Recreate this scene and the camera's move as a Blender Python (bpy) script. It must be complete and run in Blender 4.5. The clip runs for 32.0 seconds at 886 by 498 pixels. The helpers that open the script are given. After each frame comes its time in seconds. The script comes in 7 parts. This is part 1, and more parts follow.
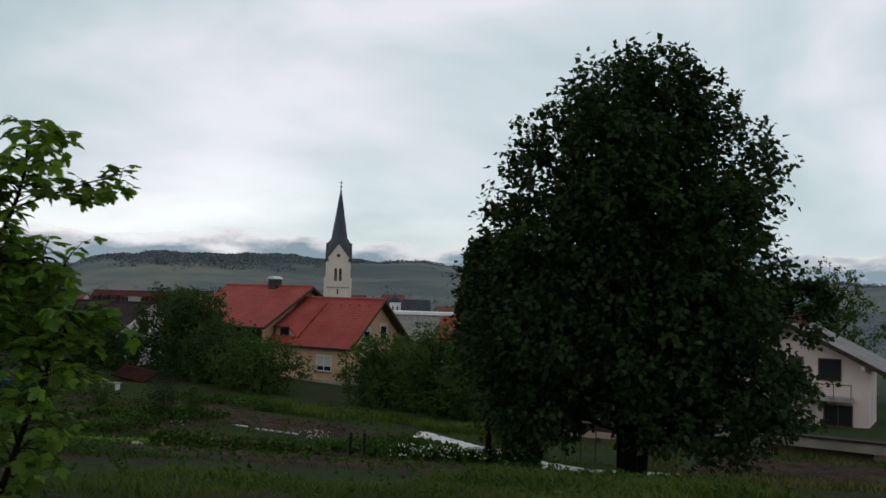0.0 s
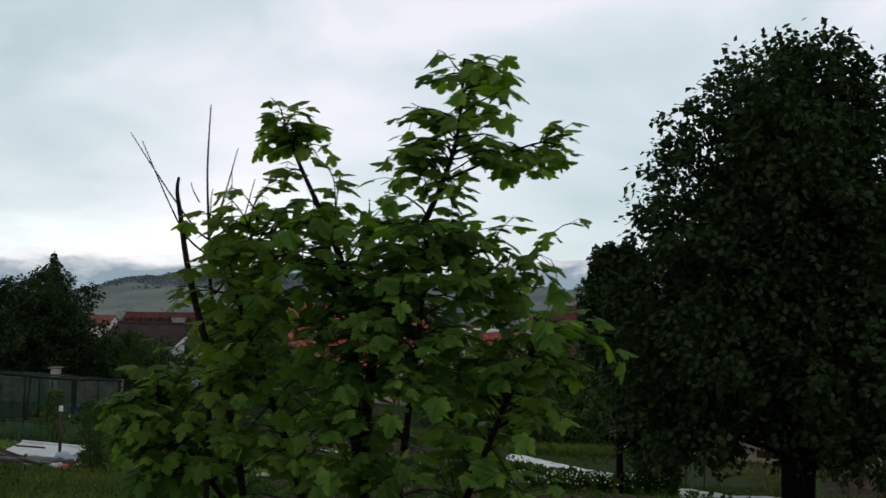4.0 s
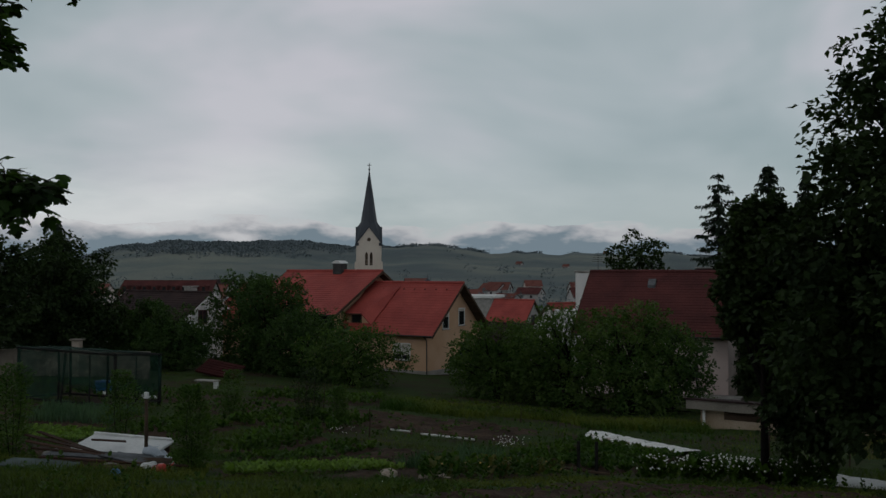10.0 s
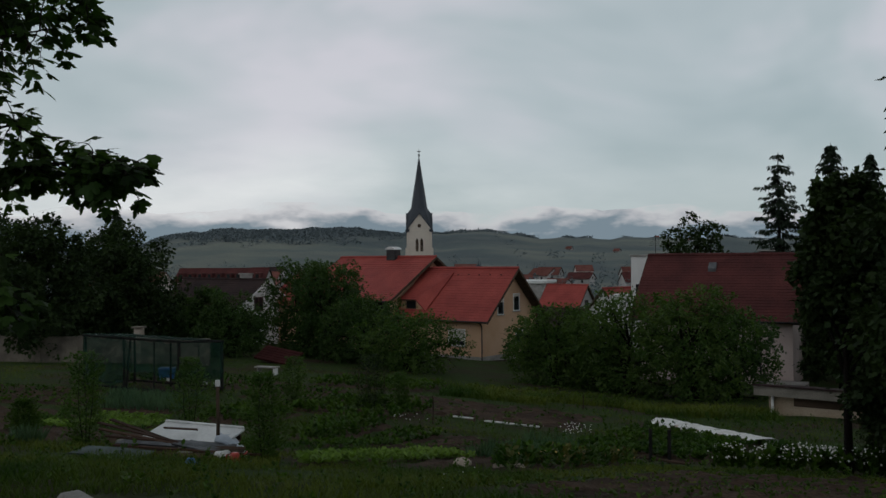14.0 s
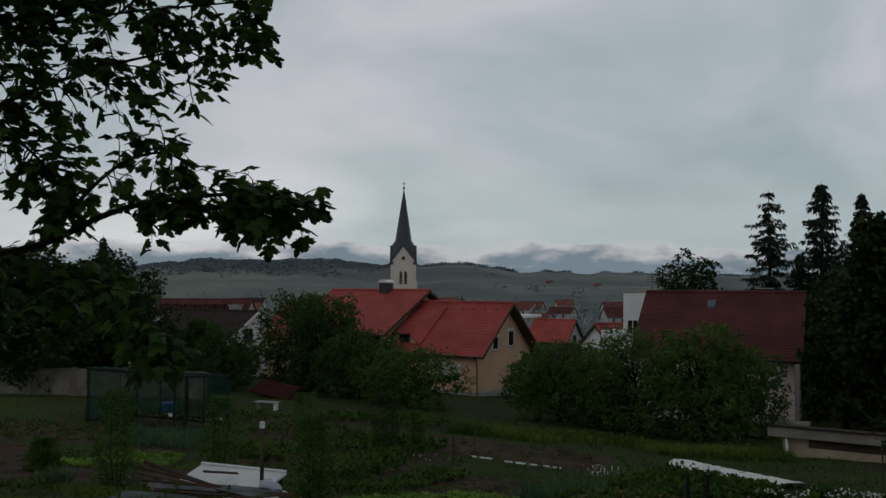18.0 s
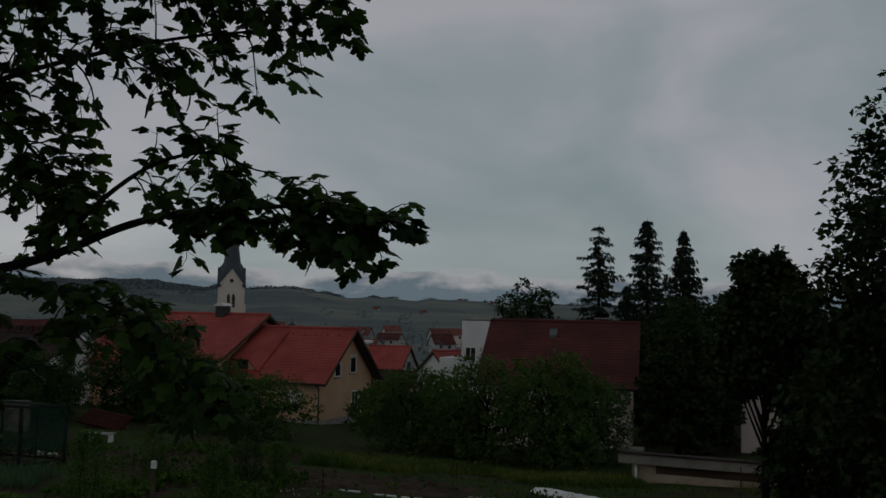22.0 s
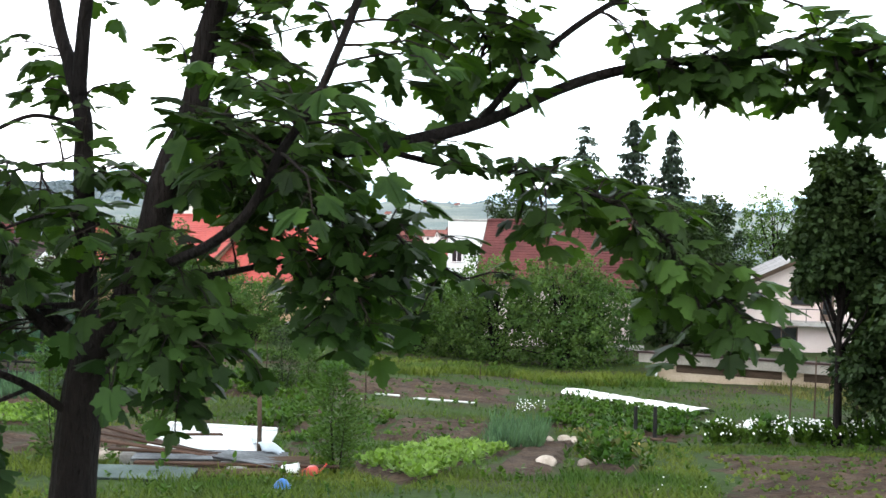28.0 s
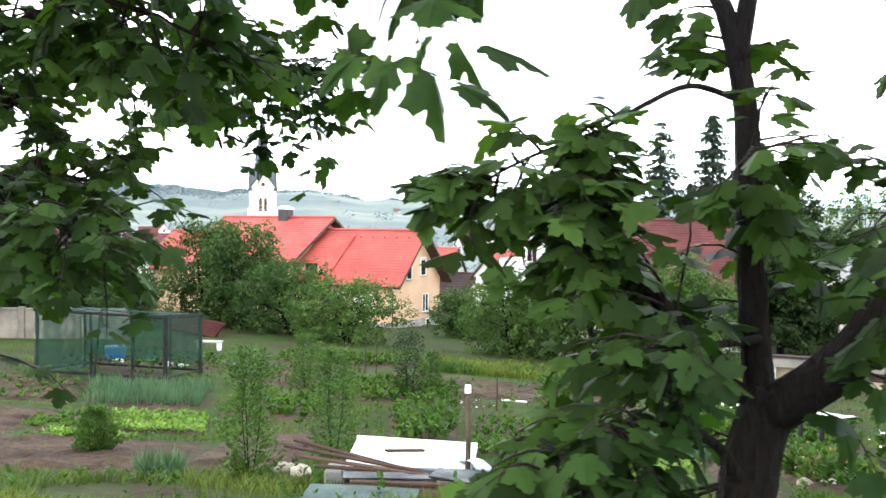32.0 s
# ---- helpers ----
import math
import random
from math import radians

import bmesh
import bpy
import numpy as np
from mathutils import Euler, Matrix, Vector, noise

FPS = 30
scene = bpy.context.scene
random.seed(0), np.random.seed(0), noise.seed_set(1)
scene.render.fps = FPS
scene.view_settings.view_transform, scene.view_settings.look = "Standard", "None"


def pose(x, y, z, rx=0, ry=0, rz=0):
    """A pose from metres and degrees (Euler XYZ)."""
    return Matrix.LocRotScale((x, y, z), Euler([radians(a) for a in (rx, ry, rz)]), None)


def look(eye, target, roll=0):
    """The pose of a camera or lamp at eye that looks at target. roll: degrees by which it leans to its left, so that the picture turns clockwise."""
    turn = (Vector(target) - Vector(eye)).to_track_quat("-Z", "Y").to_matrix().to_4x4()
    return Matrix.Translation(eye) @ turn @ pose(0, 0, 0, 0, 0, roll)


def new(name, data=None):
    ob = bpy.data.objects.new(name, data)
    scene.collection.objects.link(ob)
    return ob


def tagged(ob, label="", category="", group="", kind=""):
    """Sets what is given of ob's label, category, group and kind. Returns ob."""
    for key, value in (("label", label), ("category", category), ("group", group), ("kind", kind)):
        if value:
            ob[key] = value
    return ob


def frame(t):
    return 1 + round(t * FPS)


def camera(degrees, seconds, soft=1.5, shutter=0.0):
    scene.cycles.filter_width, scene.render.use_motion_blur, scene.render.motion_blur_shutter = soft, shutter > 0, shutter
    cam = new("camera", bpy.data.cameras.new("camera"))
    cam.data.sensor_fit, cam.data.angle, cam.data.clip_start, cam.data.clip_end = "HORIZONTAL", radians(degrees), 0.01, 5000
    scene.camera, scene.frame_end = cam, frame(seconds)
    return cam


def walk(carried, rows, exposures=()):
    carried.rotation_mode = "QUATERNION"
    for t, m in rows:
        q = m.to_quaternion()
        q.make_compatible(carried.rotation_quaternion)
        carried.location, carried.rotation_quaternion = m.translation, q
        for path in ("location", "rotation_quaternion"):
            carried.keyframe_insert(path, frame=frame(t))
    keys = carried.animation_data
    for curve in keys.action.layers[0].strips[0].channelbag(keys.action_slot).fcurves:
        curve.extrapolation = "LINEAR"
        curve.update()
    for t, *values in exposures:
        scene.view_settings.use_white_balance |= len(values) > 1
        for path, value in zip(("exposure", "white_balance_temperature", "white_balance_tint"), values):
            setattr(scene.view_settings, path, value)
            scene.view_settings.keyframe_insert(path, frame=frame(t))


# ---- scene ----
cam = camera(53.2, 32.0, shutter=0.3)
PATH = [
    (0, (3.065, -0.357, 0.117), (2.772, 1.619, 0.216), 1.6),
    (0.5, (2.719, -0.299, 0.121), (2.395, 1.67, 0.252), 2.7),
    (1, (2.271, -0.049, 0.118), (1.957, 1.921, 0.253), 2.6),
    (1.5, (1.821, 0.244, 0.144), (1.483, 2.213, 0.236), 1.5),
    (2, (1.511, 0.307, 0.094), (1.176, 2.274, 0.227), 1.8),
    (2.5, (1.146, 0.457, 0.096), (0.818, 2.426, 0.219), 1.3),
    (4.5, (-0.383, 1.307, -0.029), (-0.721, 3.274, 0.11), 0.6),
    (5, (-0.833, 1.782, -0.006), (-1.171, 3.75, 0.108), 2.9),
    (5.5, (-1.211, 1.971, 0.006), (-1.552, 3.937, 0.136), 0.9),
    (6, (-1.533, 2.249, -0.009), (-1.909, 4.208, 0.128), 1.5),
    (6.5, (-1.893, 2.469, -0.019), (-2.278, 4.426, 0.137), 2.4),
    (7, (-2.244, 2.664, 0.002), (-2.612, 4.627, 0.112), 2.1),
    (7.5, (-2.485, 2.985, -0.026), (-2.879, 4.942, 0.098), 2.5),
    (8, (-2.623, 2.969, -0.03), (-2.99, 4.931, 0.097), 1.7),
    (8.5, (-2.874, 3.011, -0.064), (-3.191, 4.985, 0.017), 0.8),
    (9, (-3.124, 3.256, -0.061), (-3.479, 5.224, -0.054), 1.1),
    (9.5, (-3.241, 3.422, -0.047), (-3.625, 5.384, 0.007), 2.1),
    (10, (-3.502, 3.607, -0.064), (-3.817, 5.581, -0.004), 0.2),
    (10.5, (-3.645, 3.688, -0.037), (-3.994, 5.657, 0.001), -0.6),
    (11, (-3.689, 3.858, -0.082), (-4.076, 5.819, -0.028), 0.0),
    (11.5, (-3.65, 3.907, -0.06), (-4.126, 5.849, -0.014), 0.9),
    (12, (-3.716, 3.93, -0.051), (-4.171, 5.877, -0.027), -0.4),
    (12.5, (-3.777, 3.958, -0.086), (-4.189, 5.915, -0.032), -0.7),
    (13, (-3.832, 4.015, -0.124), (-4.257, 5.969, -0.083), -0.8),
    (13.5, (-3.914, 4.032, -0.126), (-4.348, 5.984, -0.092), -0.5),
    (14, (-3.99, 3.967, -0.085), (-4.414, 5.922, -0.057), -0.3),
    (14.5, (-4.064, 3.918, -0.007), (-4.448, 5.881, 0.038), -0.2),
    (15, (-4.178, 3.934, 0.008), (-4.624, 5.882, 0.084), 0.3),
    (15.5, (-4.352, 4.077, -0.08), (-4.868, 6.004, 0.061), 1.0),
    (17.5, (-5.218, 4.165, -0.033), (-5.647, 6.115, 0.08), 0.8),
    (18, (-5.411, 4.253, -0.001), (-5.788, 6.214, 0.101), 0.4),
    (18.5, (-5.671, 4.266, 0.039), (-6.028, 6.231, 0.143), -0.8),
    (19, (-5.821, 4.28, 0.011), (-6.152, 6.247, 0.169), 0.7),
    (19.5, (-6.016, 4.473, 0.039), (-6.323, 6.435, 0.276), 0.4),
    (20, (-6.254, 4.653, 0.042), (-6.532, 6.614, 0.314), 0.7),
    (20.5, (-6.473, 4.665, 0.077), (-6.639, 6.638, 0.361), -0.4),
    (21, (-6.647, 4.655, 0.079), (-6.752, 6.633, 0.359), 0.7),
    (21.5, (-6.789, 4.694, 0.04), (-6.86, 6.679, 0.276), -0.4),
    (22, (-6.979, 4.796, 0.026), (-6.969, 6.789, 0.191), 1.3),
    (22.5, (-7.186, 4.751, 0.008), (-7.087, 6.744, 0.145), -0.6),
    (23, (-7.353, 4.807, 0.001), (-7.244, 6.801, 0.101), 0.1),
    (23.5, (-7.549, 5.08, 0.0), (-7.436, 7.075, 0.073), 0.1),
    (24, (-7.645, 5.101, -0.019), (-7.532, 7.097, 0.011), 1.0),
    (24.5, (-7.811, 5.176, -0.04), (-7.667, 7.171, -0.047), 0.2),
    (25, (-8.017, 5.156, -0.048), (-7.824, 7.146, -0.114), -0.4),
    (25.5, (-8.216, 5.364, -0.068), (-8.062, 7.357, -0.143), 0.6),
    (27.5, (-9.083, 5.838, -0.066), (-8.928, 7.83, -0.152), -1.3),
    (28, (-9.286, 6.064, -0.059), (-9.188, 8.061, -0.115), 1.0),
    (28.5, (-9.566, 6.22, -0.072), (-9.445, 8.214, -0.166), 0.6),
    (29, (-9.817, 6.453, -0.047), (-9.746, 8.45, -0.149), 0.7),
    (29.5, (-10.02, 6.568, -0.055), (-10.0, 8.567, -0.117), 0.5),
    (30, (-10.263, 6.611, -0.067), (-10.289, 8.61, -0.103), 1.5),
    (30.5, (-10.584, 6.616, -0.066), (-10.611, 8.615, -0.111), -0.3),
    (31, (-10.905, 6.675, -0.096), (-10.958, 8.674, -0.156), 0.6),
    (31.5, (-11.073, 6.937, -0.088), (-11.158, 8.934, -0.162), 1.9),
    (32, (-11.415, 6.994, -0.071), (-11.437, 8.993, -0.129), 0.5),
]
# fixed numbers
EXPOSURES = [(0.0, 0.35), (1.0, 0.0), (2.5, -0.15), (4.5, 0.6), (5.0, 0.6), (6.0, 0.45), (7.0, -0.25), (9.0, -0.35), (13.0, -0.15), (15.5, -0.1), (17.5, -0.25), (19.0, -0.4), (20.0, -0.75), (21.0, -1.0), (22.0, -0.95), (23.0, -0.7), (24.5, -0.1), (25.0, 0.2), (25.5, 0.5), (27.5, 2.65), (28.0, 2.95), (29.0, 3.4), (30.0, 3.55), (31.0, 3.6), (32.0, 3.45)]
ZENITH = 0.24
SHED_TURN = -24.0

# exposure: the clip's camera darkens while it looks at the sky and brightens under the trees
walk(cam, [(t, look(eye, target, roll)) for t, eye, target, roll in PATH],
     exposures=EXPOSURES)

# ---------------------------------------------------------------- sky and sun
world = bpy.data.worlds.new("overcast_evening_sky")
scene.world = world
world.use_nodes = True
wn, wl = world.node_tree.nodes, world.node_tree.links
wn.clear()


def wnode(kind, **values):
    n = wn.new(kind)
    for key, value in values.items():
        n.inputs[key].default_value = value
    return n


sky = wn.new("ShaderNodeTexSky")
sky.sky_type, sky.sun_disc = "NISHITA", False
sky.sun_elevation, sky.sun_rotation = radians(35), radians(200)
coord = wn.new("ShaderNodeTexCoord")
split = wn.new("ShaderNodeSeparateXYZ")
wl.new(coord.outputs["Generated"], split.inputs[0])
stretch = wn.new("ShaderNodeMapping")
stretch.inputs["Scale"].default_value = (1.0, 1.0, 2.0)
wl.new(coord.outputs["Generated"], stretch.inputs[0])
billow = wnode("ShaderNodeTexNoise", Scale=2.3, Detail=4.0, Roughness=0.5, Distortion=0.4)
wl.new(stretch.outputs[0], billow.inputs["Vector"])
streak_map = wn.new("ShaderNodeMapping")
streak_map.inputs["Scale"].default_value = (1.0, 1.0, 3.6)
streak_map.inputs["Location"].default_value = (3.1, 1.7, 0.4)
wl.new(coord.outputs["Generated"], streak_map.inputs[0])
streak = wnode("ShaderNodeTexNoise", Scale=3.4, Detail=6.0, Roughness=0.55)
wl.new(streak_map.outputs[0], streak.inputs["Vector"])
ramp = wn.new("ShaderNodeValToRGB")
ramp.color_ramp.elements[0].position, ramp.color_ramp.elements[0].color = 0.36, (0.358, 0.445, 0.468, 1)
ramp.color_ramp.elements[1].position, ramp.color_ramp.elements[1].color = 0.61, (0.655, 0.652, 0.707, 1)
ramp.color_ramp.elements.new(0.47).color = (0.470, 0.54, 0.568, 1)
wl.new(billow.outputs[0], ramp.inputs[0])
# brighter gap under the cloud deck, low over the hills, broken by streaks
low = wn.new("ShaderNodeValToRGB")
low.color_ramp.elements[0].position, low.color_ramp.elements[0].color = 0.0, (0, 0, 0, 1)
low.color_ramp.elements[1].position, low.color_ramp.elements[1].color = 1.0, (0, 0, 0, 1)
for place, level in ((0.02, 0.0), (0.045, 0.75), (0.09, 0.9), (0.15, 0.15), (0.26, 0.0)):
    e = low.color_ramp.elements.new(place)
    e.color = (level, level, level, 1)
wl.new(split.outputs["Z"], low.inputs[0])
streak_ramp = wn.new("ShaderNodeValToRGB")
streak_ramp.color_ramp.elements[0].position, streak_ramp.color_ramp.elements[0].color = 0.27, (0, 0, 0, 1)
streak_ramp.color_ramp.elements[1].position, streak_ramp.color_ramp.elements[1].color = 0.70, (1, 1, 1, 1)
wl.new(streak.outputs[0], streak_ramp.inputs[0])
west = wn.new("ShaderNodeMapRange")
west.inputs["From Min"].default_value, west.inputs["From Max"].default_value = 0.02, -0.42
west.inputs["To Min"].default_value, west.inputs["To Max"].default_value = 0.25, 1.0
wl.new(split.outputs["X"], west.inputs[0])
broken = wn.new("ShaderNodeMath")
broken.operation = "MULTIPLY"
wl.new(low.outputs[0], broken.inputs[0])
wl.new(streak_ramp.outputs[0], broken.inputs[1])
gap = wn.new("ShaderNodeMath")
gap.operation = "MULTIPLY"
wl.new(broken.outputs[0], gap.inputs[0])
wl.new(west.outputs[0], gap.inputs[1])
lift = wn.new("ShaderNodeMixRGB")
lift.inputs[2].default_value = (0.88, 0.90, 0.90, 1)
wl.new(gap.outputs[0], lift.inputs[0])
wl.new(ramp.outputs[0], lift.inputs[1])
# the unseen sky overhead is dimmed to darken the land below
rise = wn.new("ShaderNodeMapRange")
rise.inputs["From Min"].default_value, rise.inputs["From Max"].default_value = 0.35, 1.0
rise.inputs["To Min"].default_value, rise.inputs["To Max"].default_value = 1.0, ZENITH
wl.new(split.outputs["Z"], rise.inputs[0])
deck = wn.new("ShaderNodeVectorMath")
deck.operation = "SCALE"
wl.new(lift.outputs[0], deck.inputs[0])
wl.new(rise.outputs[0], deck.inputs["Scale"])
clear_sky = wn.new("ShaderNodeVectorMath")
clear_sky.operation = "SCALE"
clear_sky.inputs["Scale"].default_value = 0.1
wl.new(sky.outputs[0], clear_sky.inputs[0])
cover = wn.new("ShaderNodeMixRGB")
cover.inputs[0].default_value = 0.93
wl.new(clear_sky.outputs[0], cover.inputs[1])
wl.new(deck.outputs[0], cover.inputs[2])
back = wnode("ShaderNodeBackground", Strength=1.0)
wl.new(cover.outputs[0], back.inputs[0])
wout = wn.new("ShaderNodeOutputWorld")
wl.new(back.outputs[0], wout.inputs[0])

sun = new("sun", bpy.data.lights.new("sun", "SUN"))
sun.data.energy, sun.data.angle, sun.data.color = 0.14, radians(40), (1.0, 0.97, 0.93)
sun.matrix_world = look((0, 0, 60), (12, 34, 0))

# ---------------------------------------------------------------- materials


def mat(name, a, b=None, scale=3.0, fine=40.0, rough=0.85, bump=0.15, metal=0.0, spread=0.12, stretch=(1, 1, 1), contrast=(0.35, 0.65), by_object=0.0):
    """Two tones by a broad noise, a fine grain in value and relief, and a chance tone for each loose piece."""
    m = bpy.data.materials.new(name)
    m.use_nodes = True
    ns, ln = m.node_tree.nodes, m.node_tree.links
    bsdf = ns["Principled BSDF"]
    bsdf.inputs["Roughness"].default_value, bsdf.inputs["Metallic"].default_value = rough, metal
    if rough >= 0.8:
        bsdf.inputs["Specular IOR Level"].default_value = 0.15
    tc = ns.new("ShaderNodeTexCoord")
    mp = ns.new("ShaderNodeMapping")
    mp.inputs["Scale"].default_value = stretch
    ln.new(tc.outputs["Object"], mp.inputs[0])
    broad, grain = ns.new("ShaderNodeTexNoise"), ns.new("ShaderNodeTexNoise")
    broad.inputs["Scale"].default_value, broad.inputs["Detail"].default_value = scale, 4
    grain.inputs["Scale"].default_value, grain.inputs["Detail"].default_value = fine, 3
    for n in (broad, grain):
        ln.new(mp.outputs[0], n.inputs["Vector"])
    rmp = ns.new("ShaderNodeValToRGB")
    rmp.color_ramp.elements[0].position, rmp.color_ramp.elements[0].color = contrast[0], (*a, 1)
    rmp.color_ramp.elements[1].position, rmp.color_ramp.elements[1].color = contrast[1], (*(b or a), 1)
    ln.new(broad.outputs[0], rmp.inputs[0])
    value = ns.new("ShaderNodeMapRange")
    value.inputs["From Min"].default_value, value.inputs["From Max"].default_value = 0.3, 0.7
    value.inputs["To Min"].default_value, value.inputs["To Max"].default_value = 1 - spread, 1 + spread
    ln.new(grain.outputs[0], value.inputs[0])
    hue = ns.new("ShaderNodeHueSaturation")
    ln.new(rmp.outputs[0], hue.inputs["Color"])
    last = value.outputs[0]
    if by_object:
        info = ns.new("ShaderNodeObjectInfo")
        geo = ns.new("ShaderNodeNewGeometry")
        both = ns.new("ShaderNodeMath")
        both.operation = "ADD"
        ln.new(info.outputs["Random"], both.inputs[0])
        ln.new(geo.outputs["Random Per Island"], both.inputs[1])
        wrap = ns.new("ShaderNodeMath")
        wrap.operation = "FRACT"
        ln.new(both.outputs[0], wrap.inputs[0])
        pick = ns.new("ShaderNodeMapRange")
        pick.inputs["To Min"].default_value, pick.inputs["To Max"].default_value = 1 - by_object, 1 + by_object
        ln.new(wrap.outputs[0], pick.inputs[0])
        mul = ns.new("ShaderNodeMath")
        mul.operation = "MULTIPLY"
        ln.new(last, mul.inputs[0])
        ln.new(pick.outputs[0], mul.inputs[1])
        last = mul.outputs[0]
    ln.new(last, hue.inputs["Value"])
    ln.new(hue.outputs[0], bsdf.inputs["Base Color"])
    if bump:
        bp = ns.new("ShaderNodeBump")
        bp.inputs["Strength"].default_value, bp.inputs["Distance"].default_value = bump, 0.05
        ln.new(grain.outputs[0], bp.inputs["Height"])
        ln.new(bp.outputs[0], bsdf.inputs["Normal"])
    return m


def leaf_mat(name, a, b, rough=0.55, through_light=0.3, spread=0.35, scale=0.9):
    """Leaves: a tone for each leaf, some light let through, a soft gloss."""
    m = mat(name, a, b, scale=scale, fine=30, rough=rough, bump=0.0, spread=0.1, by_object=spread)
    ns, ln = m.node_tree.nodes, m.node_tree.links
    bsdf = ns["Principled BSDF"]
    bsdf.inputs["Specular IOR Level"].default_value = 0.11
    tr = ns.new("ShaderNodeBsdfTranslucent")
    hue = next(n for n in ns if n.bl_idname == "ShaderNodeHueSaturation")
    warm = ns.new("ShaderNodeMixRGB")
    warm.blend_type = "MULTIPLY"
    warm.inputs[0].default_value, warm.inputs[2].default_value = 1.0, (1.5, 1.7, 0.55, 1)
    ln.new(hue.outputs[0], warm.inputs[1])
    ln.new(warm.outputs[0], tr.inputs[0])
    mx = ns.new("ShaderNodeMixShader")
    mx.inputs[0].default_value = through_light
    out = next(n for n in ns if n.bl_idname == "ShaderNodeOutputMaterial")
    ln.new(bsdf.outputs[0], mx.inputs[1])
    ln.new(tr.outputs[0], mx.inputs[2])
    ln.new(mx.outputs[0], out.inputs[0])
    return m


# darker than true bark: shade of the canopy is put into the colour
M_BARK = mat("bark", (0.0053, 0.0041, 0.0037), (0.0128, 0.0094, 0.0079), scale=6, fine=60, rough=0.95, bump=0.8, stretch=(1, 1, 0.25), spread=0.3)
M_TWIG = mat("young_bark", (0.009, 0.007, 0.006), (0.022, 0.016, 0.012), scale=8, fine=80, rough=0.85, bump=0.4, stretch=(1, 1, 0.3), spread=0.3)
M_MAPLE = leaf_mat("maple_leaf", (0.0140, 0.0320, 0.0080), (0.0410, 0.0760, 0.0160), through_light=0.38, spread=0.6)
M_MAPLE_YOUNG = leaf_mat("young_maple_leaf", (0.052, 0.116, 0.020), (0.155, 0.230, 0.042), through_light=0.52, spread=0.5)
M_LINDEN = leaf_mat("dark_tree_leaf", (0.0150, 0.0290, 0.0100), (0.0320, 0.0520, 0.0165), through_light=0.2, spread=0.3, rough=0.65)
M_BUSH = leaf_mat("shrub_leaf", (0.036, 0.075, 0.018), (0.076, 0.120, 0.032), through_light=0.34, spread=0.25)
M_BUSH_DARK = leaf_mat("dark_shrub_leaf", (0.028, 0.060, 0.018), (0.058, 0.098, 0.030), through_light=0.32, spread=0.25)
M_SPRUCE = leaf_mat("spruce_needles", (0.013, 0.024, 0.014), (0.024, 0.036, 0.021), through_light=0.05, rough=0.8)
M_LETTUCE = leaf_mat("lettuce_leaf", (0.085, 0.150, 0.026), (0.145, 0.220, 0.050), through_light=0.3, spread=0.3)
M_CROP = leaf_mat("vegetable_leaf", (0.0230, 0.0590, 0.0082), (0.0558, 0.1000, 0.0139), through_light=0.25)
M_LEEK = leaf_mat("blue_green_leek_leaf", (0.045, 0.088, 0.050), (0.075, 0.128, 0.070), through_light=0.2)
M_GRASS = leaf_mat("grass_blade", (0.0283, 0.0655, 0.0087), (0.1027, 0.1245, 0.0208), through_light=0.25, scale=0.32, spread=0.22)
M_DRY = leaf_mat("dry_grass_blade", (0.05, 0.062, 0.016), (0.13, 0.115, 0.04), through_light=0.2, scale=0.4, spread=0.4)
M_PETAL = mat("white_petals", (0.75, 0.74, 0.70), (0.62, 0.62, 0.58), scale=9, rough=0.7, bump=0)
M_YELLOW = mat("yellow_flower", (0.36, 0.27, 0.06), (0.3, 0.18, 0.06), scale=9, rough=0.7, bump=0)
M_SOIL = mat("garden_soil", (0.0340, 0.0213, 0.0145), (0.0714, 0.0467, 0.0314), scale=1.2, fine=14, rough=1.0, bump=1.0, spread=0.35)
M_ROOF_RED = mat("red_roof_tile", (0.27, 0.037, 0.029), (0.365, 0.060, 0.045), scale=0.6, fine=9, rough=0.7, bump=0.2, spread=0.16)
M_ROOF_BROWN = mat("brown_roof_tile", (0.07, 0.023, 0.022), (0.108, 0.034, 0.031), scale=0.5, fine=9, rough=0.8, bump=0.2, spread=0.18)
M_ROOF_DARK = mat("dark_roof_tile", (0.026, 0.017, 0.017), (0.05, 0.03, 0.028), scale=0.5, fine=9, rough=0.85, bump=0.2, spread=0.18)
M_SLATE = mat("spire_slate", (0.022, 0.027, 0.036), (0.040, 0.048, 0.060), scale=0.4, fine=6, rough=0.6, bump=0.2, spread=0.15, stretch=(1, 1, 0.4))
M_PEACH = mat("peach_render", (0.570, 0.358, 0.222), (0.630, 0.415, 0.275), scale=0.5, fine=25, rough=0.95, bump=0.1, spread=0.05)
M_PINK = mat("pale_pink_render", (0.58, 0.47, 0.43), (0.68, 0.57, 0.53), scale=0.5, fine=25, rough=0.95, bump=0.1, spread=0.05)
M_CREAM = mat("cream_church_render", (0.56, 0.48, 0.41), (0.64, 0.56, 0.48), scale=0.2, fine=4, rough=0.95, bump=0.1, spread=0.06)
M_WHITE = mat("white_render", (0.66, 0.66, 0.64), (0.76, 0.76, 0.74), scale=0.5, fine=20, rough=0.95, bump=0.1, spread=0.05)
M_GREY = mat("weathered_concrete", (0.25, 0.24, 0.22), (0.38, 0.36, 0.34), scale=1.4, fine=30, rough=0.95, bump=0.4, spread=0.12)
M_OLDWALL = mat("stained_garden_wall", (0.10, 0.088, 0.074), (0.22, 0.19, 0.155), scale=0.9, fine=20, rough=0.95, bump=0.3, spread=0.15)
M_STONE = mat("pale_stone", (0.3, 0.25, 0.2), (0.48, 0.4, 0.34), scale=3, fine=30, rough=0.95, bump=0.5, by_object=0.25)
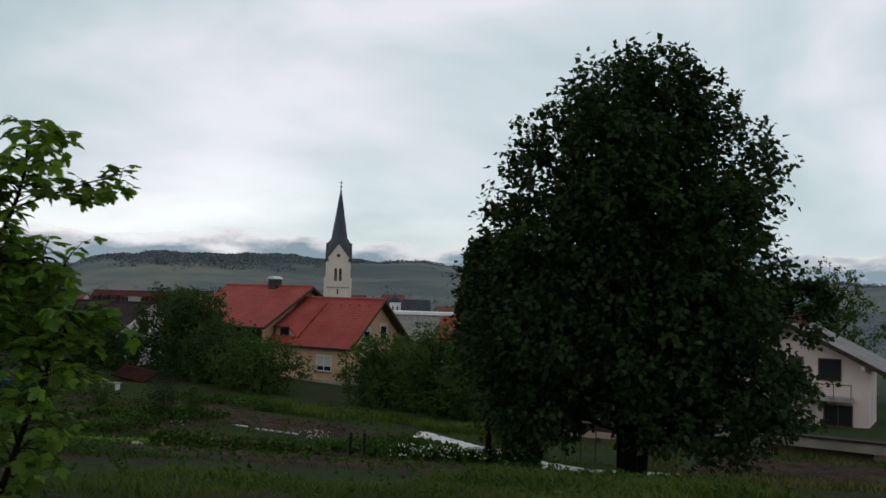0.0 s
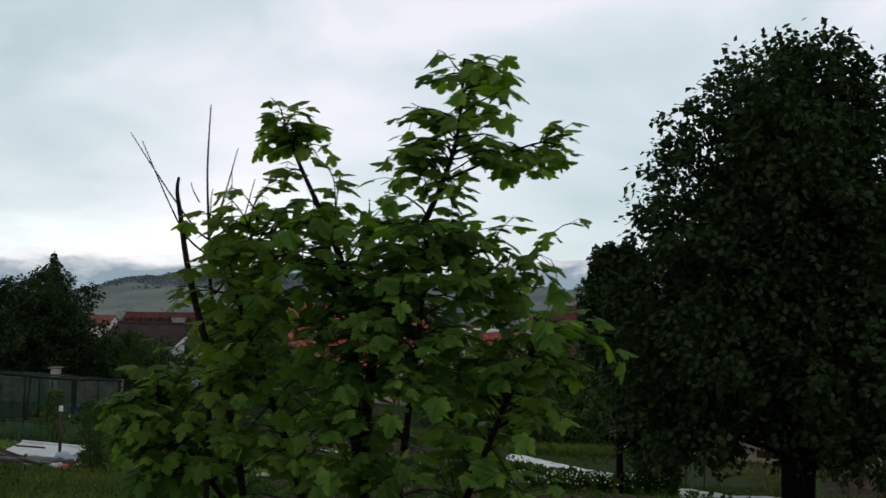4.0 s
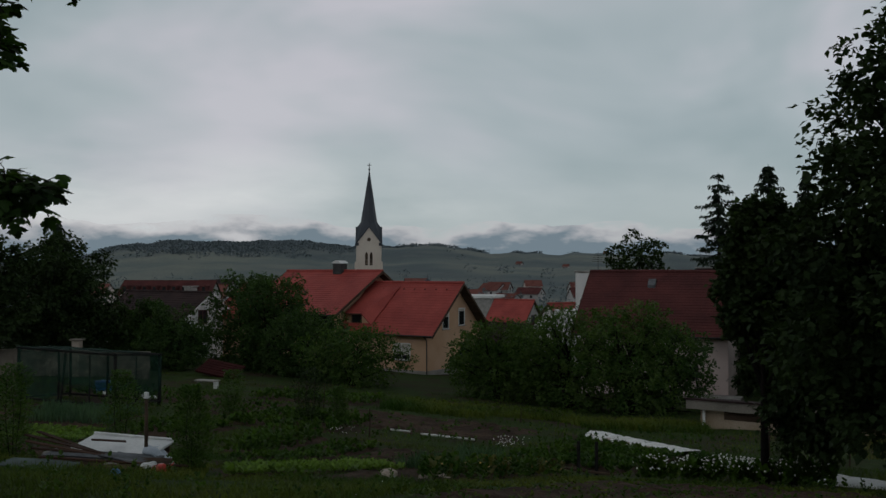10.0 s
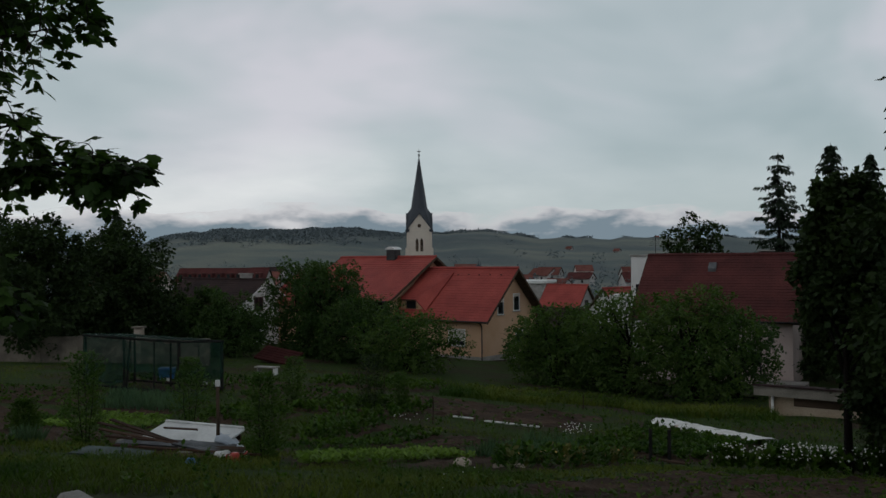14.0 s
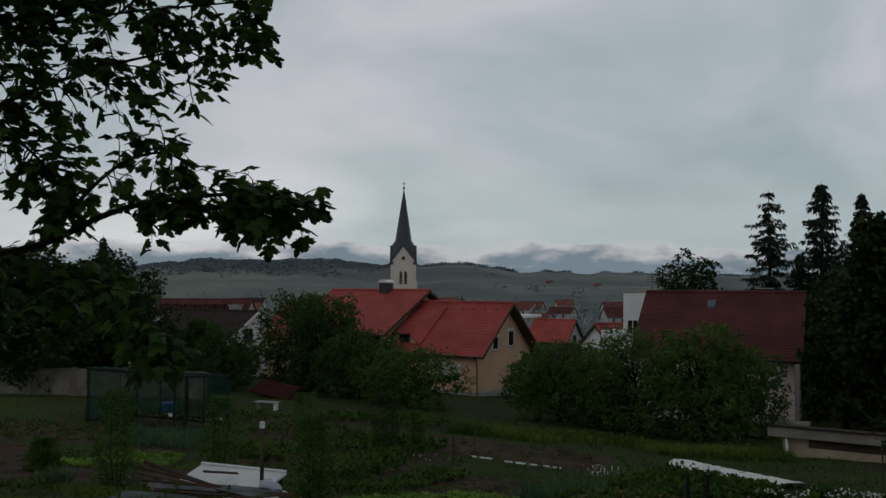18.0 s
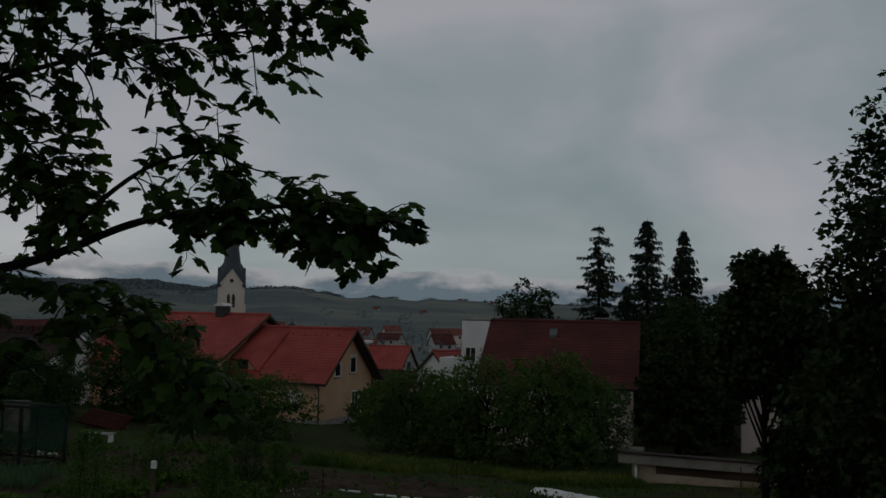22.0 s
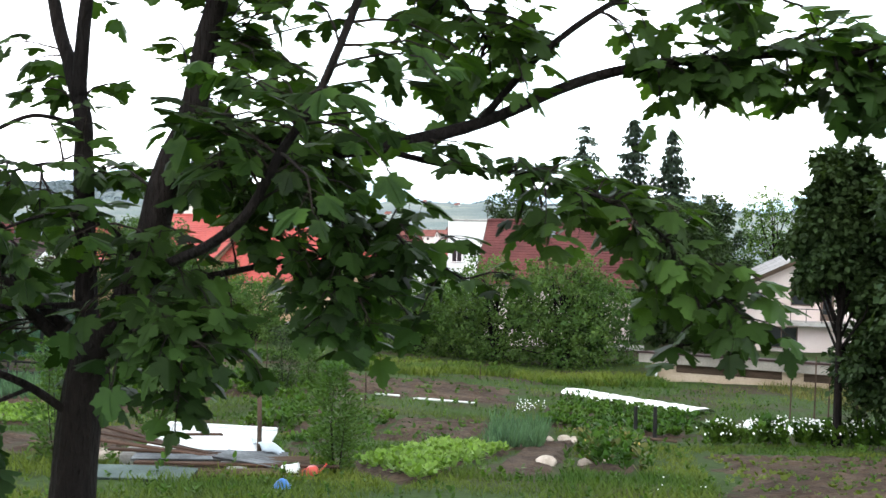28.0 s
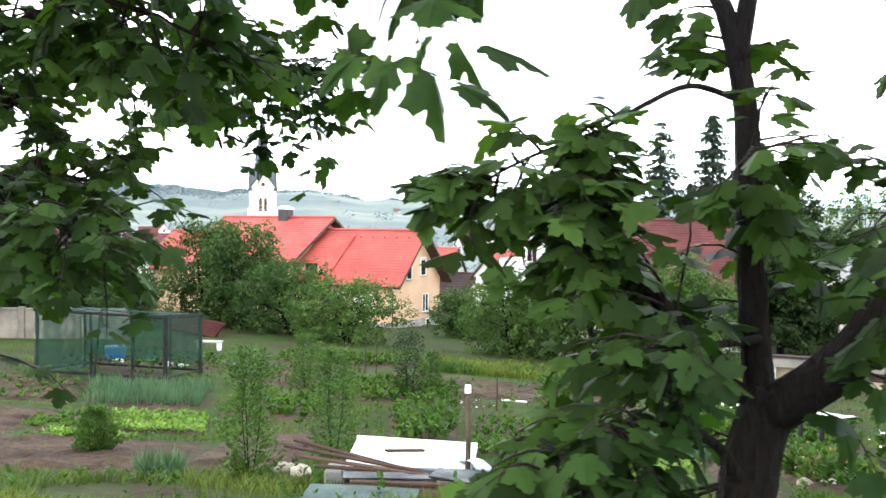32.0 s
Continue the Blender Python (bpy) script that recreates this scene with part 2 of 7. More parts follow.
M_TIMBER = mat("dark_timber", (0.04, 0.028, 0.02), (0.08, 0.053, 0.037), scale=2.5, fine=50, rough=0.85, bump=0.4, stretch=(0.15, 1, 1), by_object=0.3)
M_PLANK = mat("weathered_plank", (0.036, 0.020, 0.014), (0.085, 0.048, 0.032), scale=3, fine=60, rough=0.9, bump=0.5, stretch=(0.12, 1, 1), by_object=0.3)
M_METAL = mat("galvanised_sheet", (0.06, 0.065, 0.07), (0.16, 0.17, 0.18), scale=2.2, fine=30, rough=0.55, metal=0.25, bump=0.2, spread=0.15)
M_DARKMETAL = mat("dark_painted_metal", (0.02, 0.02, 0.022), (0.04, 0.038, 0.037), scale=4, fine=40, rough=0.55, metal=0.3, bump=0.2)
M_LID = mat("white_plastic_lid", (0.62, 0.63, 0.62), (0.74, 0.74, 0.72), scale=1.5, fine=20, rough=0.5, bump=0.1, spread=0.08)
M_FLEECE = mat("white_fleece", (0.66, 0.65, 0.62), (0.8, 0.8, 0.78), scale=2.0, fine=14, rough=0.9, bump=0.6, spread=0.1)
M_FRAME = mat("white_window_frame", (0.72, 0.72, 0.7), (0.78, 0.78, 0.76), scale=3, rough=0.5, bump=0.05)
M_BROWNFRAME = mat("brown_window_frame", (0.07, 0.04, 0.028), (0.1, 0.06, 0.04), scale=3, rough=0.6, bump=0.05)
M_BLIND = mat("roller_blind", (0.5, 0.47, 0.42), (0.58, 0.55, 0.5), scale=2, fine=20, rough=0.8, bump=0.1, stretch=(0.2, 0.2, 6))
M_BLUE = mat("blue_plastic", (0.03, 0.14, 0.42), (0.05, 0.2, 0.5), scale=3, rough=0.4, bump=0.1)
M_RED = mat("red_plastic", (0.5, 0.05, 0.03), (0.42, 0.04, 0.03), scale=4, rough=0.4, bump=0.05)
M_TEAL = mat("pale_green_panel", (0.05, 0.075, 0.07), (0.09, 0.125, 0.115), scale=2.2, fine=20, rough=0.6, bump=0.2)


def glass_mat():
    m = bpy.data.materials.new("dark_window_glass")
    m.use_nodes = True
    b = m.node_tree.nodes["Principled BSDF"]
    b.inputs["Base Color"].default_value = (0.02, 0.022, 0.025, 1)
    b.inputs["Roughness"].default_value = 0.08
    b.inputs["Specular IOR Level"].default_value = 0.6
    return m


M_GLASS = glass_mat()
M_POST = mat("tarred_timber_and_shade", (0.010, 0.011, 0.011), (0.024, 0.022, 0.02), scale=4, fine=50, rough=0.9, bump=0.3)
# town roofs and walls: valley haze put in as duller, greyer colours
M_ROOF_TOWN = mat("hazed_town_tile", (0.15, 0.055, 0.045), (0.21, 0.085, 0.07), scale=0.3, fine=4, rough=0.9, bump=0.1, by_object=0.2)
M_WALL_TOWN = mat("hazed_town_render", (0.34, 0.33, 0.32), (0.44, 0.42, 0.4), scale=0.3, fine=4, rough=0.95, bump=0.1, by_object=0.2)


def net_mat():
    """Fine dark green shade netting: threads with holes between them."""
    m = mat("green_shade_netting", (0.007, 0.032, 0.021), (0.014, 0.054, 0.036), scale=1.5, fine=30, rough=0.9, bump=0.0)
    ns, ln = m.node_tree.nodes, m.node_tree.links
    tp, mx = ns.new("ShaderNodeBsdfTransparent"), ns.new("ShaderNodeMixShader")
    folds = ns.new("ShaderNodeTexNoise")
    folds.inputs["Scale"].default_value = 2.5
    rg = ns.new("ShaderNodeMapRange")
    rg.inputs["From Min"].default_value, rg.inputs["From Max"].default_value = 0.35, 0.65
    rg.inputs["To Min"].default_value, rg.inputs["To Max"].default_value = 0.36, 0.66
    ln.new(folds.outputs[0], rg.inputs[0])
    ln.new(rg.outputs[0], mx.inputs[0])
    out = next(n for n in ns if n.bl_idname == "ShaderNodeOutputMaterial")
    ln.new(tp.outputs[0], mx.inputs[1])
    ln.new(ns["Principled BSDF"].outputs[0], mx.inputs[2])
    ln.new(mx.outputs[0], out.inputs[0])
    return m


M_NET = net_mat()


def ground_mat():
    """Grass and bare earth near by, meadows, vineyards and woods on the far slopes, with haze put into their colours.
    """
    m = bpy.data.materials.new("ground_cover")
    m.use_nodes = True
    ns, ln = m.node_tree.nodes, m.node_tree.links
    bsdf = ns["Principled BSDF"]
    bsdf.inputs["Roughness"].default_value = 1.0
    bsdf.inputs["Specular IOR Level"].default_value = 0.1
    tc = ns.new("ShaderNodeTexCoord")

    def nz(scale, detail=5):
        n = ns.new("ShaderNodeTexNoise")
        n.inputs["Scale"].default_value, n.inputs["Detail"].default_value = scale, detail
        ln.new(tc.outputs["Object"], n.inputs["Vector"])
        return n

    def two(fac, a, b, p0, p1):
        r = ns.new("ShaderNodeValToRGB")
        r.color_ramp.elements[0].position, r.color_ramp.elements[0].color = p0, (*a, 1)
        r.color_ramp.elements[1].position, r.color_ramp.elements[1].color = p1, (*b, 1)
        ln.new(fac, r.inputs[0])
        return r.outputs[0]

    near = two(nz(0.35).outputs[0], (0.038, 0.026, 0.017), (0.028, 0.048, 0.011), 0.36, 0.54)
    # slope tones lightened and greyed to stand for distance haze
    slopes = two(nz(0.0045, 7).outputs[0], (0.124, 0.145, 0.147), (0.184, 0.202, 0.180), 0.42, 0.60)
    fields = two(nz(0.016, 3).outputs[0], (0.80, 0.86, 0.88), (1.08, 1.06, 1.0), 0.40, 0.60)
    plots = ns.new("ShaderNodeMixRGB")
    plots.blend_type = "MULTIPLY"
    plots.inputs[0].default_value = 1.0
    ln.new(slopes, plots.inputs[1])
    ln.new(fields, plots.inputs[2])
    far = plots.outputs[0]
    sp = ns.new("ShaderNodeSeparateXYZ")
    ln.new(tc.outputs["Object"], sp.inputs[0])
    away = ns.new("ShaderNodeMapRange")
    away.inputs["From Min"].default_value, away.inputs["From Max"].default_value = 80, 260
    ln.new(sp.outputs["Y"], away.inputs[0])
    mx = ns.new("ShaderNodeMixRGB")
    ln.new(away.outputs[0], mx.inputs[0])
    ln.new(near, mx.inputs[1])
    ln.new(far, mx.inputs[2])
    hue = ns.new("ShaderNodeHueSaturation")
    ln.new(mx.outputs[0], hue.inputs["Color"])
    fine = nz(6.0)
    vr = ns.new("ShaderNodeMapRange")
    vr.inputs["From Min"].default_value, vr.inputs["From Max"].default_value = 0.3, 0.7
    vr.inputs["To Min"].default_value, vr.inputs["To Max"].default_value = 0.7, 1.3
    ln.new(fine.outputs[0], vr.inputs[0])
    ln.new(vr.outputs[0], hue.inputs["Value"])
    ln.new(hue.outputs[0], bsdf.inputs["Base Color"])
    bp = ns.new("ShaderNodeBump")
    bp.inputs["Strength"].default_value, bp.inputs["Distance"].default_value = 0.6, 0.08
    ln.new(fine.outputs[0], bp.inputs["Height"])
    ln.new(bp.outputs[0], bsdf.inputs["Normal"])
    return m


def backdrop_mat():
    """Far mountains half lost in low cloud: a plain distance, its airlight and mist painted as a glowing colour."""
    m = bpy.data.materials.new("misty_distance")
    m.use_nodes = True
    ns, ln = m.node_tree.nodes, m.node_tree.links
    ns.clear()
    tc, mp, n = ns.new("ShaderNodeTexCoord"), ns.new("ShaderNodeMapping"), ns.new("ShaderNodeTexNoise")
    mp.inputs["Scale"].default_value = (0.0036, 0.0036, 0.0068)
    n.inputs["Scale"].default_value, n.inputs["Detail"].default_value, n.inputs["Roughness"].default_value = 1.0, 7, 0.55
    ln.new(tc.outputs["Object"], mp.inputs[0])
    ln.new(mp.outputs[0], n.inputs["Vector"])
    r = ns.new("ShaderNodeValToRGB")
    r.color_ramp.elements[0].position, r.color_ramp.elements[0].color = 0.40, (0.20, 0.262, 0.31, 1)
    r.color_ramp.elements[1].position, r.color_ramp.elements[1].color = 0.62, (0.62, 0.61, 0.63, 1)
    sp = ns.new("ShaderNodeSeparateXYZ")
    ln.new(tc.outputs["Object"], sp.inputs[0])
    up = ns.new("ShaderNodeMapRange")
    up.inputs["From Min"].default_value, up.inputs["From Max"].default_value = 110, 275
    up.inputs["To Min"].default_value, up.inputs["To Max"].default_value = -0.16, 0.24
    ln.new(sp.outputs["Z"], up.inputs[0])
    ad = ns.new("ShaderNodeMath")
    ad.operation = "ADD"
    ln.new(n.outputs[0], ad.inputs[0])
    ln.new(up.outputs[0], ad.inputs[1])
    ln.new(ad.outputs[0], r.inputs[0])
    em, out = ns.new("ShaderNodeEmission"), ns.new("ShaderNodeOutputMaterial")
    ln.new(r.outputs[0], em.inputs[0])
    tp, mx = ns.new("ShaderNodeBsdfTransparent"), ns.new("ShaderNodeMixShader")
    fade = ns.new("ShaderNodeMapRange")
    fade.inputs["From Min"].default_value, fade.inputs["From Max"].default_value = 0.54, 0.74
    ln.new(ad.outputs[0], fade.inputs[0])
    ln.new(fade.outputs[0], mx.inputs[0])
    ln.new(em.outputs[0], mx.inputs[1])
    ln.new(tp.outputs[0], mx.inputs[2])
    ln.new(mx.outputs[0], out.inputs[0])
    return m


# ---------------------------------------------------------------- building tools


class Geo:
    """Collects corners and faces of one mesh."""

    def __init__(self):
        self.v, self.f = [], []

    def add(self, verts, faces):
        k = len(self.v)
        self.v += [tuple(p) for p in verts]
        self.f += [tuple(k + i for i in face) for face in faces]
        return self

    def box(self, lo, hi, bevel=0.0, m=None):
        """A block from corner lo to corner hi, with chamfered edges."""
        c, h = [(a + b) / 2 for a, b in zip(lo, hi)], [abs(b - a) / 2 for a, b in zip(lo, hi)]
        b = min(bevel, *[x * 0.45 for x in h])
        if b <= 0:
            vs = [(sx * h[0], sy * h[1], sz * h[2]) for sx in (-1, 1) for sy in (-1, 1) for sz in (-1, 1)]
            fs = [(0, 1, 3, 2), (4, 6, 7, 5), (0, 4, 5, 1), (2, 3, 7, 6), (0, 2, 6, 4), (1, 5, 7, 3)]
        else:
            vs, at = [], {}
            for sx in (-1, 1):
                for sy in (-1, 1):
                    for sz in (-1, 1):
                        s = (sx, sy, sz)
                        for ax in range(3):
                            at[s, ax] = len(vs)
                            vs.append(tuple(s[i] * (h[i] - (b if i != ax else 0)) for i in range(3)))
            fs = []
            for ax in range(3):
                o = [i for i in range(3) if i != ax]
                for s in (-1, 1):
                    ring = []
                    for p, q in ((-1, -1), (1, -1), (1, 1), (-1, 1)):
                        key = [0, 0, 0]
                        key[ax], key[o[0]], key[o[1]] = s, p, q
                        ring.append(at[tuple(key), ax])
                    fs.append(tuple(ring))
                for p in (-1, 1):
                    for q in (-1, 1):
                        a0, a1 = [0, 0, 0], [0, 0, 0]
                        a0[ax], a1[ax] = -1, 1
                        for key in (a0, a1):
                            key[o[0]], key[o[1]] = p, q
                        a0, a1 = tuple(a0), tuple(a1)
                        fs.append((at[a0, o[0]], at[a1, o[0]], at[a1, o[1]], at[a0, o[1]]))
            for sx in (-1, 1):
                for sy in (-1, 1):
                    for sz in (-1, 1):
                        s = (sx, sy, sz)
                        fs.append((at[s, 0], at[s, 1], at[s, 2]))
        pts = [Vector(p) + Vector(c) for p in vs]
        if m is not None:
            pts = [m @ p for p in pts]
        return self.add(pts, fs)

    def tube(self, pts, radii, sides=7, cap=True):
        """A tapered tube along points."""
        pts = [Vector(p) for p in pts]
        rings, side = [], None
        for i, p in enumerate(pts):
            d = (pts[min(i + 1, len(pts) - 1)] - pts[max(i - 1, 0)]).normalized()
            if side is None:
                side = d.orthogonal().normalized()
            side = (side - d * side.dot(d)).normalized()
            other = d.cross(side)
            rings.append([p + radii[i] * (math.cos(2 * math.pi * k / sides) * side + math.sin(2 * math.pi * k / sides) * other) for k in range(sides)])
        fs = [(i * sides + k, i * sides + (k + 1) % sides, (i + 1) * sides + (k + 1) % sides, (i + 1) * sides + k) for i in range(len(pts) - 1) for k in range(sides)]
        if cap:
            fs += [tuple(reversed(range(sides))), tuple((len(pts) - 1) * sides + k for k in range(sides))]
        return self.add([p for ring in rings for p in ring], fs)

    def prism(self, outline, axis_from, axis_to):
        """A flat outline of points swept along a vector."""
        n, d = len(outline), Vector(axis_to) - Vector(axis_from)
        vs = [Vector(p) for p in outline] + [Vector(p) + d for p in outline]
        fs = [tuple(reversed(range(n))), tuple(range(n, 2 * n))] + [(i, (i + 1) % n, n + (i + 1) % n, n + i) for i in range(n)]
        return self.add(vs, fs)

    def mesh(self, name, smooth=False):
        me = bpy.data.meshes.new(name)
        me.from_pydata(self.v, [], self.f)
        bm = bmesh.new()
        bm.from_mesh(me)
        bmesh.ops.recalc_face_normals(bm, faces=bm.faces)
        bm.to_mesh(me)
        bm.free()
        if smooth:
            me.polygons.foreach_set("use_smooth", [True] * len(me.polygons))
        return me


def part(name, geo, material, parent=None, label="", smooth=False):
    """One mesh object, under a thing or a part."""
    me = geo.mesh(name, smooth) if isinstance(geo, Geo) else geo
    if material and not me.materials:
        me.materials.append(material)
    ob = new(name, me)
    ob.parent = parent
    return tagged(ob, label)


def thing(name, label, category, at=(0, 0, 0), turn=0.0, group="", kind=""):
    ob = new(name)
    ob.matrix_basis = pose(*at, 0, 0, turn)
    return tagged(ob, label, category, group, kind)


KNOTS_Y = (-60, 0, 7, 10, 14, 19, 26, 32, 37, 45, 75, 120, 260, 600, 5000)
KNOTS_Z = (-1.5, -1.65, -1.75, -2.2, -2.75, -3.65, -4.9, -5.35, -5.75, -6.4, -8.5, -10.5, -13, -11, -11)


def gz(x, y):
    """Height of the ground: a garden slope that falls away towards the town."""
    w = max(0, min(1, (y - 15) / 15)) * max(0, min(1, (160 - y) / 60))
    return float(np.interp(y, KNOTS_Y, KNOTS_Z)) + w * 0.05 * max(-5, min(20, -8 - x))


def scatter_mesh(name, places, turns, sizes, template):
    """Many copies of a small template (corners, faces) as one mesh: places (n,3), turns (n,3,3), sizes (n,)."""
    tv, tf = np.array(template[0], float), template[1]
    n, nv = len(places), len(tv)
    co = np.einsum("nij,vj->nvi", turns, tv) * np.asarray(sizes)[:, None, None] + np.asarray(places)[:, None, :]
    loops = np.concatenate([np.array(f) for f in tf])
    counts = np.array([len(f) for f in tf])
    me = bpy.data.meshes.new(name)
    me.vertices.add(n * nv)
    me.vertices.foreach_set("co", co.ravel())
    all_loops = (loops[None, :] + nv * np.arange(n)[:, None]).ravel()
    me.loops.add(len(all_loops))
    me.loops.foreach_set("vertex_index", all_loops.astype(np.int32))
    starts = (np.concatenate([[0], np.cumsum(counts)[:-1]])[None, :] + len(loops) * np.arange(n)[:, None]).ravel()
    me.polygons.add(n * len(tf))
    me.polygons.foreach_set("loop_start", starts.astype(np.int32))
    me.polygons.foreach_set("loop_total", np.tile(counts, n).astype(np.int32))
    me.update(calc_edges=True)
    me.validate()
    return me


def frames_from(ahead, up, rng, jitter=0.5):
    """Turns whose y goes along ahead and whose z lies near up, each shaken a little."""
    a = np.asarray(ahead, float) + rng.normal(0, jitter, (len(ahead), 3)) * 0.6
    a /= np.linalg.norm(a, axis=1)[:, None] + 1e-9
    u = np.asarray(up, float) + rng.normal(0, jitter, (len(ahead), 3))
    x = np.cross(a, u)
    x /= np.linalg.norm(x, axis=1)[:, None] + 1e-9
    z = np.cross(x, a)
    return np.stack([x, a, z], axis=2)


MAPLE_HALF = ((0.05, -0.05), (0.18, -0.14), (0.36, -0.13), (0.31, 0.02), (0.47, 0.06), (0.53, 0.22), (0.68, 0.36), (0.54, 0.42), (0.46, 0.53), (0.23, 0.45),
              (0.31, 0.64), (0.21, 0.73), (0.16, 0.90), (0.06, 0.92))


def maple_template(fold=0.28, curl=0.22):
    vs = [(0, 0, 0), (0, 0.5, -curl * 0.25), (0, 1.0, -curl)]
    for s in (1, -1):
        vs += [(s * x, y, -fold * abs(x) - curl * y * y) for x, y in MAPLE_HALF]
    n = len(MAPLE_HALF)
    return vs, [(0, *range(3, 3 + n), 2, 1), (1, 2, *reversed(range(3 + n, 3 + 2 * n)), 0)]


LEAF_OVAL = ([(0, 0, 0), (0.30, 0.35, -0.06), (0.22, 0.75, -0.1), (0, 1.0, -0.14), (-0.22, 0.75, -0.1), (-0.30, 0.35, -0.06)], [(0, 1, 2, 3), (0, 3, 4, 5)])
LEAF_CLUMP = ([(0, 0, 0), (0.45, 0.3, 0.05), (0.1, 1.0, -0.15), (-0.4, 0.5, 0.08)], [(0, 1, 2), (0, 2, 3)])
BLADE = ([(-0.05, 0, 0), (0.05, 0, 0), (0.035, 0.55, 0.06), (-0.035, 0.55, 0.06), (0, 1.0, 0.26)], [(0, 1, 2, 3), (3, 2, 4)])
NEEDLES = ([(-0.10, 0, 0), (0.10, 0, 0), (0.16, 0.5, -0.05), (0, 1.0, -0.22), (-0.16, 0.5, -0.05)], [(0, 1, 2, 3, 4)])

# ---------------------------------------------------------------- ground, hills and far mountains
CREST_AZ = (-80, -60, -30, -15, -6, 0, 6, 8.5, 10, 12.5, 15, 20, 25, 29, 31, 33, 40, 60, 80)
CREST_EL = (0.6, 0.7, 0.85, 1.05, 1.3, 1.35, 1.45, 1.75, 1.85, 1.75, 1.72, 1.9, 1.85, 1.55, 0.9, 0.5, 0.55, 0.8, 0.8)


def terrain(x, y):
    """The slope near by, the valley floor with the town, and the first row of hills."""
    r = math.hypot(x + 4, y - 4)
    z = gz(x, y)
    if r > 420 and y > 0:
        az = math.degrees(math.atan2(-(x + 4), y - 4))
        top = 1400 * math.tan(radians(float(np.interp(az, CREST_AZ, CREST_EL)))) + 5 * noise.noise((az * 0.9, 1.3, 0)) + 2.5 * noise.noise((az * 3.0, 4.3, 0))
        k = max(0.0, min(1.0, (r - 420) / 980))
        k = k * k * (3 - 2 * k)
        z = z * (1 - k) + top * k + 9 * noise.noise((x * 0.006, y * 0.006, 2)) * k * (1 - k) * 2
        if r > 1420:
            z -= (r - 1420) * 0.06
    elif r > 420:
        z = gz(x, max(y, -60))
    return z


rings = [0.0] + [0.8 * 1.045 ** i for i in range(1, 180)]
rings = [r for r in rings if r < 1950] + [1950.0]
spokes = [radians(a) for a in range(-180, 180, 3) if abs(a) > 66] + [radians(a) for a in np.arange(-66, 66.1, 0.75)]
spokes = sorted(spokes)
ground = Geo()
for r in rings[1:]:
    for a in spokes:
        x, y = -4 - r * math.sin(a), 4 + r * math.cos(a)
        z = terrain(x, y)
        if r < 60:
            z += 0.05 * noise.noise((x * 0.7, y * 0.7, 0)) + 0.03 * noise.noise((x * 2.3, y * 2.3, 5))
        ground.v.append((x, y, z))
n = len(spokes)
ground.v.append((-4, 4, gz(-4, 4)))
for i in range(len(rings) - 2):
    ground.f += [(i * n + k, i * n + (k + 1) % n, (i + 1) * n + (k + 1) % n, (i + 1) * n + k) for k in range(n)]
ground.f += [(len(ground.v) - 1, (k + 1) % n, k) for k in range(n)]
me = bpy.data.meshes.new("ground")
me.from_pydata(ground.v, [], ground.f)
me.polygons.foreach_set("use_smooth", [True] * len(me.polygons))
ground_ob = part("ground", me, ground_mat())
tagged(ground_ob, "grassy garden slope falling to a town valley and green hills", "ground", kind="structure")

FAR_AZ = (-80, -40, -20, -8, -3, 2, 6, 10, 15, 19, 22, 26, 30, 34, 38, 60, 80)
FAR_EL = (2.8, 3.0, 2.9, 2.9, 3.5, 3.1, 3.6, 3.2, 3.1, 3.8, 4.0, 3.3, 3.1, 3.5, 3.0, 3.0, 2.8)
far = Geo()
cols = np.arange(-80, 80.1, 0.5)
for k, a in enumerate(cols):
    el = float(np.interp(a, FAR_AZ, FAR_EL)) + 0.22 * noise.noise((a * 0.35, 7.7, 0)) + 0.1 * noise.noise((a * 1.3, 2.2, 0))
    for j, s in enumerate((0.0, 0.35, 0.7, 0.9, 1.0)):
        r = 3600 + 500 * s
        far.v.append((-4 - r * math.sin(radians(a)), 4 + r * math.cos(radians(a)), -60 + (r * math.tan(radians(el)) + 60) * s))
far.f = [(k * 5 + j, k * 5 + j + 1, k * 5 + j + 6, k * 5 + j + 5) for k in range(len(cols) - 1) for j in range(4)]
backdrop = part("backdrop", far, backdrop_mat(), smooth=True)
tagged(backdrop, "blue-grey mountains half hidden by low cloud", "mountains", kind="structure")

# ---------------------------------------------------------------- trees and shrubs
def shell_points(rng, centre, radii, count, inner=0.55):
    d = rng.normal(0, 1, (count, 3))
    d /= np.linalg.norm(d, axis=1)[:, None]
    r = inner + (1 - inner) * rng.random(count) ** 0.6
    return np.array(centre) + d * r[:, None] * np.array(radii), d


def lobes_of(rng, height, radius, count, low=0.15, squash=0.85, peak=0.46):
    """Clumps that make up an uneven crown: an outer layer that follows a rounded profile, and a few inside."""
    made = []
    for i in range(count):
        u = low + (0.95 - low) * (i + 0.5) / count
        wide = radius * math.sqrt(max(0.05, 1 - ((u - peak) / (1.02 - peak)) ** 2)) * rng.uniform(0.82, 1.1)
        size = radius * rng.uniform(0.24, 0.40) * (1.0 if u < 0.8 else 0.8)
        a = i * 2.399 + rng.uniform(-0.4, 0.4)
        off = max(0.0, wide - size * 0.8)
        if i % 4 == 3:
            off, size = off * 0.4, size * 1.25
        z = min(height * u, height - size * squash * 0.9)
        made.append(((off * math.cos(a), off * math.sin(a), z), (size, size, size * squash)))
    return made


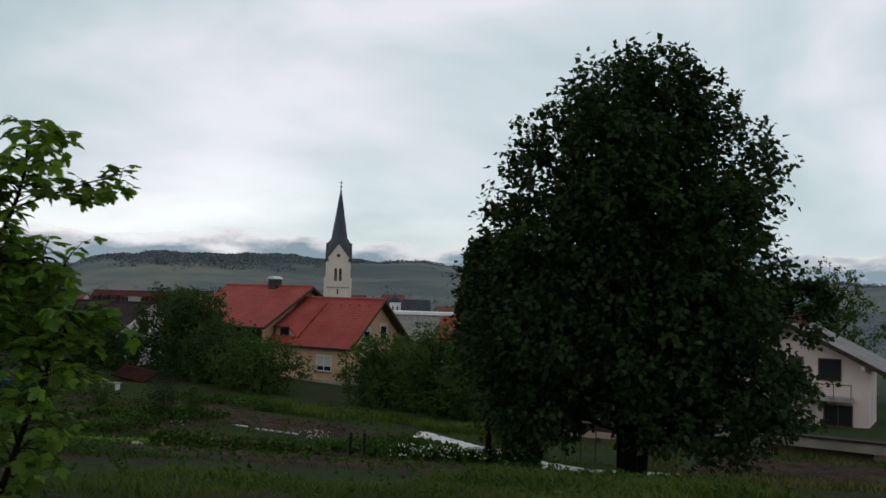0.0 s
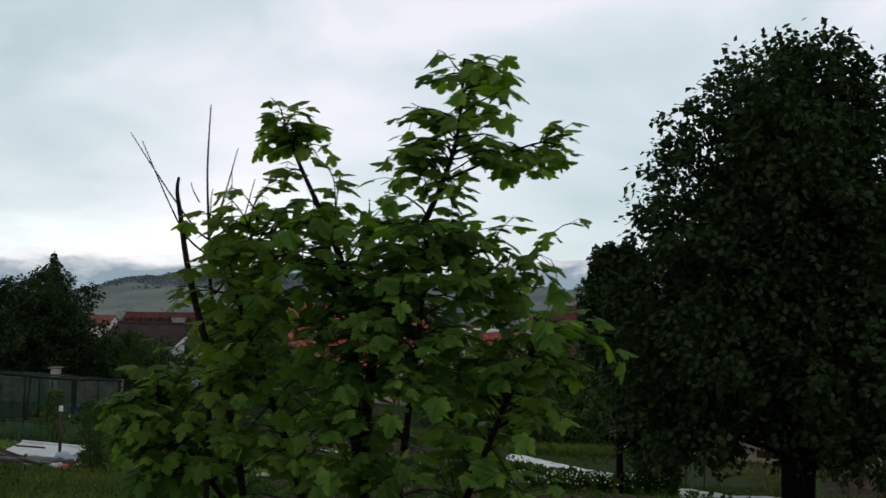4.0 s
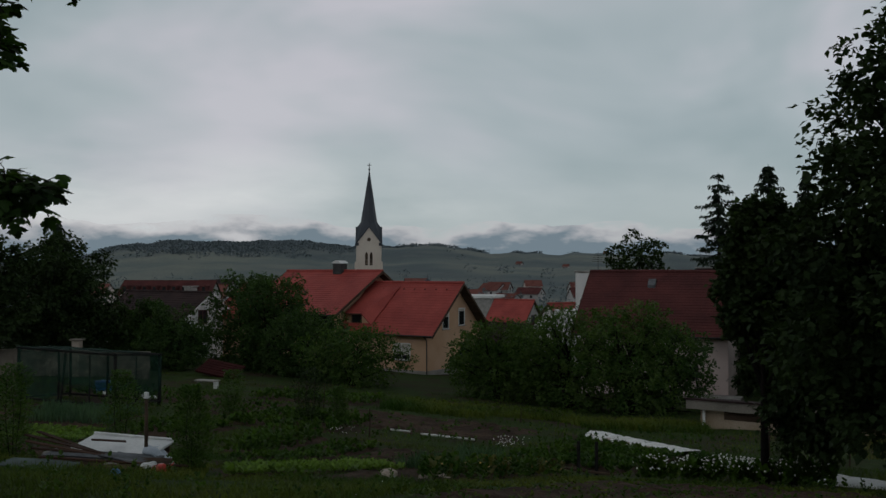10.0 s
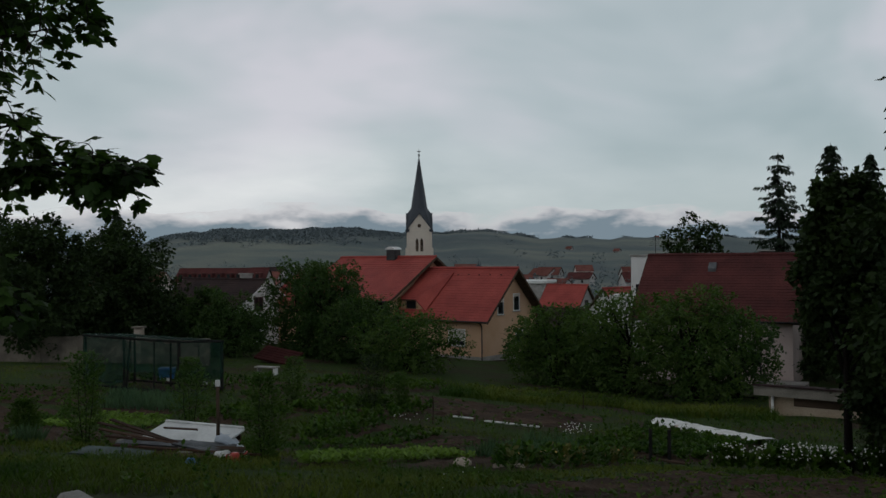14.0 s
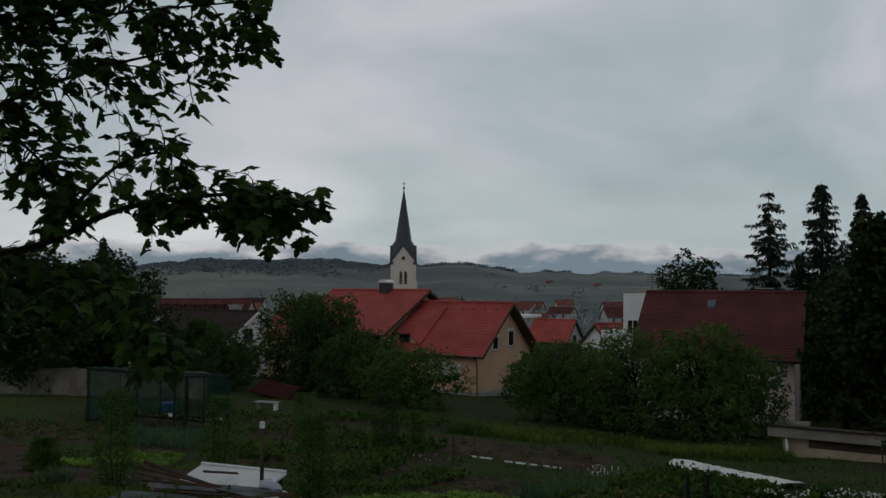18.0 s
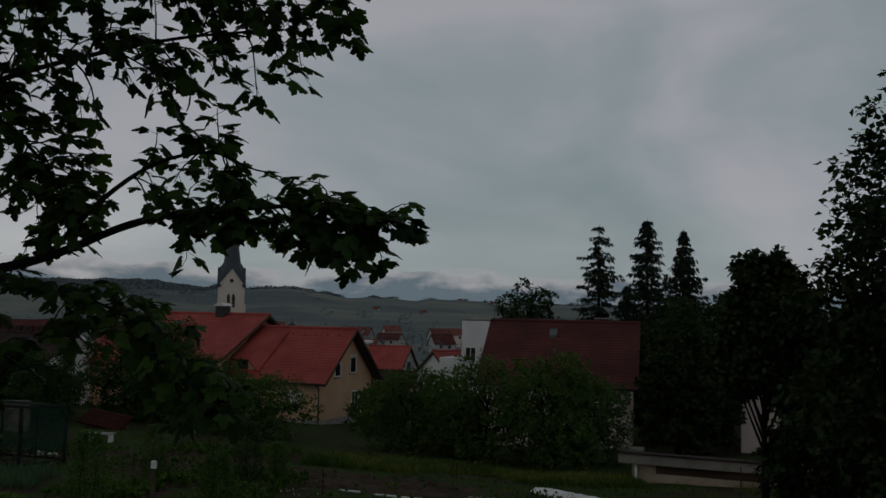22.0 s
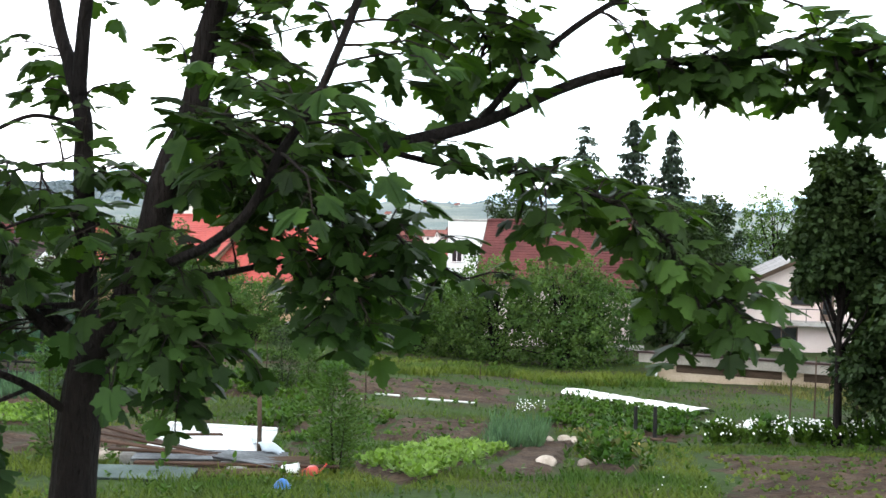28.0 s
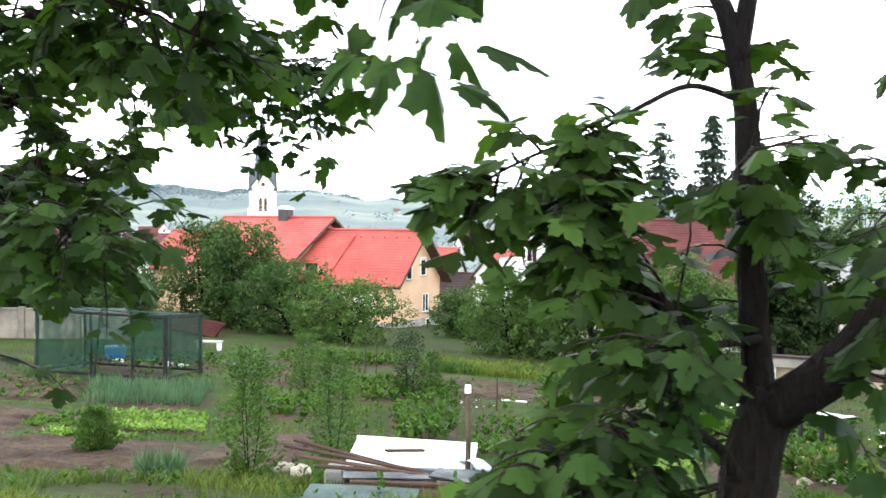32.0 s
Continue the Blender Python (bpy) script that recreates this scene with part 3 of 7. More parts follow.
def crown_tree(name, label, category, at, height, radius, seed, lobes=14, leaves=6000, leaf=0.22, material=None, trunk=0.16, low=0.15, template=LEAF_CLUMP, group="", extra=(), stems=1, tuft=9, reach=0.34, peak=0.46):
    """A tree or shrub: trunk, limbs to each clump, and a crown of small leaves that sit in tufts on short twigs."""
    rng = np.random.default_rng(seed)
    base = (at[0], at[1], gz(*at[:2]) - 0.1)
    top = thing(name, label, category, base, group=group)
    clumps = lobes_of(rng, height, radius, lobes, low, peak=peak) + list(extra)
    for s in range(stems):
        a = 2 * math.pi * s / stems + rng.uniform(0, 1)
        lean = 0 if stems == 1 else radius * 0.3
        foot = Vector((0.1 * math.cos(a) * (stems > 1), 0.1 * math.sin(a) * (stems > 1), 0))
        pts = [foot + Vector((lean * math.cos(a) * u + 0.15 * trunk * math.sin(9 * u), lean * math.sin(a) * u, height * 0.8 * u)) for u in (0, 0.12, 0.3, 0.55, 0.8, 1.0)]
        part("trunk", Geo().tube(pts, [trunk * 1.25, trunk, trunk * 0.85, trunk * 0.55, trunk * 0.3, trunk * 0.1], 8), M_BARK, top, smooth=True)
    branching = Geo()
    for c, r in clumps:
        c = Vector(c)
        start = Vector((0, 0, max(height * low * 0.6, c.z * 0.6)))
        mid = start.lerp(c, 0.5) + Vector(rng.normal(0, 0.06 * radius, 3))
        branching.tube([start, mid, c], [trunk * 0.38, trunk * 0.24, trunk * 0.08], 5)
        for _ in range(4):
            tip = c + Vector(rng.normal(0, 0.5, 3)) * r[0]
            branching.tube([mid.lerp(c, rng.uniform(0.3, 1)), tip], [trunk * 0.12, trunk * 0.03], 4)
    tagged(part("branchwork", branching, M_BARK, top, smooth=True), kind="stuff")
    size3 = np.array([r[0] * r[0] for _, r in clumps])
    share = np.maximum(4, (leaves / tuft * size3 / size3.sum()).astype(int))
    places, aims, grow = [], [], []
    for (c, r), k in zip(clumps, share):
        p, d = shell_points(rng, c, r, k, 0.35)
        keep = np.array([noise.noise(tuple(q * 1.1 / max(r[0], 0.2))) for q in p]) > -0.25
        places.append(p[keep])
        aims.append(d[keep])
        grow.append(np.full(int(keep.sum()), r[0]))
    p, d, g = np.concatenate(places), np.concatenate(aims), np.concatenate(grow)
    way = d * np.array([1, 1, 0.55]) + rng.normal(0, 0.35, d.shape) + np.array([0, 0, 0.12])
    way /= np.linalg.norm(way, axis=1)[:, None]
    u = rng.random((len(p), tuft))
    lengths = g * reach * rng.uniform(0.5, 1.3, len(p))
    spot = p[:, None, :] + way[:, None, :] * (u * lengths[:, None])[:, :, None] + rng.normal(0, 1, (len(p), tuft, 3)) * (0.04 * g + leaf * 0.3)[:, None, None]
    spot[:, :, 2] -= (u * u * 0.25 * lengths[:, None])
    ahead = (np.repeat(way[:, None, :], tuft, 1) * 0.8 + rng.normal(0, 0.6, spot.shape) + np.array([0, 0, -0.35])).reshape(-1, 3)
    spot = spot.reshape(-1, 3)
    ok = spot[:, 2] > 0.08
    spot, ahead = spot[ok], ahead[ok]
    turns = frames_from(ahead, np.tile((0, 0, 1.0), (len(spot), 1)), rng, 0.5)
    crown = part("crown", scatter_mesh("crown", spot, turns, leaf * rng.uniform(0.6, 1.25, len(spot)), template), material or M_BUSH, top)
    tagged(crown, kind="stuff")
    return top


def spruce(at, height, radius, seed, label, sparse=1.0, taper=0.9):
    """A conifer: whorls of boughs that sweep out and down, each with side shoots hung with needles."""
    rng = np.random.default_rng(seed)
    top = thing("spruce", label, "conifer", (at[0], at[1], gz(*at) - 0.1), group="tall conifers behind the houses")
    part("trunk", Geo().tube([(0, 0, 0), (0.1, 0, height * 0.4), (0, 0.05, height * 0.8), (0, 0, height)], [0.3, 0.22, 0.11, 0.02], 7), M_BARK, top, smooth=True)
    boughs, p, d, size = Geo(), [], [], []
    z = height * 0.14
    while z < height * 0.99:
        u = z / height
        whorl = radius * (1 - u) ** taper * rng.uniform(0.72, 1.12) + 0.12
        first = rng.uniform(0, 2 * math.pi)
        count = 7 if u < 0.85 else 5
        for k in range(count):
            if rng.random() > sparse:
                continue
            a = first + 2 * math.pi * k / count + rng.normal(0, 0.2)
            r = whorl * rng.uniform(0.55, 1.15)
            root = Vector((0, 0, z))
            out = Vector((math.cos(a), math.sin(a), 0))
            mid = root + out * r * 0.55 + Vector((0, 0, -0.20 * r))
            tip = root + out * r + Vector((0, 0, -0.22 * r + 0.02 * r * r))
            boughs.tube([root, mid, tip], [0.045, 0.03, 0.008], 4)
            side = Vector((-math.sin(a), math.cos(a), 0))
            for _ in range(int(7 + 15 * r)):
                v = rng.uniform(0.12, 1.0)
                q = root.lerp(mid, v / 0.55) if v < 0.55 else mid.lerp(tip, (v - 0.55) / 0.45)
                w = rng.uniform(-1, 1) * r * 0.30 * (1.05 - v)
                p.append(q + side * w + Vector((0, 0, -abs(w) * 0.25 + rng.normal(0, 0.05))))
                d.append(tuple(out * 0.6 + side * (1.2 if w > 0 else -1.2) * rng.random() + Vector((0, 0, -0.55 - 0.5 * rng.random()))))
                size.append(rng.uniform(0.32, 0.62))
        z += rng.uniform(0.42, 0.72) * (0.55 + 0.75 * (1 - u))
    tagged(part("branchwork", boughs, M_BARK, top), kind="stuff")
    turns = frames_from(np.array(d), np.tile((0, 0, 1.0), (len(d), 1)), rng, 0.35)
    c = part("needles", scatter_mesh("needles", np.array(p), turns, np.array(size), NEEDLES), M_SPRUCE, top)
    tagged(c, kind="stuff")
    return top


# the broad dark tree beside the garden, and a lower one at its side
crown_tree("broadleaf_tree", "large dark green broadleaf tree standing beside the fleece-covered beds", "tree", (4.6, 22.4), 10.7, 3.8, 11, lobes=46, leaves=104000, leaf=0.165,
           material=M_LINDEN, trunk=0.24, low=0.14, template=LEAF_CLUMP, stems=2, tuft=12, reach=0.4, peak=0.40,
           extra=(((-3.1, -0.4, 3.4), (1.3, 1.3, 1.1)), ((-3.4, 0.6, 5.0), (1.0, 1.0, 0.9)), ((-2.6, -0.8, 2.0), (1.1, 1.1, 0.9)), ((3.5, 0.2, 4.4), (1.1, 1.1, 0.9)), ((4.0, -0.3, 4.7), (0.6, 0.6, 0.4)), ((3.0, -0.8, 2.4), (1.1, 1.1, 0.9))))
crown_tree("broadleaf_tree", "smaller dark green tree pressed against the large one", "tree", (0.7, 25.6), 7.1, 1.15, 12, lobes=24, leaves=46000, leaf=0.15, material=M_LINDEN, trunk=0.1, low=0.5, template=LEAF_CLUMP, tuft=12, reach=0.4,
           extra=(((1.2, -0.3, 2.1), (1.1, 1.1, 1.0)), ((1.4, 0.0, 3.7), (1.0, 1.0, 0.9)), ((2.1, -0.4, 2.8), (1.0, 1.0, 0.9))))

SHRUBS = (  # x, y, height, radius, leaves, tone, words
    (-24.5, 62.0, 5.6, 2.8, 7000, M_BUSH_DARK, "dense dark green fruit tree before the red-roofed house"),
    (-27.4, 64.5, 5.7, 2.7, 6000, M_BUSH_DARK, "dense dark green fruit tree before the red-roofed house"),
    (-21.0, 59.0, 3.7, 2.4, 6000, M_BUSH_DARK, "bushy green fruit tree before the red-roofed house"),
    (-17.2, 55.5, 2.9, 2.7, 5000, M_BUSH, "bushy light green shrub before the red-roofed house"),
    (-8.2, 53.0, 3.7, 2.2, 5000, M_BUSH, "green fruit tree between the two houses"),
    (-4.3, 50.5, 4.4, 2.5, 6000, M_BUSH, "green fruit tree before the brown-roofed house"),
    (-1.3, 48.5, 4.6, 2.4, 6000, M_BUSH, "green fruit tree before the brown-roofed house"),
    (0.9, 50.5, 3.9, 1.9, 4500, M_BUSH_DARK, "green fruit tree before the brown-roofed house"),
    (-6.2, 56.0, 3.6, 2.3, 4500, M_BUSH_DARK, "dark shrub behind the fruit trees"),
    (-10.7, 66.0, 2.8, 1.8, 3000, M_BUSH_DARK, "low dark hedge shrub beside the peach gable"),
)
TALL_TREES = (  # x, y, height, radius, leaves, tone, words
    (1.2, 85.0, 12.4, 3.2, 6000, M_LINDEN, "round dark tree rising behind the brown roof"),
    (12.2, 76.0, 10.6, 2.9, 6000, M_LINDEN, "dark tree between the houses"),
    (10.6, 71.0, 9.0, 2.2, 5000, M_LINDEN, "dark tree between the houses"),
    (7.5, 58.0, 8.0, 2.2, 6000, M_LINDEN, "dark tree before the white gable wall"),
    (9.8, 60.0, 7.4, 1.9, 5000, M_LINDEN, "dark tree beside the pink house"),
    (19.6, 86.0, 11.6, 3.0, 6000, M_LINDEN, "round dark tree behind the pink house"),
    (9.8, 68.5, 9.8, 2.4, 6000, M_LINDEN, "dark tree between the houses"),
    (14.5, 79.0, 11.0, 3.0, 6000, M_LINDEN, "dark tree behind the pink house"),
    (29.0, 95.0, 13.4, 4.0, 6000, M_BUSH, "paler tree in the distance behind the pink house"),
    (36.0, 88.0, 12.0, 4.2, 5000, M_BUSH, "paler tree in the distance behind the pink house"),
)
WALL_TREES = (  # the same, over and behind the garden wall
    (-43.4, 66.0, 9.4, 4.3, 8000, M_LINDEN, "broad dark tree beside the dark-roofed house"),
    (-38.5, 58.0, 7.5, 3.4, 6500, M_LINDEN, "dark tree over the garden wall"),
    (-37.5, 48.5, 7.8, 3.4, 6500, M_LINDEN, "dark tree over the garden wall"),
    (-44.5, 50.0, 9.0, 4.0, 6500, M_LINDEN, "dark tree over the garden wall"),
    (-33.6, 62.0, 4.1, 1.25, 4500, M_BUSH_DARK, "dark shrub before the white gable"),
    (-34.0, 68.0, 2.9, 1.7, 4000, M_BUSH_DARK, "dark shrub below the white gable"),
    (-38.8, 68.0, 3.6, 2.2, 4500, M_BUSH_DARK, "dark shrub below the dark roof"),
    (-42.5, 70.0, 4.2, 2.4, 4500, M_BUSH_DARK, "dark shrub below the dark roof"),
    (-50.0, 60.0, 10.0, 4.2, 6000, M_LINDEN, "dark tree over the garden wall"),
    (-30.0, 58.0, 3.6, 1.8, 3500, M_BUSH_DARK, "dark shrub beside the low red shed"),
)
for i, (x, y, h, r, count, tone, words) in enumerate(SHRUBS + TALL_TREES + WALL_TREES):
    crown_tree("fruit_tree" if h < 7.2 else "tree", words, "tree", (x, y), h * (1.22 if h < 7.2 else 1.06), r * (1.25 if h < 5.2 else 1.08), 100 + i, lobes=26 if h < 7.2 else 20, leaves=int(count * (2.9 if y < 75 else 1.9)), leaf=0.24 if tone is M_LINDEN and y < 75 else 0.15 if y < 60 else 0.18 if y < 75 else 0.28, material=tone,
               trunk=0.10 + 0.012 * h, low=0.1 if h > 6 else 0.02, group="trees round the garden", stems=2 if h < 6 else 1)
spruce((10.9, 103.0), 21.4, 4.9, 31, "tall ragged dark spruce with open crown", 0.5, 0.5)
spruce((15.1, 98.0), 21.4, 5.2, 32, "tall ragged dark spruce", 0.75, 0.6)
spruce((17.3, 92.0), 19.4, 6.4, 33, "tall pointed dark spruce", 0.9)
spruce((13.2, 99.0), 14.5, 5.4, 35, "dark spruce between two taller ones", 0.9)
spruce((20.5, 90.0), 13.0, 5.2, 36, "dark spruce behind the pink house", 0.9)
spruce((-58.8, 90.0), 14.3, 5.0, 34, "pointed dark conifer above the broadleaf trees", 0.95)


# ---------------------------------------------------------------- maples by the path
def polyline(points, steps=6):
    """A smooth line through points."""
    pts = [Vector(p) for p in points]
    made = []
    for i in range(len(pts) - 1):
        p0, p1, p2, p3 = pts[max(i - 1, 0)], pts[i], pts[i + 1], pts[min(i + 2, len(pts) - 1)]
        for s in range(steps):
            u = s / steps
            made.append(0.5 * ((2 * p1) + (p2 - p0) * u + (2 * p0 - 5 * p1 + 4 * p2 - p3) * u * u + (3 * p1 - p0 - 3 * p2 + p3) * u ** 3))
    return made + [pts[-1]]


MAPLE_MESHES = []
for fold, curl in ((0.28, 0.22), (0.12, 0.38), (0.45, 0.10)):
    t_v, t_f = maple_template(fold, curl)
    MAPLE_MESHES.append((t_v, t_f))


class Maple:
    """A maple by the path: stems, twigs that leave them, and lobed leaves in pairs along the twigs."""

    def __init__(self, name, label, at, seed, leaf=0.13, leaf_material=None, group="", dense=1.0, stout=1.0):
        self.dense, self.stout = dense, stout
        self.rng = np.random.default_rng(seed)
        self.at = Vector((at[0], at[1], gz(*at) - 0.05))
        self.top = thing(name, label, "tree", tuple(self.at), group=group)
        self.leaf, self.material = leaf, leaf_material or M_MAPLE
        self.twigs, self.p, self.d, self.s = Geo(), [], [], []

    def stem(self, points, r0, r1, name="stem", material=None):
        line = polyline([Vector(q) - self.at for q in points])
        r0, r1 = r0 * self.stout, r1 * self.stout
        n = len(line)
        bump = [1 + 0.06 * noise.noise((i * 0.6, r0 * 50, 0)) for i in range(n)]
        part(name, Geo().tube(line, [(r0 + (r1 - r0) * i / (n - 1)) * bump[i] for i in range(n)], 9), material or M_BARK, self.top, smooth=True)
        return line

    def leaf_at(self, q, aim, size=1.0):
        self.p.append(tuple(q))
        self.d.append(tuple(aim))
        self.s.append(self.leaf * size * self.rng.uniform(0.62, 1.15))

    def twig(self, start, aim, length, leaves, droop=0.5, r=0.006):
        rng = self.rng
        aim = Vector(aim).normalized()
        pts = [Vector(start)]
        steps = 5
        for i in range(steps):
            aim = (aim + Vector(rng.normal(0, 0.16, 3)) + Vector((0, 0, -droop * 0.14 * i))).normalized()
            pts.append(pts[-1] + aim * length / steps)
        self.twigs.tube(pts, [r * (1 - 0.14 * i) for i in range(steps + 1)], 4, cap=False)
        for k in range(leaves):
            u = (k // 2 + 1) / (leaves // 2 + 0.5)
            x = min(u, 0.999) * steps
            i = int(x)
            q = pts[i].lerp(pts[i + 1], x - i)
            along = (pts[i + 1] - pts[i]).normalized()
            side = along.cross(Vector((0, 0, 1)))
            side = side.normalized() if side.length > 0.05 else Vector((1, 0, 0))
            out = (side * (1 if k % 2 else -1) * rng.uniform(0.5, 1.1) + along * rng.uniform(0.3, 0.9) + Vector((0, 0, rng.uniform(-0.75, 0.15))) + Vector(rng.normal(0, 0.25, 3))).normalized()
            pet = self.leaf * rng.uniform(0.3, 0.75)
            root = q + out * pet
            self.twigs.tube([q, root], [r * 0.3, r * 0.22], 3, cap=False)
            self.leaf_at(root, (out.x, out.y, out.z - 0.35 - 0.3 * droop), 1.0)

    def dress(self, line, lo, hi, count, length=(0.35, 0.7), leaves=(6, 10), up=0.25, toward=(0, 0, 0), droop=0.5, spread=1.0):
        """Twigs along a stem between two fractions of it."""
        rng, n = self.rng, len(line) - 1
        for _ in range(int(count * self.dense)):
            x = min(rng.uniform(lo, hi), 0.999) * n
            i = int(x)
            q = line[i].lerp(line[i + 1], x - i)
            along = (line[i + 1] - line[i]).normalized()
            a = Vector(rng.normal(0, 1, 3))
            a = (a - along * a.dot(along)).normalized() * spread + along * rng.uniform(0.1, 0.8) + Vector((0, 0, up)) + Vector(toward)
            self.twig(q, a, rng.uniform(*length), int(rng.integers(*leaves)), droop)

    def upper_crown(self, centre, radii, tufts):
        """The tree's leafy head, mostly unseen over the path, made dense to shade the boughs, on stems that carry on
        upward.
        """
        rng = self.rng
        c0 = Vector(centre) - self.at
        limbs, p, d = Geo(), [], []
        for k in range(tufts):
            a, u = k * 2.399, (k + 0.5) / tufts
            w = math.sin(math.pi * min(0.95, 0.25 + 0.7 * u)) * rng.uniform(0.55, 1.0)
            q = c0 + Vector((radii[0] * w * math.cos(a), radii[1] * w * math.sin(a), radii[2] * (2 * u - 1)))
            limbs.tube([c0 + Vector((0, 0, radii[2] * (1.4 * u - 1.3))), c0.lerp(q, 0.6) + Vector((0, 0, 0.2)), q], [0.03, 0.018, 0.005], 5)
            pts, dirs = shell_points(rng, tuple(q), (0.75, 0.75, 0.45), 60, 0.2)
            p.append(pts)
            d.append(dirs + np.array([0, 0, -0.3]))
        tagged(part("branchwork", limbs, M_BARK, self.top, smooth=True), kind="stuff")
        p, d = np.concatenate(p), np.concatenate(d)
        crown = part("crown", scatter_mesh("crown", p, frames_from(d, np.tile((0, 0, 1.0), (len(p), 1)), rng, 0.4), 0.16 * rng.uniform(0.7, 1.2, len(p)), LEAF_OVAL), self.material, self.top)
        tagged(crown, kind="stuff")

    def finish(self, single=150, toward_y=-1.0):
        tagged(part("twigwork", self.twigs, M_TWIG, self.top, smooth=True), kind="stuff")
        p, d, s = np.array(self.p), np.array(self.d), np.array(self.s)
        flat = self.rng.random(len(d)) < 0.68
        d[flat, 2] = d[flat, 2] * 0.35 + 0.12
        turns = frames_from(d, np.tile((0, -0.1, 1.0), (len(d), 1)), self.rng, 0.26)
        order = np.argsort(p[:, 1] * -toward_y)
        near, rest = order[:single], order[single:]
        kinds = self.rng.integers(0, 3, len(p))
        for k in range(3):
            t_v, t_f = MAPLE_MESHES[k]
            shared = bpy.data.meshes.new("leaf")
            shared.from_pydata(t_v, [], t_f)
            shared.materials.append(self.material)
            for i in near[kinds[near] == k]:
                ob = new("leaf", shared)
                ob.parent = self.top
                m = Matrix([list(turns[i][r]) for r in range(3)]).to_4x4()
                ob.matrix_basis = Matrix.Translation(p[i]) @ m @ Matrix.Scale(s[i], 4)
            sel = rest[kinds[rest] == k]
            if len(sel):
                ob = part("foliage", scatter_mesh("foliage", p[sel], turns[sel], s[sel], MAPLE_MESHES[k]), self.material, self.top)
                tagged(ob, kind="stuff")
        return self.top


# the old maple beside the path with a long low branch
b = Maple("maple_tree", "dark-barked maple tree with forked trunk and a long low branch", (-10.5, 9.6), 51, leaf=0.098, dense=1.14, stout=0.92)
trunk = b.stem([(-10.62, 9.62, -2.3), (-10.58, 9.6, -1.5), (-10.55, 9.6, -1.0), (-10.52, 9.6, -0.74), (-10.47, 9.58, -0.55)], 0.105, 0.085, "trunk")
left = b.stem([(-10.5, 9.6, -0.58), (-10.52, 9.62, -0.35), (-10.54, 9.64, 0.14), (-10.55, 9.66, 0.33), (-10.60, 9.66, 0.54), (-10.68, 9.7, 0.8), (-10.8, 9.75, 1.6), (-10.85, 9.8, 2.6)], 0.052, 0.018)
left2 = b.stem([(-10.57, 9.66, 0.42), (-10.53, 9.62, 0.75), (-10.46, 9.6, 1.3), (-10.4, 9.5, 2.3)], 0.036, 0.012)
right = b.stem([(-10.47, 9.56, -0.60), (-10.33, 9.42, -0.43), (-10.22, 9.36, -0.22), (-10.14, 9.34, 0.1), (-10.05, 9.33, 0.31), (-10.0, 9.32, 0.57), (-9.92, 9.3, 0.9), (-9.8, 9.2, 1.7), (-9.7, 9.2, 2.7)], 0.078, 0.028)
stub = b.stem([(-10.5, 9.6, -0.60), (-10.64, 9.6, -0.51), (-10.73, 9.58, -0.42), (-10.80, 9.56, -0.30)], 0.035, 0.022)
limb = b.stem([(-10.06, 9.33, 0.27), (-9.98, 9.28, 0.31), (-9.86, 9.22, 0.28), (-9.72, 9.18, 0.2), (-9.55, 9.1, 0.18)], 0.028, 0.012)
diag = b.stem([(-10.25, 9.36, -0.28), (-10.05, 9.1, -0.2), (-9.87, 8.85, -0.13), (-9.74, 8.75, -0.03), (-9.64, 8.72, 0.15), (-9.52, 8.72, 0.35), (-9.35, 8.7, 0.8), (-9.2, 8.7, 1.3)], 0.021, 0.012)
lowb = b.stem([(-10.24, 9.36, -0.28), (-10.09, 9.3, -0.28), (-9.92, 9.28, -0.25), (-9.7, 9.25, -0.2)], 0.022, 0.01)
long = b.stem([(-10.12, 9.34, 0.10), (-9.82, 9.34, 0.17), (-9.39, 9.36, 0.22), (-9.0, 9.38, 0.32), (-8.64, 9.4, 0.48), (-8.38, 9.38, 0.55), (-8.08, 9.34, 0.58), (-7.75, 9.3, 0.6), (-7.5, 9.25, 0.58), (-7.3, 9.22, 0.5)], 0.036, 0.006)
long2 = b.stem([(-9.39, 9.36, 0.22), (-9.09, 9.28, 0.15), (-8.8, 9.22, 0.12), (-8.47, 9.2, 0.0), (-8.25, 9.18, -0.18), (-8.12, 9.15, -0.38)], 0.014, 0.004)
up1 = b.stem([(-9.0, 9.38, 0.32), (-8.75, 9.36, 0.6), (-8.45, 9.3, 0.8), (-8.15, 9.25, 0.86), (-7.95, 9.2, 0.78)], 0.018, 0.005)
up2 = b.stem([(-9.9, 9.3, 0.95), (-9.4, 9.25, 1.15), (-8.9, 9.2, 1.3), (-8.3, 9.15, 1.42), (-7.75, 9.1, 1.46)], 0.022, 0.005)
up3 = b.stem([(-9.82, 9.22, 1.6), (-9.2, 9.1, 1.9), (-8.5, 9.1, 2.15), (-7.6, 9.2, 2.3), (-7.15, 9.2, 2.3)], 0.022, 0.005)
up4 = b.stem([(-9.4, 9.14, 1.78), (-8.9, 9.2, 1.7), (-8.3, 9.2, 1.74), (-7.5, 9.2, 1.76)], 0.014, 0.005)
up5 = b.stem([(-9.4, 9.25, 1.15), (-9.2, 9.4, 0.95), (-9.05, 9.45, 0.78), (-8.95, 9.45, 0.62)], 0.014, 0.005)
low2 = b.stem([(-9.9, 9.34, 0.15), (-9.6, 9.36, 0.02), (-9.3, 9.34, -0.12), (-9.05, 9.3, -0.26)], 0.014, 0.004)
low3 = b.stem([(-9.6, 9.36, 0.02), (-9.5, 9.3, -0.2), (-9.42, 9.26, -0.4)], 0.008, 0.004)
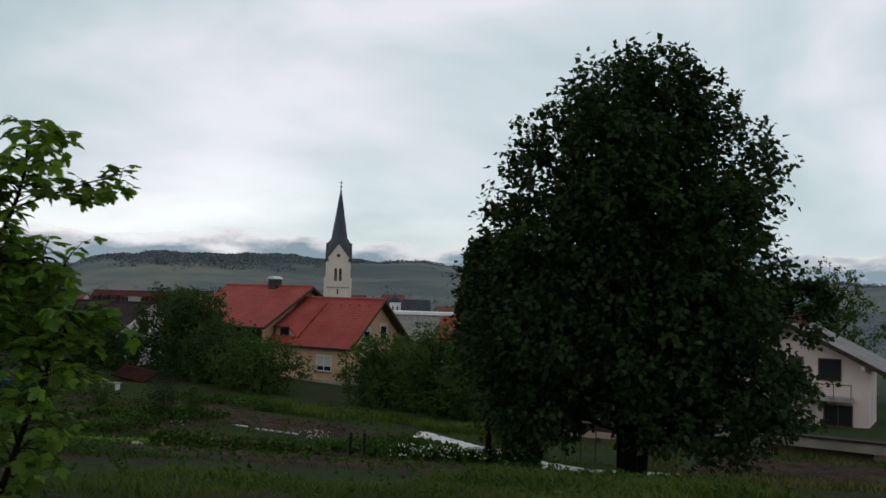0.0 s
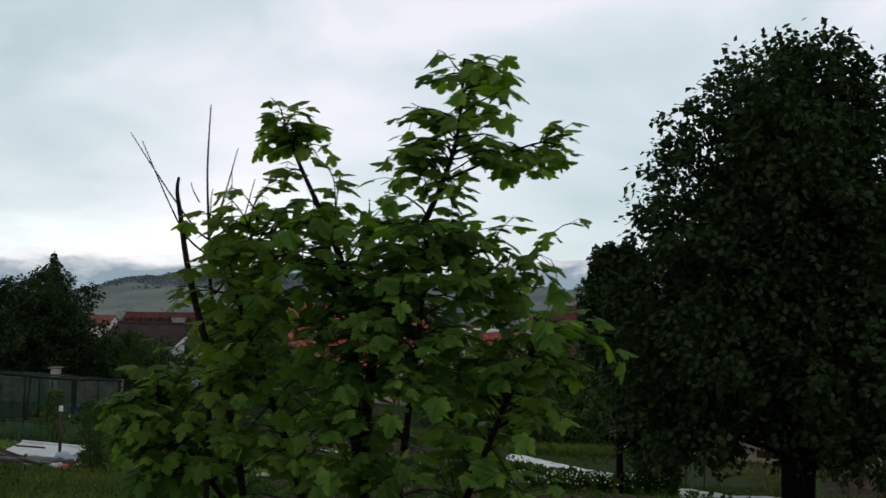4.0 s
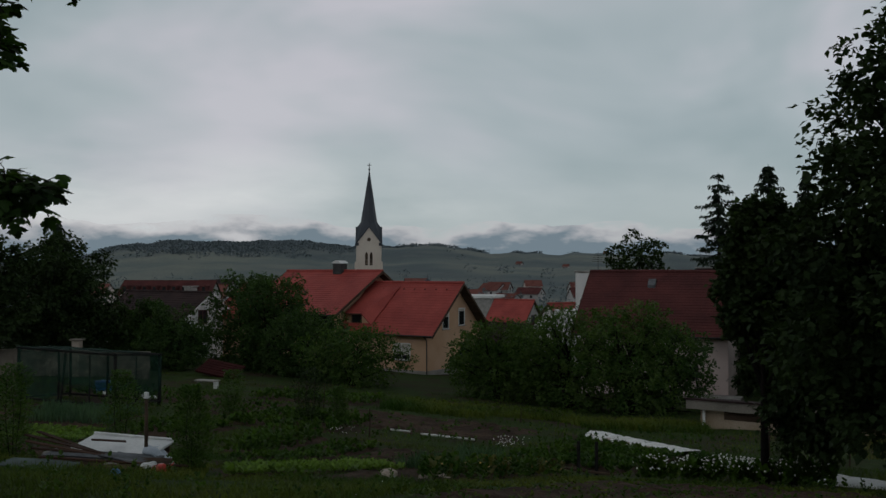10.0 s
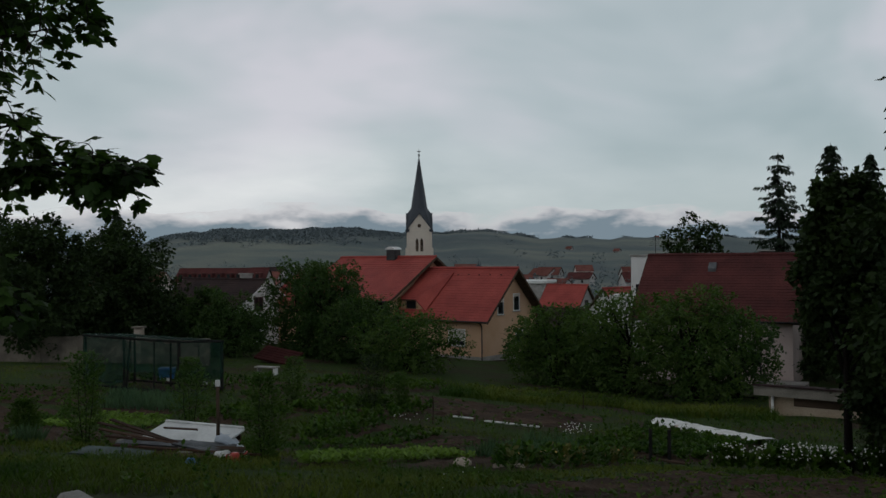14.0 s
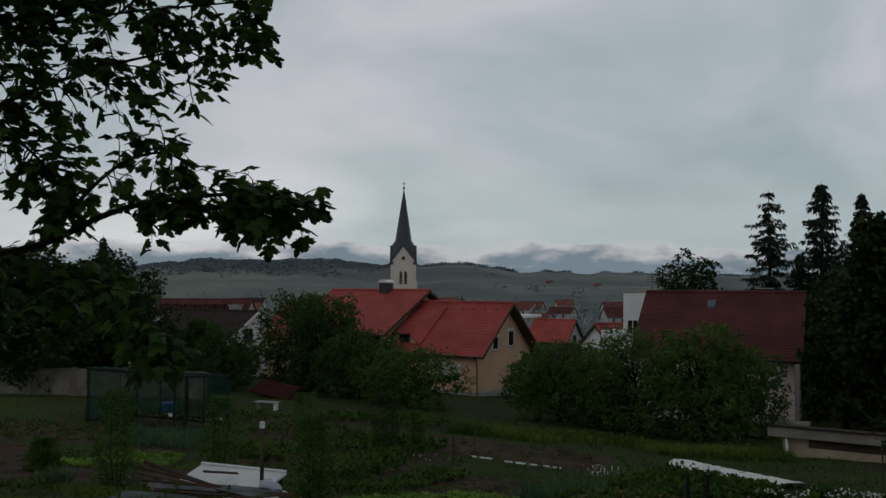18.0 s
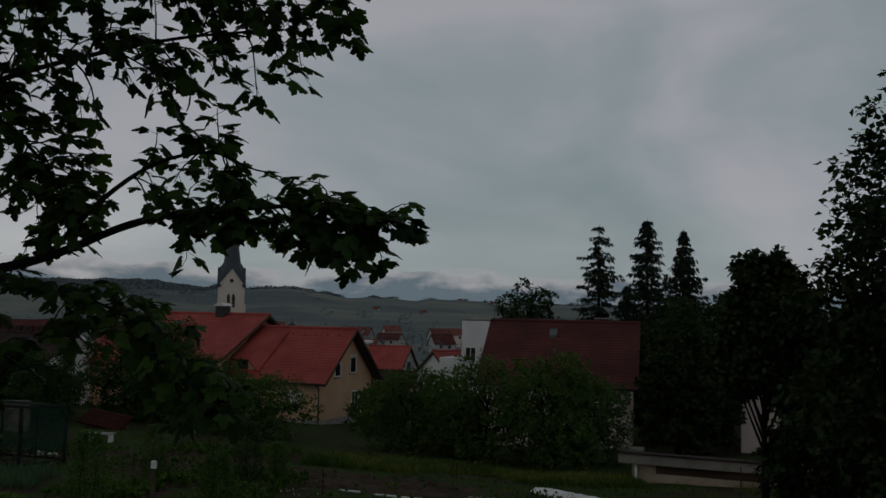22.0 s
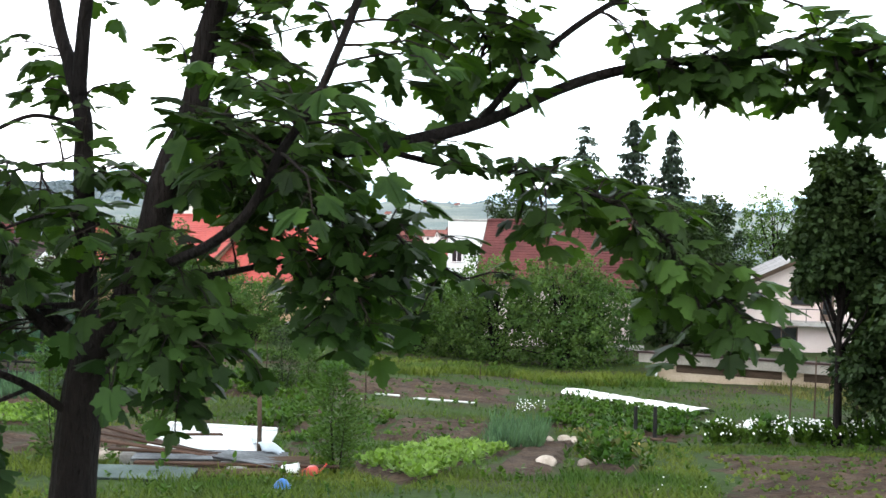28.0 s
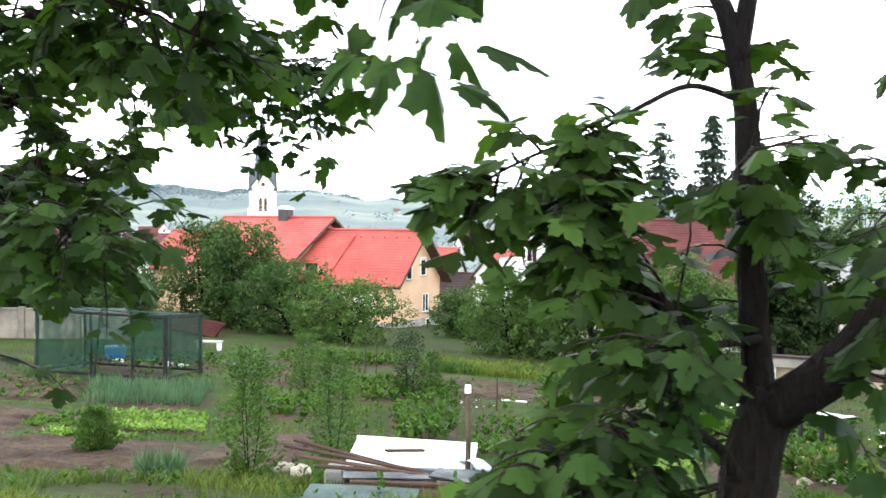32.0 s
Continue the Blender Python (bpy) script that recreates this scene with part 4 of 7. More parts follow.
side = b.stem([(-10.57, 9.67, 0.31), (-10.72, 9.62, 0.34), (-10.86, 9.6, 0.28), (-11.0, 9.58, 0.2), (-11.2, 9.56, 0.12), (-11.38, 9.5, 0.02)], 0.011, 0.004)
tier = b.stem([(-10.6, 9.62, -0.5), (-10.74, 9.66, -0.36), (-10.84, 9.68, -0.24), (-10.94, 9.66, -0.12), (-10.99, 9.62, -0.06), (-11.06, 9.56, 0.0)], 0.036, 0.02)
tier2 = b.stem([(-10.52, 9.58, -0.4), (-10.72, 9.3, -0.38), (-10.95, 9.1, -0.36)], 0.016, 0.005)
low4 = b.stem([(-10.54, 9.6, -0.86), (-10.68, 9.42, -0.68), (-10.86, 9.26, -0.58), (-11.06, 9.16, -0.6), (-11.22, 9.1, -0.7)], 0.02, 0.005)
low5 = b.stem([(-10.47, 9.56, -0.58), (-10.28, 9.3, -0.42), (-10.1, 9.12, -0.4), (-9.96, 9.02, -0.48)], 0.015, 0.004)
low6 = b.stem([(-10.66, 9.44, -0.7), (-10.74, 9.2, -0.74), (-10.84, 9.02, -0.86)], 0.01, 0.004)
mid1 = b.stem([(-10.22, 9.36, -0.22), (-10.3, 9.15, -0.08), (-10.4, 8.95, -0.05), (-10.5, 8.82, -0.1)], 0.014, 0.004)
mid2 = b.stem([(-10.54, 9.64, 0.14), (-10.6, 9.42, 0.14), (-10.7, 9.22, 0.08)], 0.01, 0.004)
b.dress(mid1, 0.3, 1.0, 8, (0.14, 0.28), (5, 8), up=0.0, droop=0.8)
b.dress(mid2, 0.3, 1.0, 6, (0.14, 0.26), (5, 8), up=0.0, droop=0.7)
b.dress(low4, 0.42, 1.0, 20, (0.16, 0.34), (6, 9), up=-0.1, droop=1.0)
b.dress(low5, 0.5, 1.0, 16, (0.16, 0.32), (6, 9), up=-0.2, droop=1.0)
b.dress(low6, 0.4, 1.0, 10, (0.16, 0.3), (6, 9), up=-0.2, droop=1.0)
b.dress(long, 0.55, 1.0, 58, (0.12, 0.27), (5, 9), up=0.0, droop=0.6)
b.dress(long, 0.05, 0.3, 12, (0.2, 0.4), (5, 9), up=0.15, droop=0.6)
b.dress(long2, 0.3, 1.0, 34, (0.15, 0.32), (5, 9), up=-0.1, droop=0.8)
b.dress(low2, 0.2, 1.0, 22, (0.14, 0.3), (5, 9), up=-0.1, droop=0.8)
b.dress(low3, 0.2, 1.0, 14, (0.14, 0.28), (5, 9), up=-0.1, droop=0.8)
b.dress(up1, 0.3, 1.0, 15, (0.14, 0.3), (5, 9), up=0.05, droop=0.7)
b.dress(up2, 0.1, 1.0, 52, (0.2, 0.5), (5, 9), up=0.05, droop=0.7)
b.dress(up3, 0.1, 1.0, 82, (0.25, 0.5), (6, 9), up=0.05, droop=0.6)
b.dress(up4, 0.1, 1.0, 44, (0.2, 0.42), (6, 9), up=0.0, droop=0.6)
b.dress(up5, 0.1, 1.0, 30, (0.2, 0.42), (6, 9), up=0.0, droop=0.6)
b.dress(limb, 0.3, 1.0, 18, (0.2, 0.4), (5, 9), up=0.0, droop=0.7)
b.dress(diag, 0.4, 1.0, 24, (0.2, 0.45), (5, 9), up=0.05, droop=0.7)
b.dress(lowb, 0.3, 1.0, 11, (0.2, 0.42), (5, 8), up=-0.3, droop=1.0)
b.dress(stub, 0.4, 1.0, 18, (0.25, 0.5), (5, 9), up=0.0, toward=(-0.5, 0, 0), droop=0.7)
b.dress(side, 0.45, 1.0, 20, (0.12, 0.24), (4, 7), up=0.0, toward=(-0.3, 0, 0), droop=0.6)
b.dress(tier, 0.65, 1.0, 30, (0.16, 0.32), (6, 10), up=0.0, toward=(-0.2, 0, 0), droop=0.5, spread=0.8)
b.dress(tier2, 0.25, 1.0, 4, (0.2, 0.42), (6, 10), up=-0.1, droop=0.8)
b.dress(left, 0.14, 0.32, 9, (0.2, 0.42), (6, 9), up=0.05, droop=0.6)
b.dress(left, 0.45, 0.62, 6, (0.15, 0.3), (4, 7), up=0.1, toward=(-0.4, 0, 0), droop=0.6)
b.dress(left, 0.75, 1.0, 30, (0.3, 0.7), (6, 9), up=0.2, droop=0.5)
b.dress(left2, 0.6, 1.0, 20, (0.3, 0.6), (6, 9), up=0.2, droop=0.5)
b.dress(right, 0.25, 0.55, 13, (0.2, 0.42), (5, 9), up=0.0, toward=(0.5, 0, 0), droop=0.6)
b.dress(right, 0.6, 1.0, 56, (0.3, 0.7), (6, 9), up=0.15, toward=(0.7, 0, 0), droop=0.5)
b.dress(right, 0.1, 0.3, 4, (0.2, 0.42), (5, 9), up=0.0, toward=(0.3, -0.9, 0), droop=0.8)
b.dress(trunk, 0.6, 0.9, 3, (0.25, 0.5), (6, 9), up=-0.1, toward=(-0.6, -0.5, 0), droop=0.9)
b.upper_crown((-10.1, 9.6, 4.8), (2.6, 2.6, 1.5), 130)
b.finish(260)

# the next maple along the path, whose boughs hang into the way
c = Maple("maple_tree", "maple tree with drooping leafy boughs beside the path", (-13.6, 10.4), 52, leaf=0.092, dense=1.6)
c_trunk = c.stem([(-13.6, 10.4, -2.4), (-13.55, 10.4, -1.0), (-13.5, 10.4, 0.2), (-13.4, 10.3, 1.6), (-13.3, 10.2, 3.0)], 0.11, 0.04, "trunk")
c1 = c.stem([(-13.5, 10.4, 0.2), (-13.1, 10.65, 0.48), (-12.7, 10.9, 0.64), (-12.35, 11.15, 0.66), (-12.1, 11.3, 0.56)], 0.03, 0.006)
c2 = c.stem([(-13.45, 10.4, 0.9), (-13.0, 10.1, 1.15), (-12.5, 9.9, 1.2), (-12.1, 9.7, 1.05)], 0.018, 0.005)
c7 = c.stem([(-13.48, 10.4, 0.5), (-13.0, 10.15, 0.62), (-12.6, 9.95, 0.66), (-12.2, 9.75, 0.5)], 0.02, 0.005)
c3 = c.stem([(-13.4, 10.3, 1.5), (-12.8, 9.6, 1.5), (-12.15, 9.0, 0.9), (-11.76, 8.7, 0.56), (-11.56, 8.62, 0.40), (-11.46, 8.6, 0.31)], 0.018, 0.005)
c5 = c.stem([(-11.76, 8.7, 0.56), (-11.5, 8.64, 0.54), (-11.28, 8.6, 0.50)], 0.008, 0.004)
c6 = c.stem([(-13.55, 10.4, -0.5), (-13.1, 10.2, -0.15), (-12.75, 10.0, -0.08), (-12.55, 9.9, -0.16)], 0.02, 0.005)
c4 = c.stem([(-13.55, 10.4, -0.3), (-13.4, 10.6, 0.0), (-13.2, 10.8, 0.12), (-13.0, 10.9, 0.1)], 0.024, 0.006)
c.dress(c1, 0.15, 1.0, 50, (0.25, 0.5), (5, 9), up=0.0, droop=0.8)
c.dress(c7, 0.2, 1.0, 44, (0.2, 0.42), (5, 9), up=0.0, droop=0.8)
c.dress(c2, 0.2, 1.0, 36, (0.25, 0.5), (5, 9), up=0.0, droop=0.8)
c.dress(c3, 0.35, 0.76, 9, (0.2, 0.4), (4, 7), up=0.0, droop=0.8)
c.leaf = 0.12
c.dress(c3, 0.78, 1.0, 2, (0.1, 0.18), (3, 5), up=-0.2, droop=1.0)
c.dress(c5, 0.3, 1.0, 2, (0.1, 0.16), (3, 5), up=-0.1, droop=0.8)
c.leaf = 0.088
c.dress(c6, 0.3, 1.0, 20, (0.18, 0.36), (5, 8), up=0.0, droop=0.8)
c.dress(c4, 0.2, 1.0, 40, (0.25, 0.5), (5, 9), up=0.0, droop=0.7)
c.dress(c_trunk, 0.3, 1.0, 46, (0.4, 0.8), (6, 9), up=0.1, toward=(0.2, 0, 0), droop=0.6)
c.upper_crown((-13.3, 10.2, 4.9), (2.4, 2.4, 1.6), 110)
c.finish(200)

# young maple thicket beside the start of the path
a = Maple("young_maple", "thicket of young maple shoots with bright green leaves", (-1.0, 5.2), 53, leaf=0.098, leaf_material=M_MAPLE_YOUNG, dense=1.15)
a1 = a.stem([(-1.05, 5.15, -1.8), (-1.05, 5.1, -0.72), (-1.01, 5.1, -0.22), (-0.94, 5.1, 0.1), (-0.75, 5.1, 0.45), (-0.62, 5.1, 0.8), (-0.58, 5.08, 1.2)], 0.035, 0.006)
a2 = a.stem([(-1.1, 5.15, -1.8), (-1.1, 5.12, -0.5), (-1.15, 5.1, 0.1), (-1.27, 5.1, 0.42), (-1.4, 5.12, 0.68), (-1.5, 5.13, 0.9)], 0.028, 0.006)
a3 = a.stem([(-1.2, 5.2, -1.8), (-1.4, 5.2, -0.9), (-1.65, 5.25, -0.3), (-1.8, 5.25, 0.1)], 0.026, 0.006)
a4 = a.stem([(-0.9, 5.2, -1.8), (-0.6, 5.15, -1.0), (-0.35, 5.1, -0.4), (-0.2, 5.1, -0.1)], 0.026, 0.006)
a5 = a.stem([(-1.2, 5.3, -1.8), (-1.7, 5.35, -1.2), (-2.1, 5.4, -0.75), (-2.3, 5.4, -0.45)], 0.022, 0.006)
a6 = a.stem([(-1.0, 5.2, -1.8), (-0.85, 5.0, -0.8), (-0.75, 4.95, 0.0), (-0.72, 4.95, 0.35)], 0.024, 0.006)
a7 = a.stem([(-1.15, 5.1, 0.0), (-1.4, 5.12, 0.22), (-1.6, 5.14, 0.36), (-1.75, 5.15, 0.42)], 0.012, 0.004)
a8 = a.stem([(-0.94, 5.1, 0.1), (-0.65, 5.1, 0.22), (-0.42, 5.1, 0.28), (-0.26, 5.1, 0.2)], 0.014, 0.004)
a9 = a.stem([(-0.7, 5.1, 0.6), (-0.45, 5.3, 0.75), (-0.25, 5.45, 0.85), (-0.13, 5.52, 0.85)], 0.008, 0.003)
a.dress(a9, 0.4, 1.0, 10, (0.1, 0.2), (4, 7), up=0.0, droop=0.6)
a.dress(a7, 0.2, 1.0, 26, (0.14, 0.30), (5, 8), up=0.05, droop=0.5)
a.dress(a8, 0.2, 1.0, 18, (0.16, 0.34), (5, 8), up=0.05, droop=0.5)
a.dress(a1, 0.62, 1.0, 38, (0.14, 0.36), (5, 8), up=0.15, droop=0.5)
a.dress(a1, 0.2, 0.62, 40, (0.25, 0.5), (6, 9), up=0.2, droop=0.6)
a.dress(a2, 0.78, 1.0, 16, (0.10, 0.22), (4, 7), up=0.2, droop=0.5)
a.dress(a2, 0.15, 0.6, 42, (0.25, 0.5), (6, 9), up=0.15, droop=0.6)
a.dress(a3, 0.15, 1.0, 70, (0.22, 0.45), (6, 9), up=0.15, droop=0.6)
a.dress(a4, 0.15, 1.0, 70, (0.22, 0.45), (6, 9), up=0.15, droop=0.6)
a.dress(a5, 0.15, 1.0, 78, (0.2, 0.42), (6, 9), up=0.1, droop=0.6)
a.dress(a6, 0.2, 1.0, 42, (0.22, 0.42), (6, 9), up=0.15, droop=0.6)
a.finish(260)

# the broken leafless stem behind the thicket
dead = thing("dead_sapling", "broken leafless sapling with thin bare upright shoots", "dead tree", (-1.94, 5.36, gz(-1.94, 5.36) - 0.05))
base = Vector((-1.94, 5.5, gz(-1.94, 5.36) - 0.05))


def bare(points, r0, r1, name="shoot", sides=5):
    line = polyline([Vector(q) - base for q in points], 4)
    n = len(line) - 1
    part(name, Geo().tube(line, [r0 + (r1 - r0) * i / n for i in range(n + 1)], sides), M_TWIG, dead, smooth=True)


bare([(-1.72, 5.62, -1.85), (-1.82, 5.55, -0.75), (-1.899, 5.257, -0.126), (-1.952, 5.172, 0.211), (-1.989, 5.162, 0.444), (-2.010, 5.162, 0.560), (-1.999, 5.151, 0.633)], 0.024, 0.007, "broken_trunk", 8)
bare([(-1.94, 5.45, -1.85), (-1.94, 5.45, -0.6), (-1.94, 5.47, -0.15)], 0.018, 0.013, "stem", 7)
bare([(-1.93, 5.5, -0.15), (-1.98, 5.51, 0.12), (-1.99, 5.5, 0.37), (-2.01, 5.5, 0.73), (-2.0, 5.5, 1.08)], 0.013, 0.003)
bare([(-1.99, 5.5, 0.35), (-2.06, 5.5, 0.40), (-2.22, 5.48, 0.61), (-2.44, 5.46, 0.93)], 0.007, 0.0025)
bare([(-2.0, 5.5, 0.27), (-2.1, 5.47, 0.36), (-2.19, 5.42, 0.55), (-2.31, 5.35, 0.86)], 0.007, 0.0025)
bare([(-1.99, 5.5, 0.36), (-1.96, 5.5, 0.42), (-1.89, 5.5, 0.65), (-1.84, 5.5, 0.84)], 0.007, 0.0025)
bare([(-1.96, 5.5, 0.05), (-1.89, 5.5, 0.14), (-1.81, 5.5, 0.41), (-1.74, 5.5, 0.67)], 0.007, 0.0025)
bare([(-1.9, 5.5, 0.12), (-1.865, 5.5, 0.37), (-1.87, 5.5, 0.71)], 0.005, 0.002)
bare([(-1.98, 5.5, 0.4), (-1.93, 5.49, 0.5), (-1.86, 5.48, 0.64)], 0.004, 0.002)
bare([(-1.99, 5.5, 0.32), (-1.98, 5.49, 0.55), (-1.97, 5.49, 0.62)], 0.004, 0.002)
bare([(-2.05, 5.5, 0.55), (-2.09, 5.5, 0.62), (-2.1, 5.5, 0.66)], 0.004, 0.002)

# ---------------------------------------------------------------- houses
def slope(geo, e0, e1, r1, r0, courses, thick=0.10, lip=0.022):
    """One roof slope from its eave e0-e1 up to its ridge r0-r1, stepped by overlapping tile courses."""
    e0, e1, r0, r1 = Vector(e0), Vector(e1), Vector(r0), Vector(r1)
    up = (e1 - e0).cross(r0 - e0).normalized()
    if up.z < 0:
        up = -up
    line = [(0.0, -thick), (0.0, lip)]
    for i in range(1, courses):
        line += [(i / courses, 0.0), (i / courses, lip)]
    line += [(1.0, 0.0), (1.0, -thick)]
    n = len(line)
    vs = [e0.lerp(r0, u) + up * h for u, h in line] + [e1.lerp(r1, u) + up * h for u, h in line]
    geo.add(vs, [(i, (i + 1) % n, n + (i + 1) % n, n + i) for i in range(n)] + [tuple(reversed(range(n))), tuple(range(n, 2 * n))])


def window(parent, at, facing, w, h, frame_material=M_FRAME, blind=0.0, bars=1, sill=True, name="window"):
    """A window set in a wall: reveal, frame, panes, sill, and a roller blind let down part of the way. facing: 'x' or 'y-' in the house's own axes."""
    m = Matrix.Translation(at) if facing == "y-" else Matrix.Translation(at) @ pose(0, 0, 0, 0, 0, 90)
    holder = part(name, Geo().box((-w / 2, 0.0, 0), (w / 2, 0.03, h), 0, m), M_GLASS, parent)
    g = Geo()
    t = 0.07
    g.box((-w / 2 - t, -0.05, -t), (-w / 2, 0.02, h + t), 0.01, m).box((w / 2, -0.05, -t), (w / 2 + t, 0.02, h + t), 0.01, m)
    g.box((-w / 2, -0.05, h), (w / 2, 0.02, h + t), 0.01, m).box((-w / 2, -0.05, -t), (w / 2, 0.02, 0), 0.01, m)
    for k in range(bars):
        x = -w / 2 + w * (k + 1) / (bars + 1)
        g.box((x - 0.03, -0.035, 0), (x + 0.03, 0.02, h), 0, m)
    part("frame", g, frame_material, holder)
    if sill:
        part("sill", Geo().box((-w / 2 - 0.15, -0.16, -t - 0.05), (w / 2 + 0.15, 0.02, -t), 0.01, m), M_GREY, holder)
    if blind:
        part("blind", Geo().box((-w / 2, -0.03, h * (1 - blind)), (w / 2, -0.008, h), 0.004, m), M_BLIND, holder)
    return holder


def gable_block(top, x0, x1, y0, y1, eave, ridge, wall_material, roof_material, courses, over=0.55, gable_over=0.6, ridge_at=0.5, z0=-0.6, verge=M_TIMBER):
    """A block with walls and a saddle roof whose ridge runs along x."""
    ym = y0 + (y1 - y0) * ridge_at
    walls = Geo().prism([(x0, y0, z0), (x0, y1, z0), (x0, y1, eave), (x0, ym, ridge - 0.15), (x0, y0, eave)], (0, 0, 0), (x1 - x0, 0, 0))
    part("wall", walls, wall_material, top)
    roof, rear = Geo(), Geo()
    s0, s1 = (ridge - eave) / (ym - y0), (ridge - eave) / (y1 - ym)
    slope(roof, (x0 - gable_over, y0 - over, eave - over * s0), (x1 + gable_over, y0 - over, eave - over * s0), (x1 + gable_over, ym, ridge), (x0 - gable_over, ym, ridge), courses)
    slope(rear, (x1 + gable_over, y1 + over, eave - over * s1), (x0 - gable_over, y1 + over, eave - over * s1), (x0 - gable_over, ym, ridge), (x1 + gable_over, ym, ridge), courses)
    rf = part("roof", roof, roof_material, top)
    part("rear_roof", rear, roof_material, rf)
    cap = Geo()
    k, x = 0, x0 - gable_over
    while x < x1 + gable_over - 0.05:
        e = min(x + 0.42, x1 + gable_over)
        cap.tube([(x, ym, ridge + 0.02), (e, ym, ridge + 0.035)], [0.12, 0.135], 8)
        x += 0.4
    part("ridge_tiles", cap, roof_material, rf)
    for xe in (x0 - gable_over - 0.03, x1 + gable_over - 0.01):
        vb = Geo()
        for ya, yb, s in ((y0 - over, ym, s0), (y1 + over, ym, s1)):
            za = eave - over * s
            vb.prism([(xe, ya, za - 0.22), (xe, yb, ridge - 0.22), (xe, yb, ridge + 0.03), (xe, ya, za + 0.03)], (0, 0, 0), (0.04, 0, 0))
        part("verge_board", vb, verge, rf)
    for xa, xb in ((x0 - gable_over + 0.03, x0 - 0.004), (x1 + 0.004, x1 + gable_over - 0.03)):
        sf = Geo()
        for ya, s in ((y0 - over, s0), (y1 + over, s1)):
            za = eave - over * s
            sf.prism([(xa, ya, za - 0.17), (xa, ym, ridge - 0.17), (xa, ym, ridge - 0.13), (xa, ya, za - 0.13)], (0, 0, 0), (xb - xa, 0, 0))
        part("soffit", sf, M_TIMBER, rf)
    for ya, s, sgn in ((y0 - over, s0, -1), (y1 + over, s1, 1)):
        za = eave - over * s
        part("gutter", Geo().tube([(x0 - gable_over, ya + sgn * 0.06, za - 0.05), (x1 + gable_over, ya + sgn * 0.06, za - 0.05)], [0.065, 0.065], 8), M_DARKMETAL, rf, smooth=True)
    return rf


TURN = -24.3
hx, hy, hz = -15.62, 73.2, -8.16
house = thing("red_roofed_house", "peach-rendered house with stepped red tiled roofs and dark gable boards", "house", (hx, hy, hz), TURN)
gable_block(house, -8.9, -0.35, 0.0, 8.4, 3.75, 7.47, M_PEACH, M_ROOF_RED, 20, over=0.5, gable_over=0.9)
gable_block(house, -19.2, -9.3, -0.9, 10.6, 5.2, 8.48, M_PEACH, M_ROOF_RED, 22, over=0.75, gable_over=0.85)
gable_block(house, -25.5, -19.7, 0.6, 9.0, 4.4, 7.2, M_PEACH, M_ROOF_RED, 18, over=0.6, gable_over=0.3)
part("plinth", Geo().box((-8.88, -0.05, -0.8), (-0.30, 8.45, 0.45), 0.02), M_GREY, house)
window(house, (-2.75, -0.02, 1.3), "y-", 1.55, 1.25, M_FRAME, 0.72, 1)
window(house, (-0.33, 2.75, 3.75), "x", 0.8, 1.25, M_FRAME, 0.25, 0)
window(house, (-0.33, 5.2, 3.95), "x", 0.85, 1.35, M_FRAME, 0.15, 0)
window(house, (-0.33, 5.6, 1.0), "x", 0.95, 1.35, M_FRAME, 0.0, 1)
window(house, (-0.28, 6.0, -0.2), "x", 0.7, 0.5, M_FRAME, 0.0, 0, False)
window(house, (-16.0, -0.93, 3.2), "y-", 1.6, 1.3, M_BROWNFRAME, 0.3, 1)
part("drainpipe", Geo().tube([(-0.25, -0.48, 3.2), (-0.25, -0.12, 2.9), (-0.25, -0.10, 1.2), (-0.25, -0.10, -0.4)], [0.05] * 4, 8), M_DARKMETAL, house, smooth=True)
# low dormer on the front slope
dorm = Geo().prism([(-8.86, 0.35, 3.7), (-6.15, 0.35, 3.95), (-7.25, 0.35, 4.84), (-8.86, 0.35, 4.84)], (0, 0, 0), (0, 1.6, 0))
dm = part("dormer", dorm, M_PEACH, house, "pale front of the swept dormer")
dr = Geo()
slope(dr, (-8.88, 0.1, 4.86), (-7.15, 0.1, 4.86), (-5.75, 3.7, 7.06), (-8.88, 3.7, 7.06), 13, thick=0.07)
part("dormer_roof", dr, M_ROOF_RED, dm)
sweep = [Vector(q) for q in ((-7.15, 0.1, 4.86), (-6.05, 0.08, 3.9), (-5.7, 3.7, 7.06))]
part("dormer_side", Geo().prism(sweep, (0, 0, 0), (0.03, -0.03, 0.07)), M_ROOF_RED, dm)
part("dormer_eave", Geo().box((-8.9, 0.04, 4.76), (-7.15, 0.12, 4.87), 0.01), M_TIMBER, dm)
window(dm, (-7.75, 0.33, 4.15), "y-", 0.95, 0.58, M_BROWNFRAME, 0.0, 0, False)
# loggia under the eave of the higher wing, its shade painted as a near-black panel
lg = part("loggia", Geo().box((-14.6, -0.94, 2.5), (-9.4, -0.88, 4.9), 0.01), M_POST, house, "flat near-black panel painted as the shade of a loggia")
part("railing", Geo().box((-14.6, -1.0, 2.5), (-9.4, -0.95, 3.3), 0.01), M_TIMBER, lg)
for x in (-14.6, -11.9, -9.52):
    part("loggia_post", Geo().box((x, -1.02, 2.5), (x + 0.12, -0.9, 4.85), 0.01), M_TIMBER, lg)
ch = part("chimney", Geo().box((-13.85, 4.3, 8.0), (-12.85, 5.2, 9.15), 0.04), M_DARKMETAL, house, "dark clad chimney with a pale cap")
hood = [(-13.95 + 1.2 * q / 10, 4.2, 9.2 + 0.26 * math.sin(math.pi * q / 10)) for q in range(11)]
part("cap", Geo().prism(hood, (0, 0, 0), (0, 1.1, 0)), M_LID, ch, "pale arched metal hood", smooth=False)
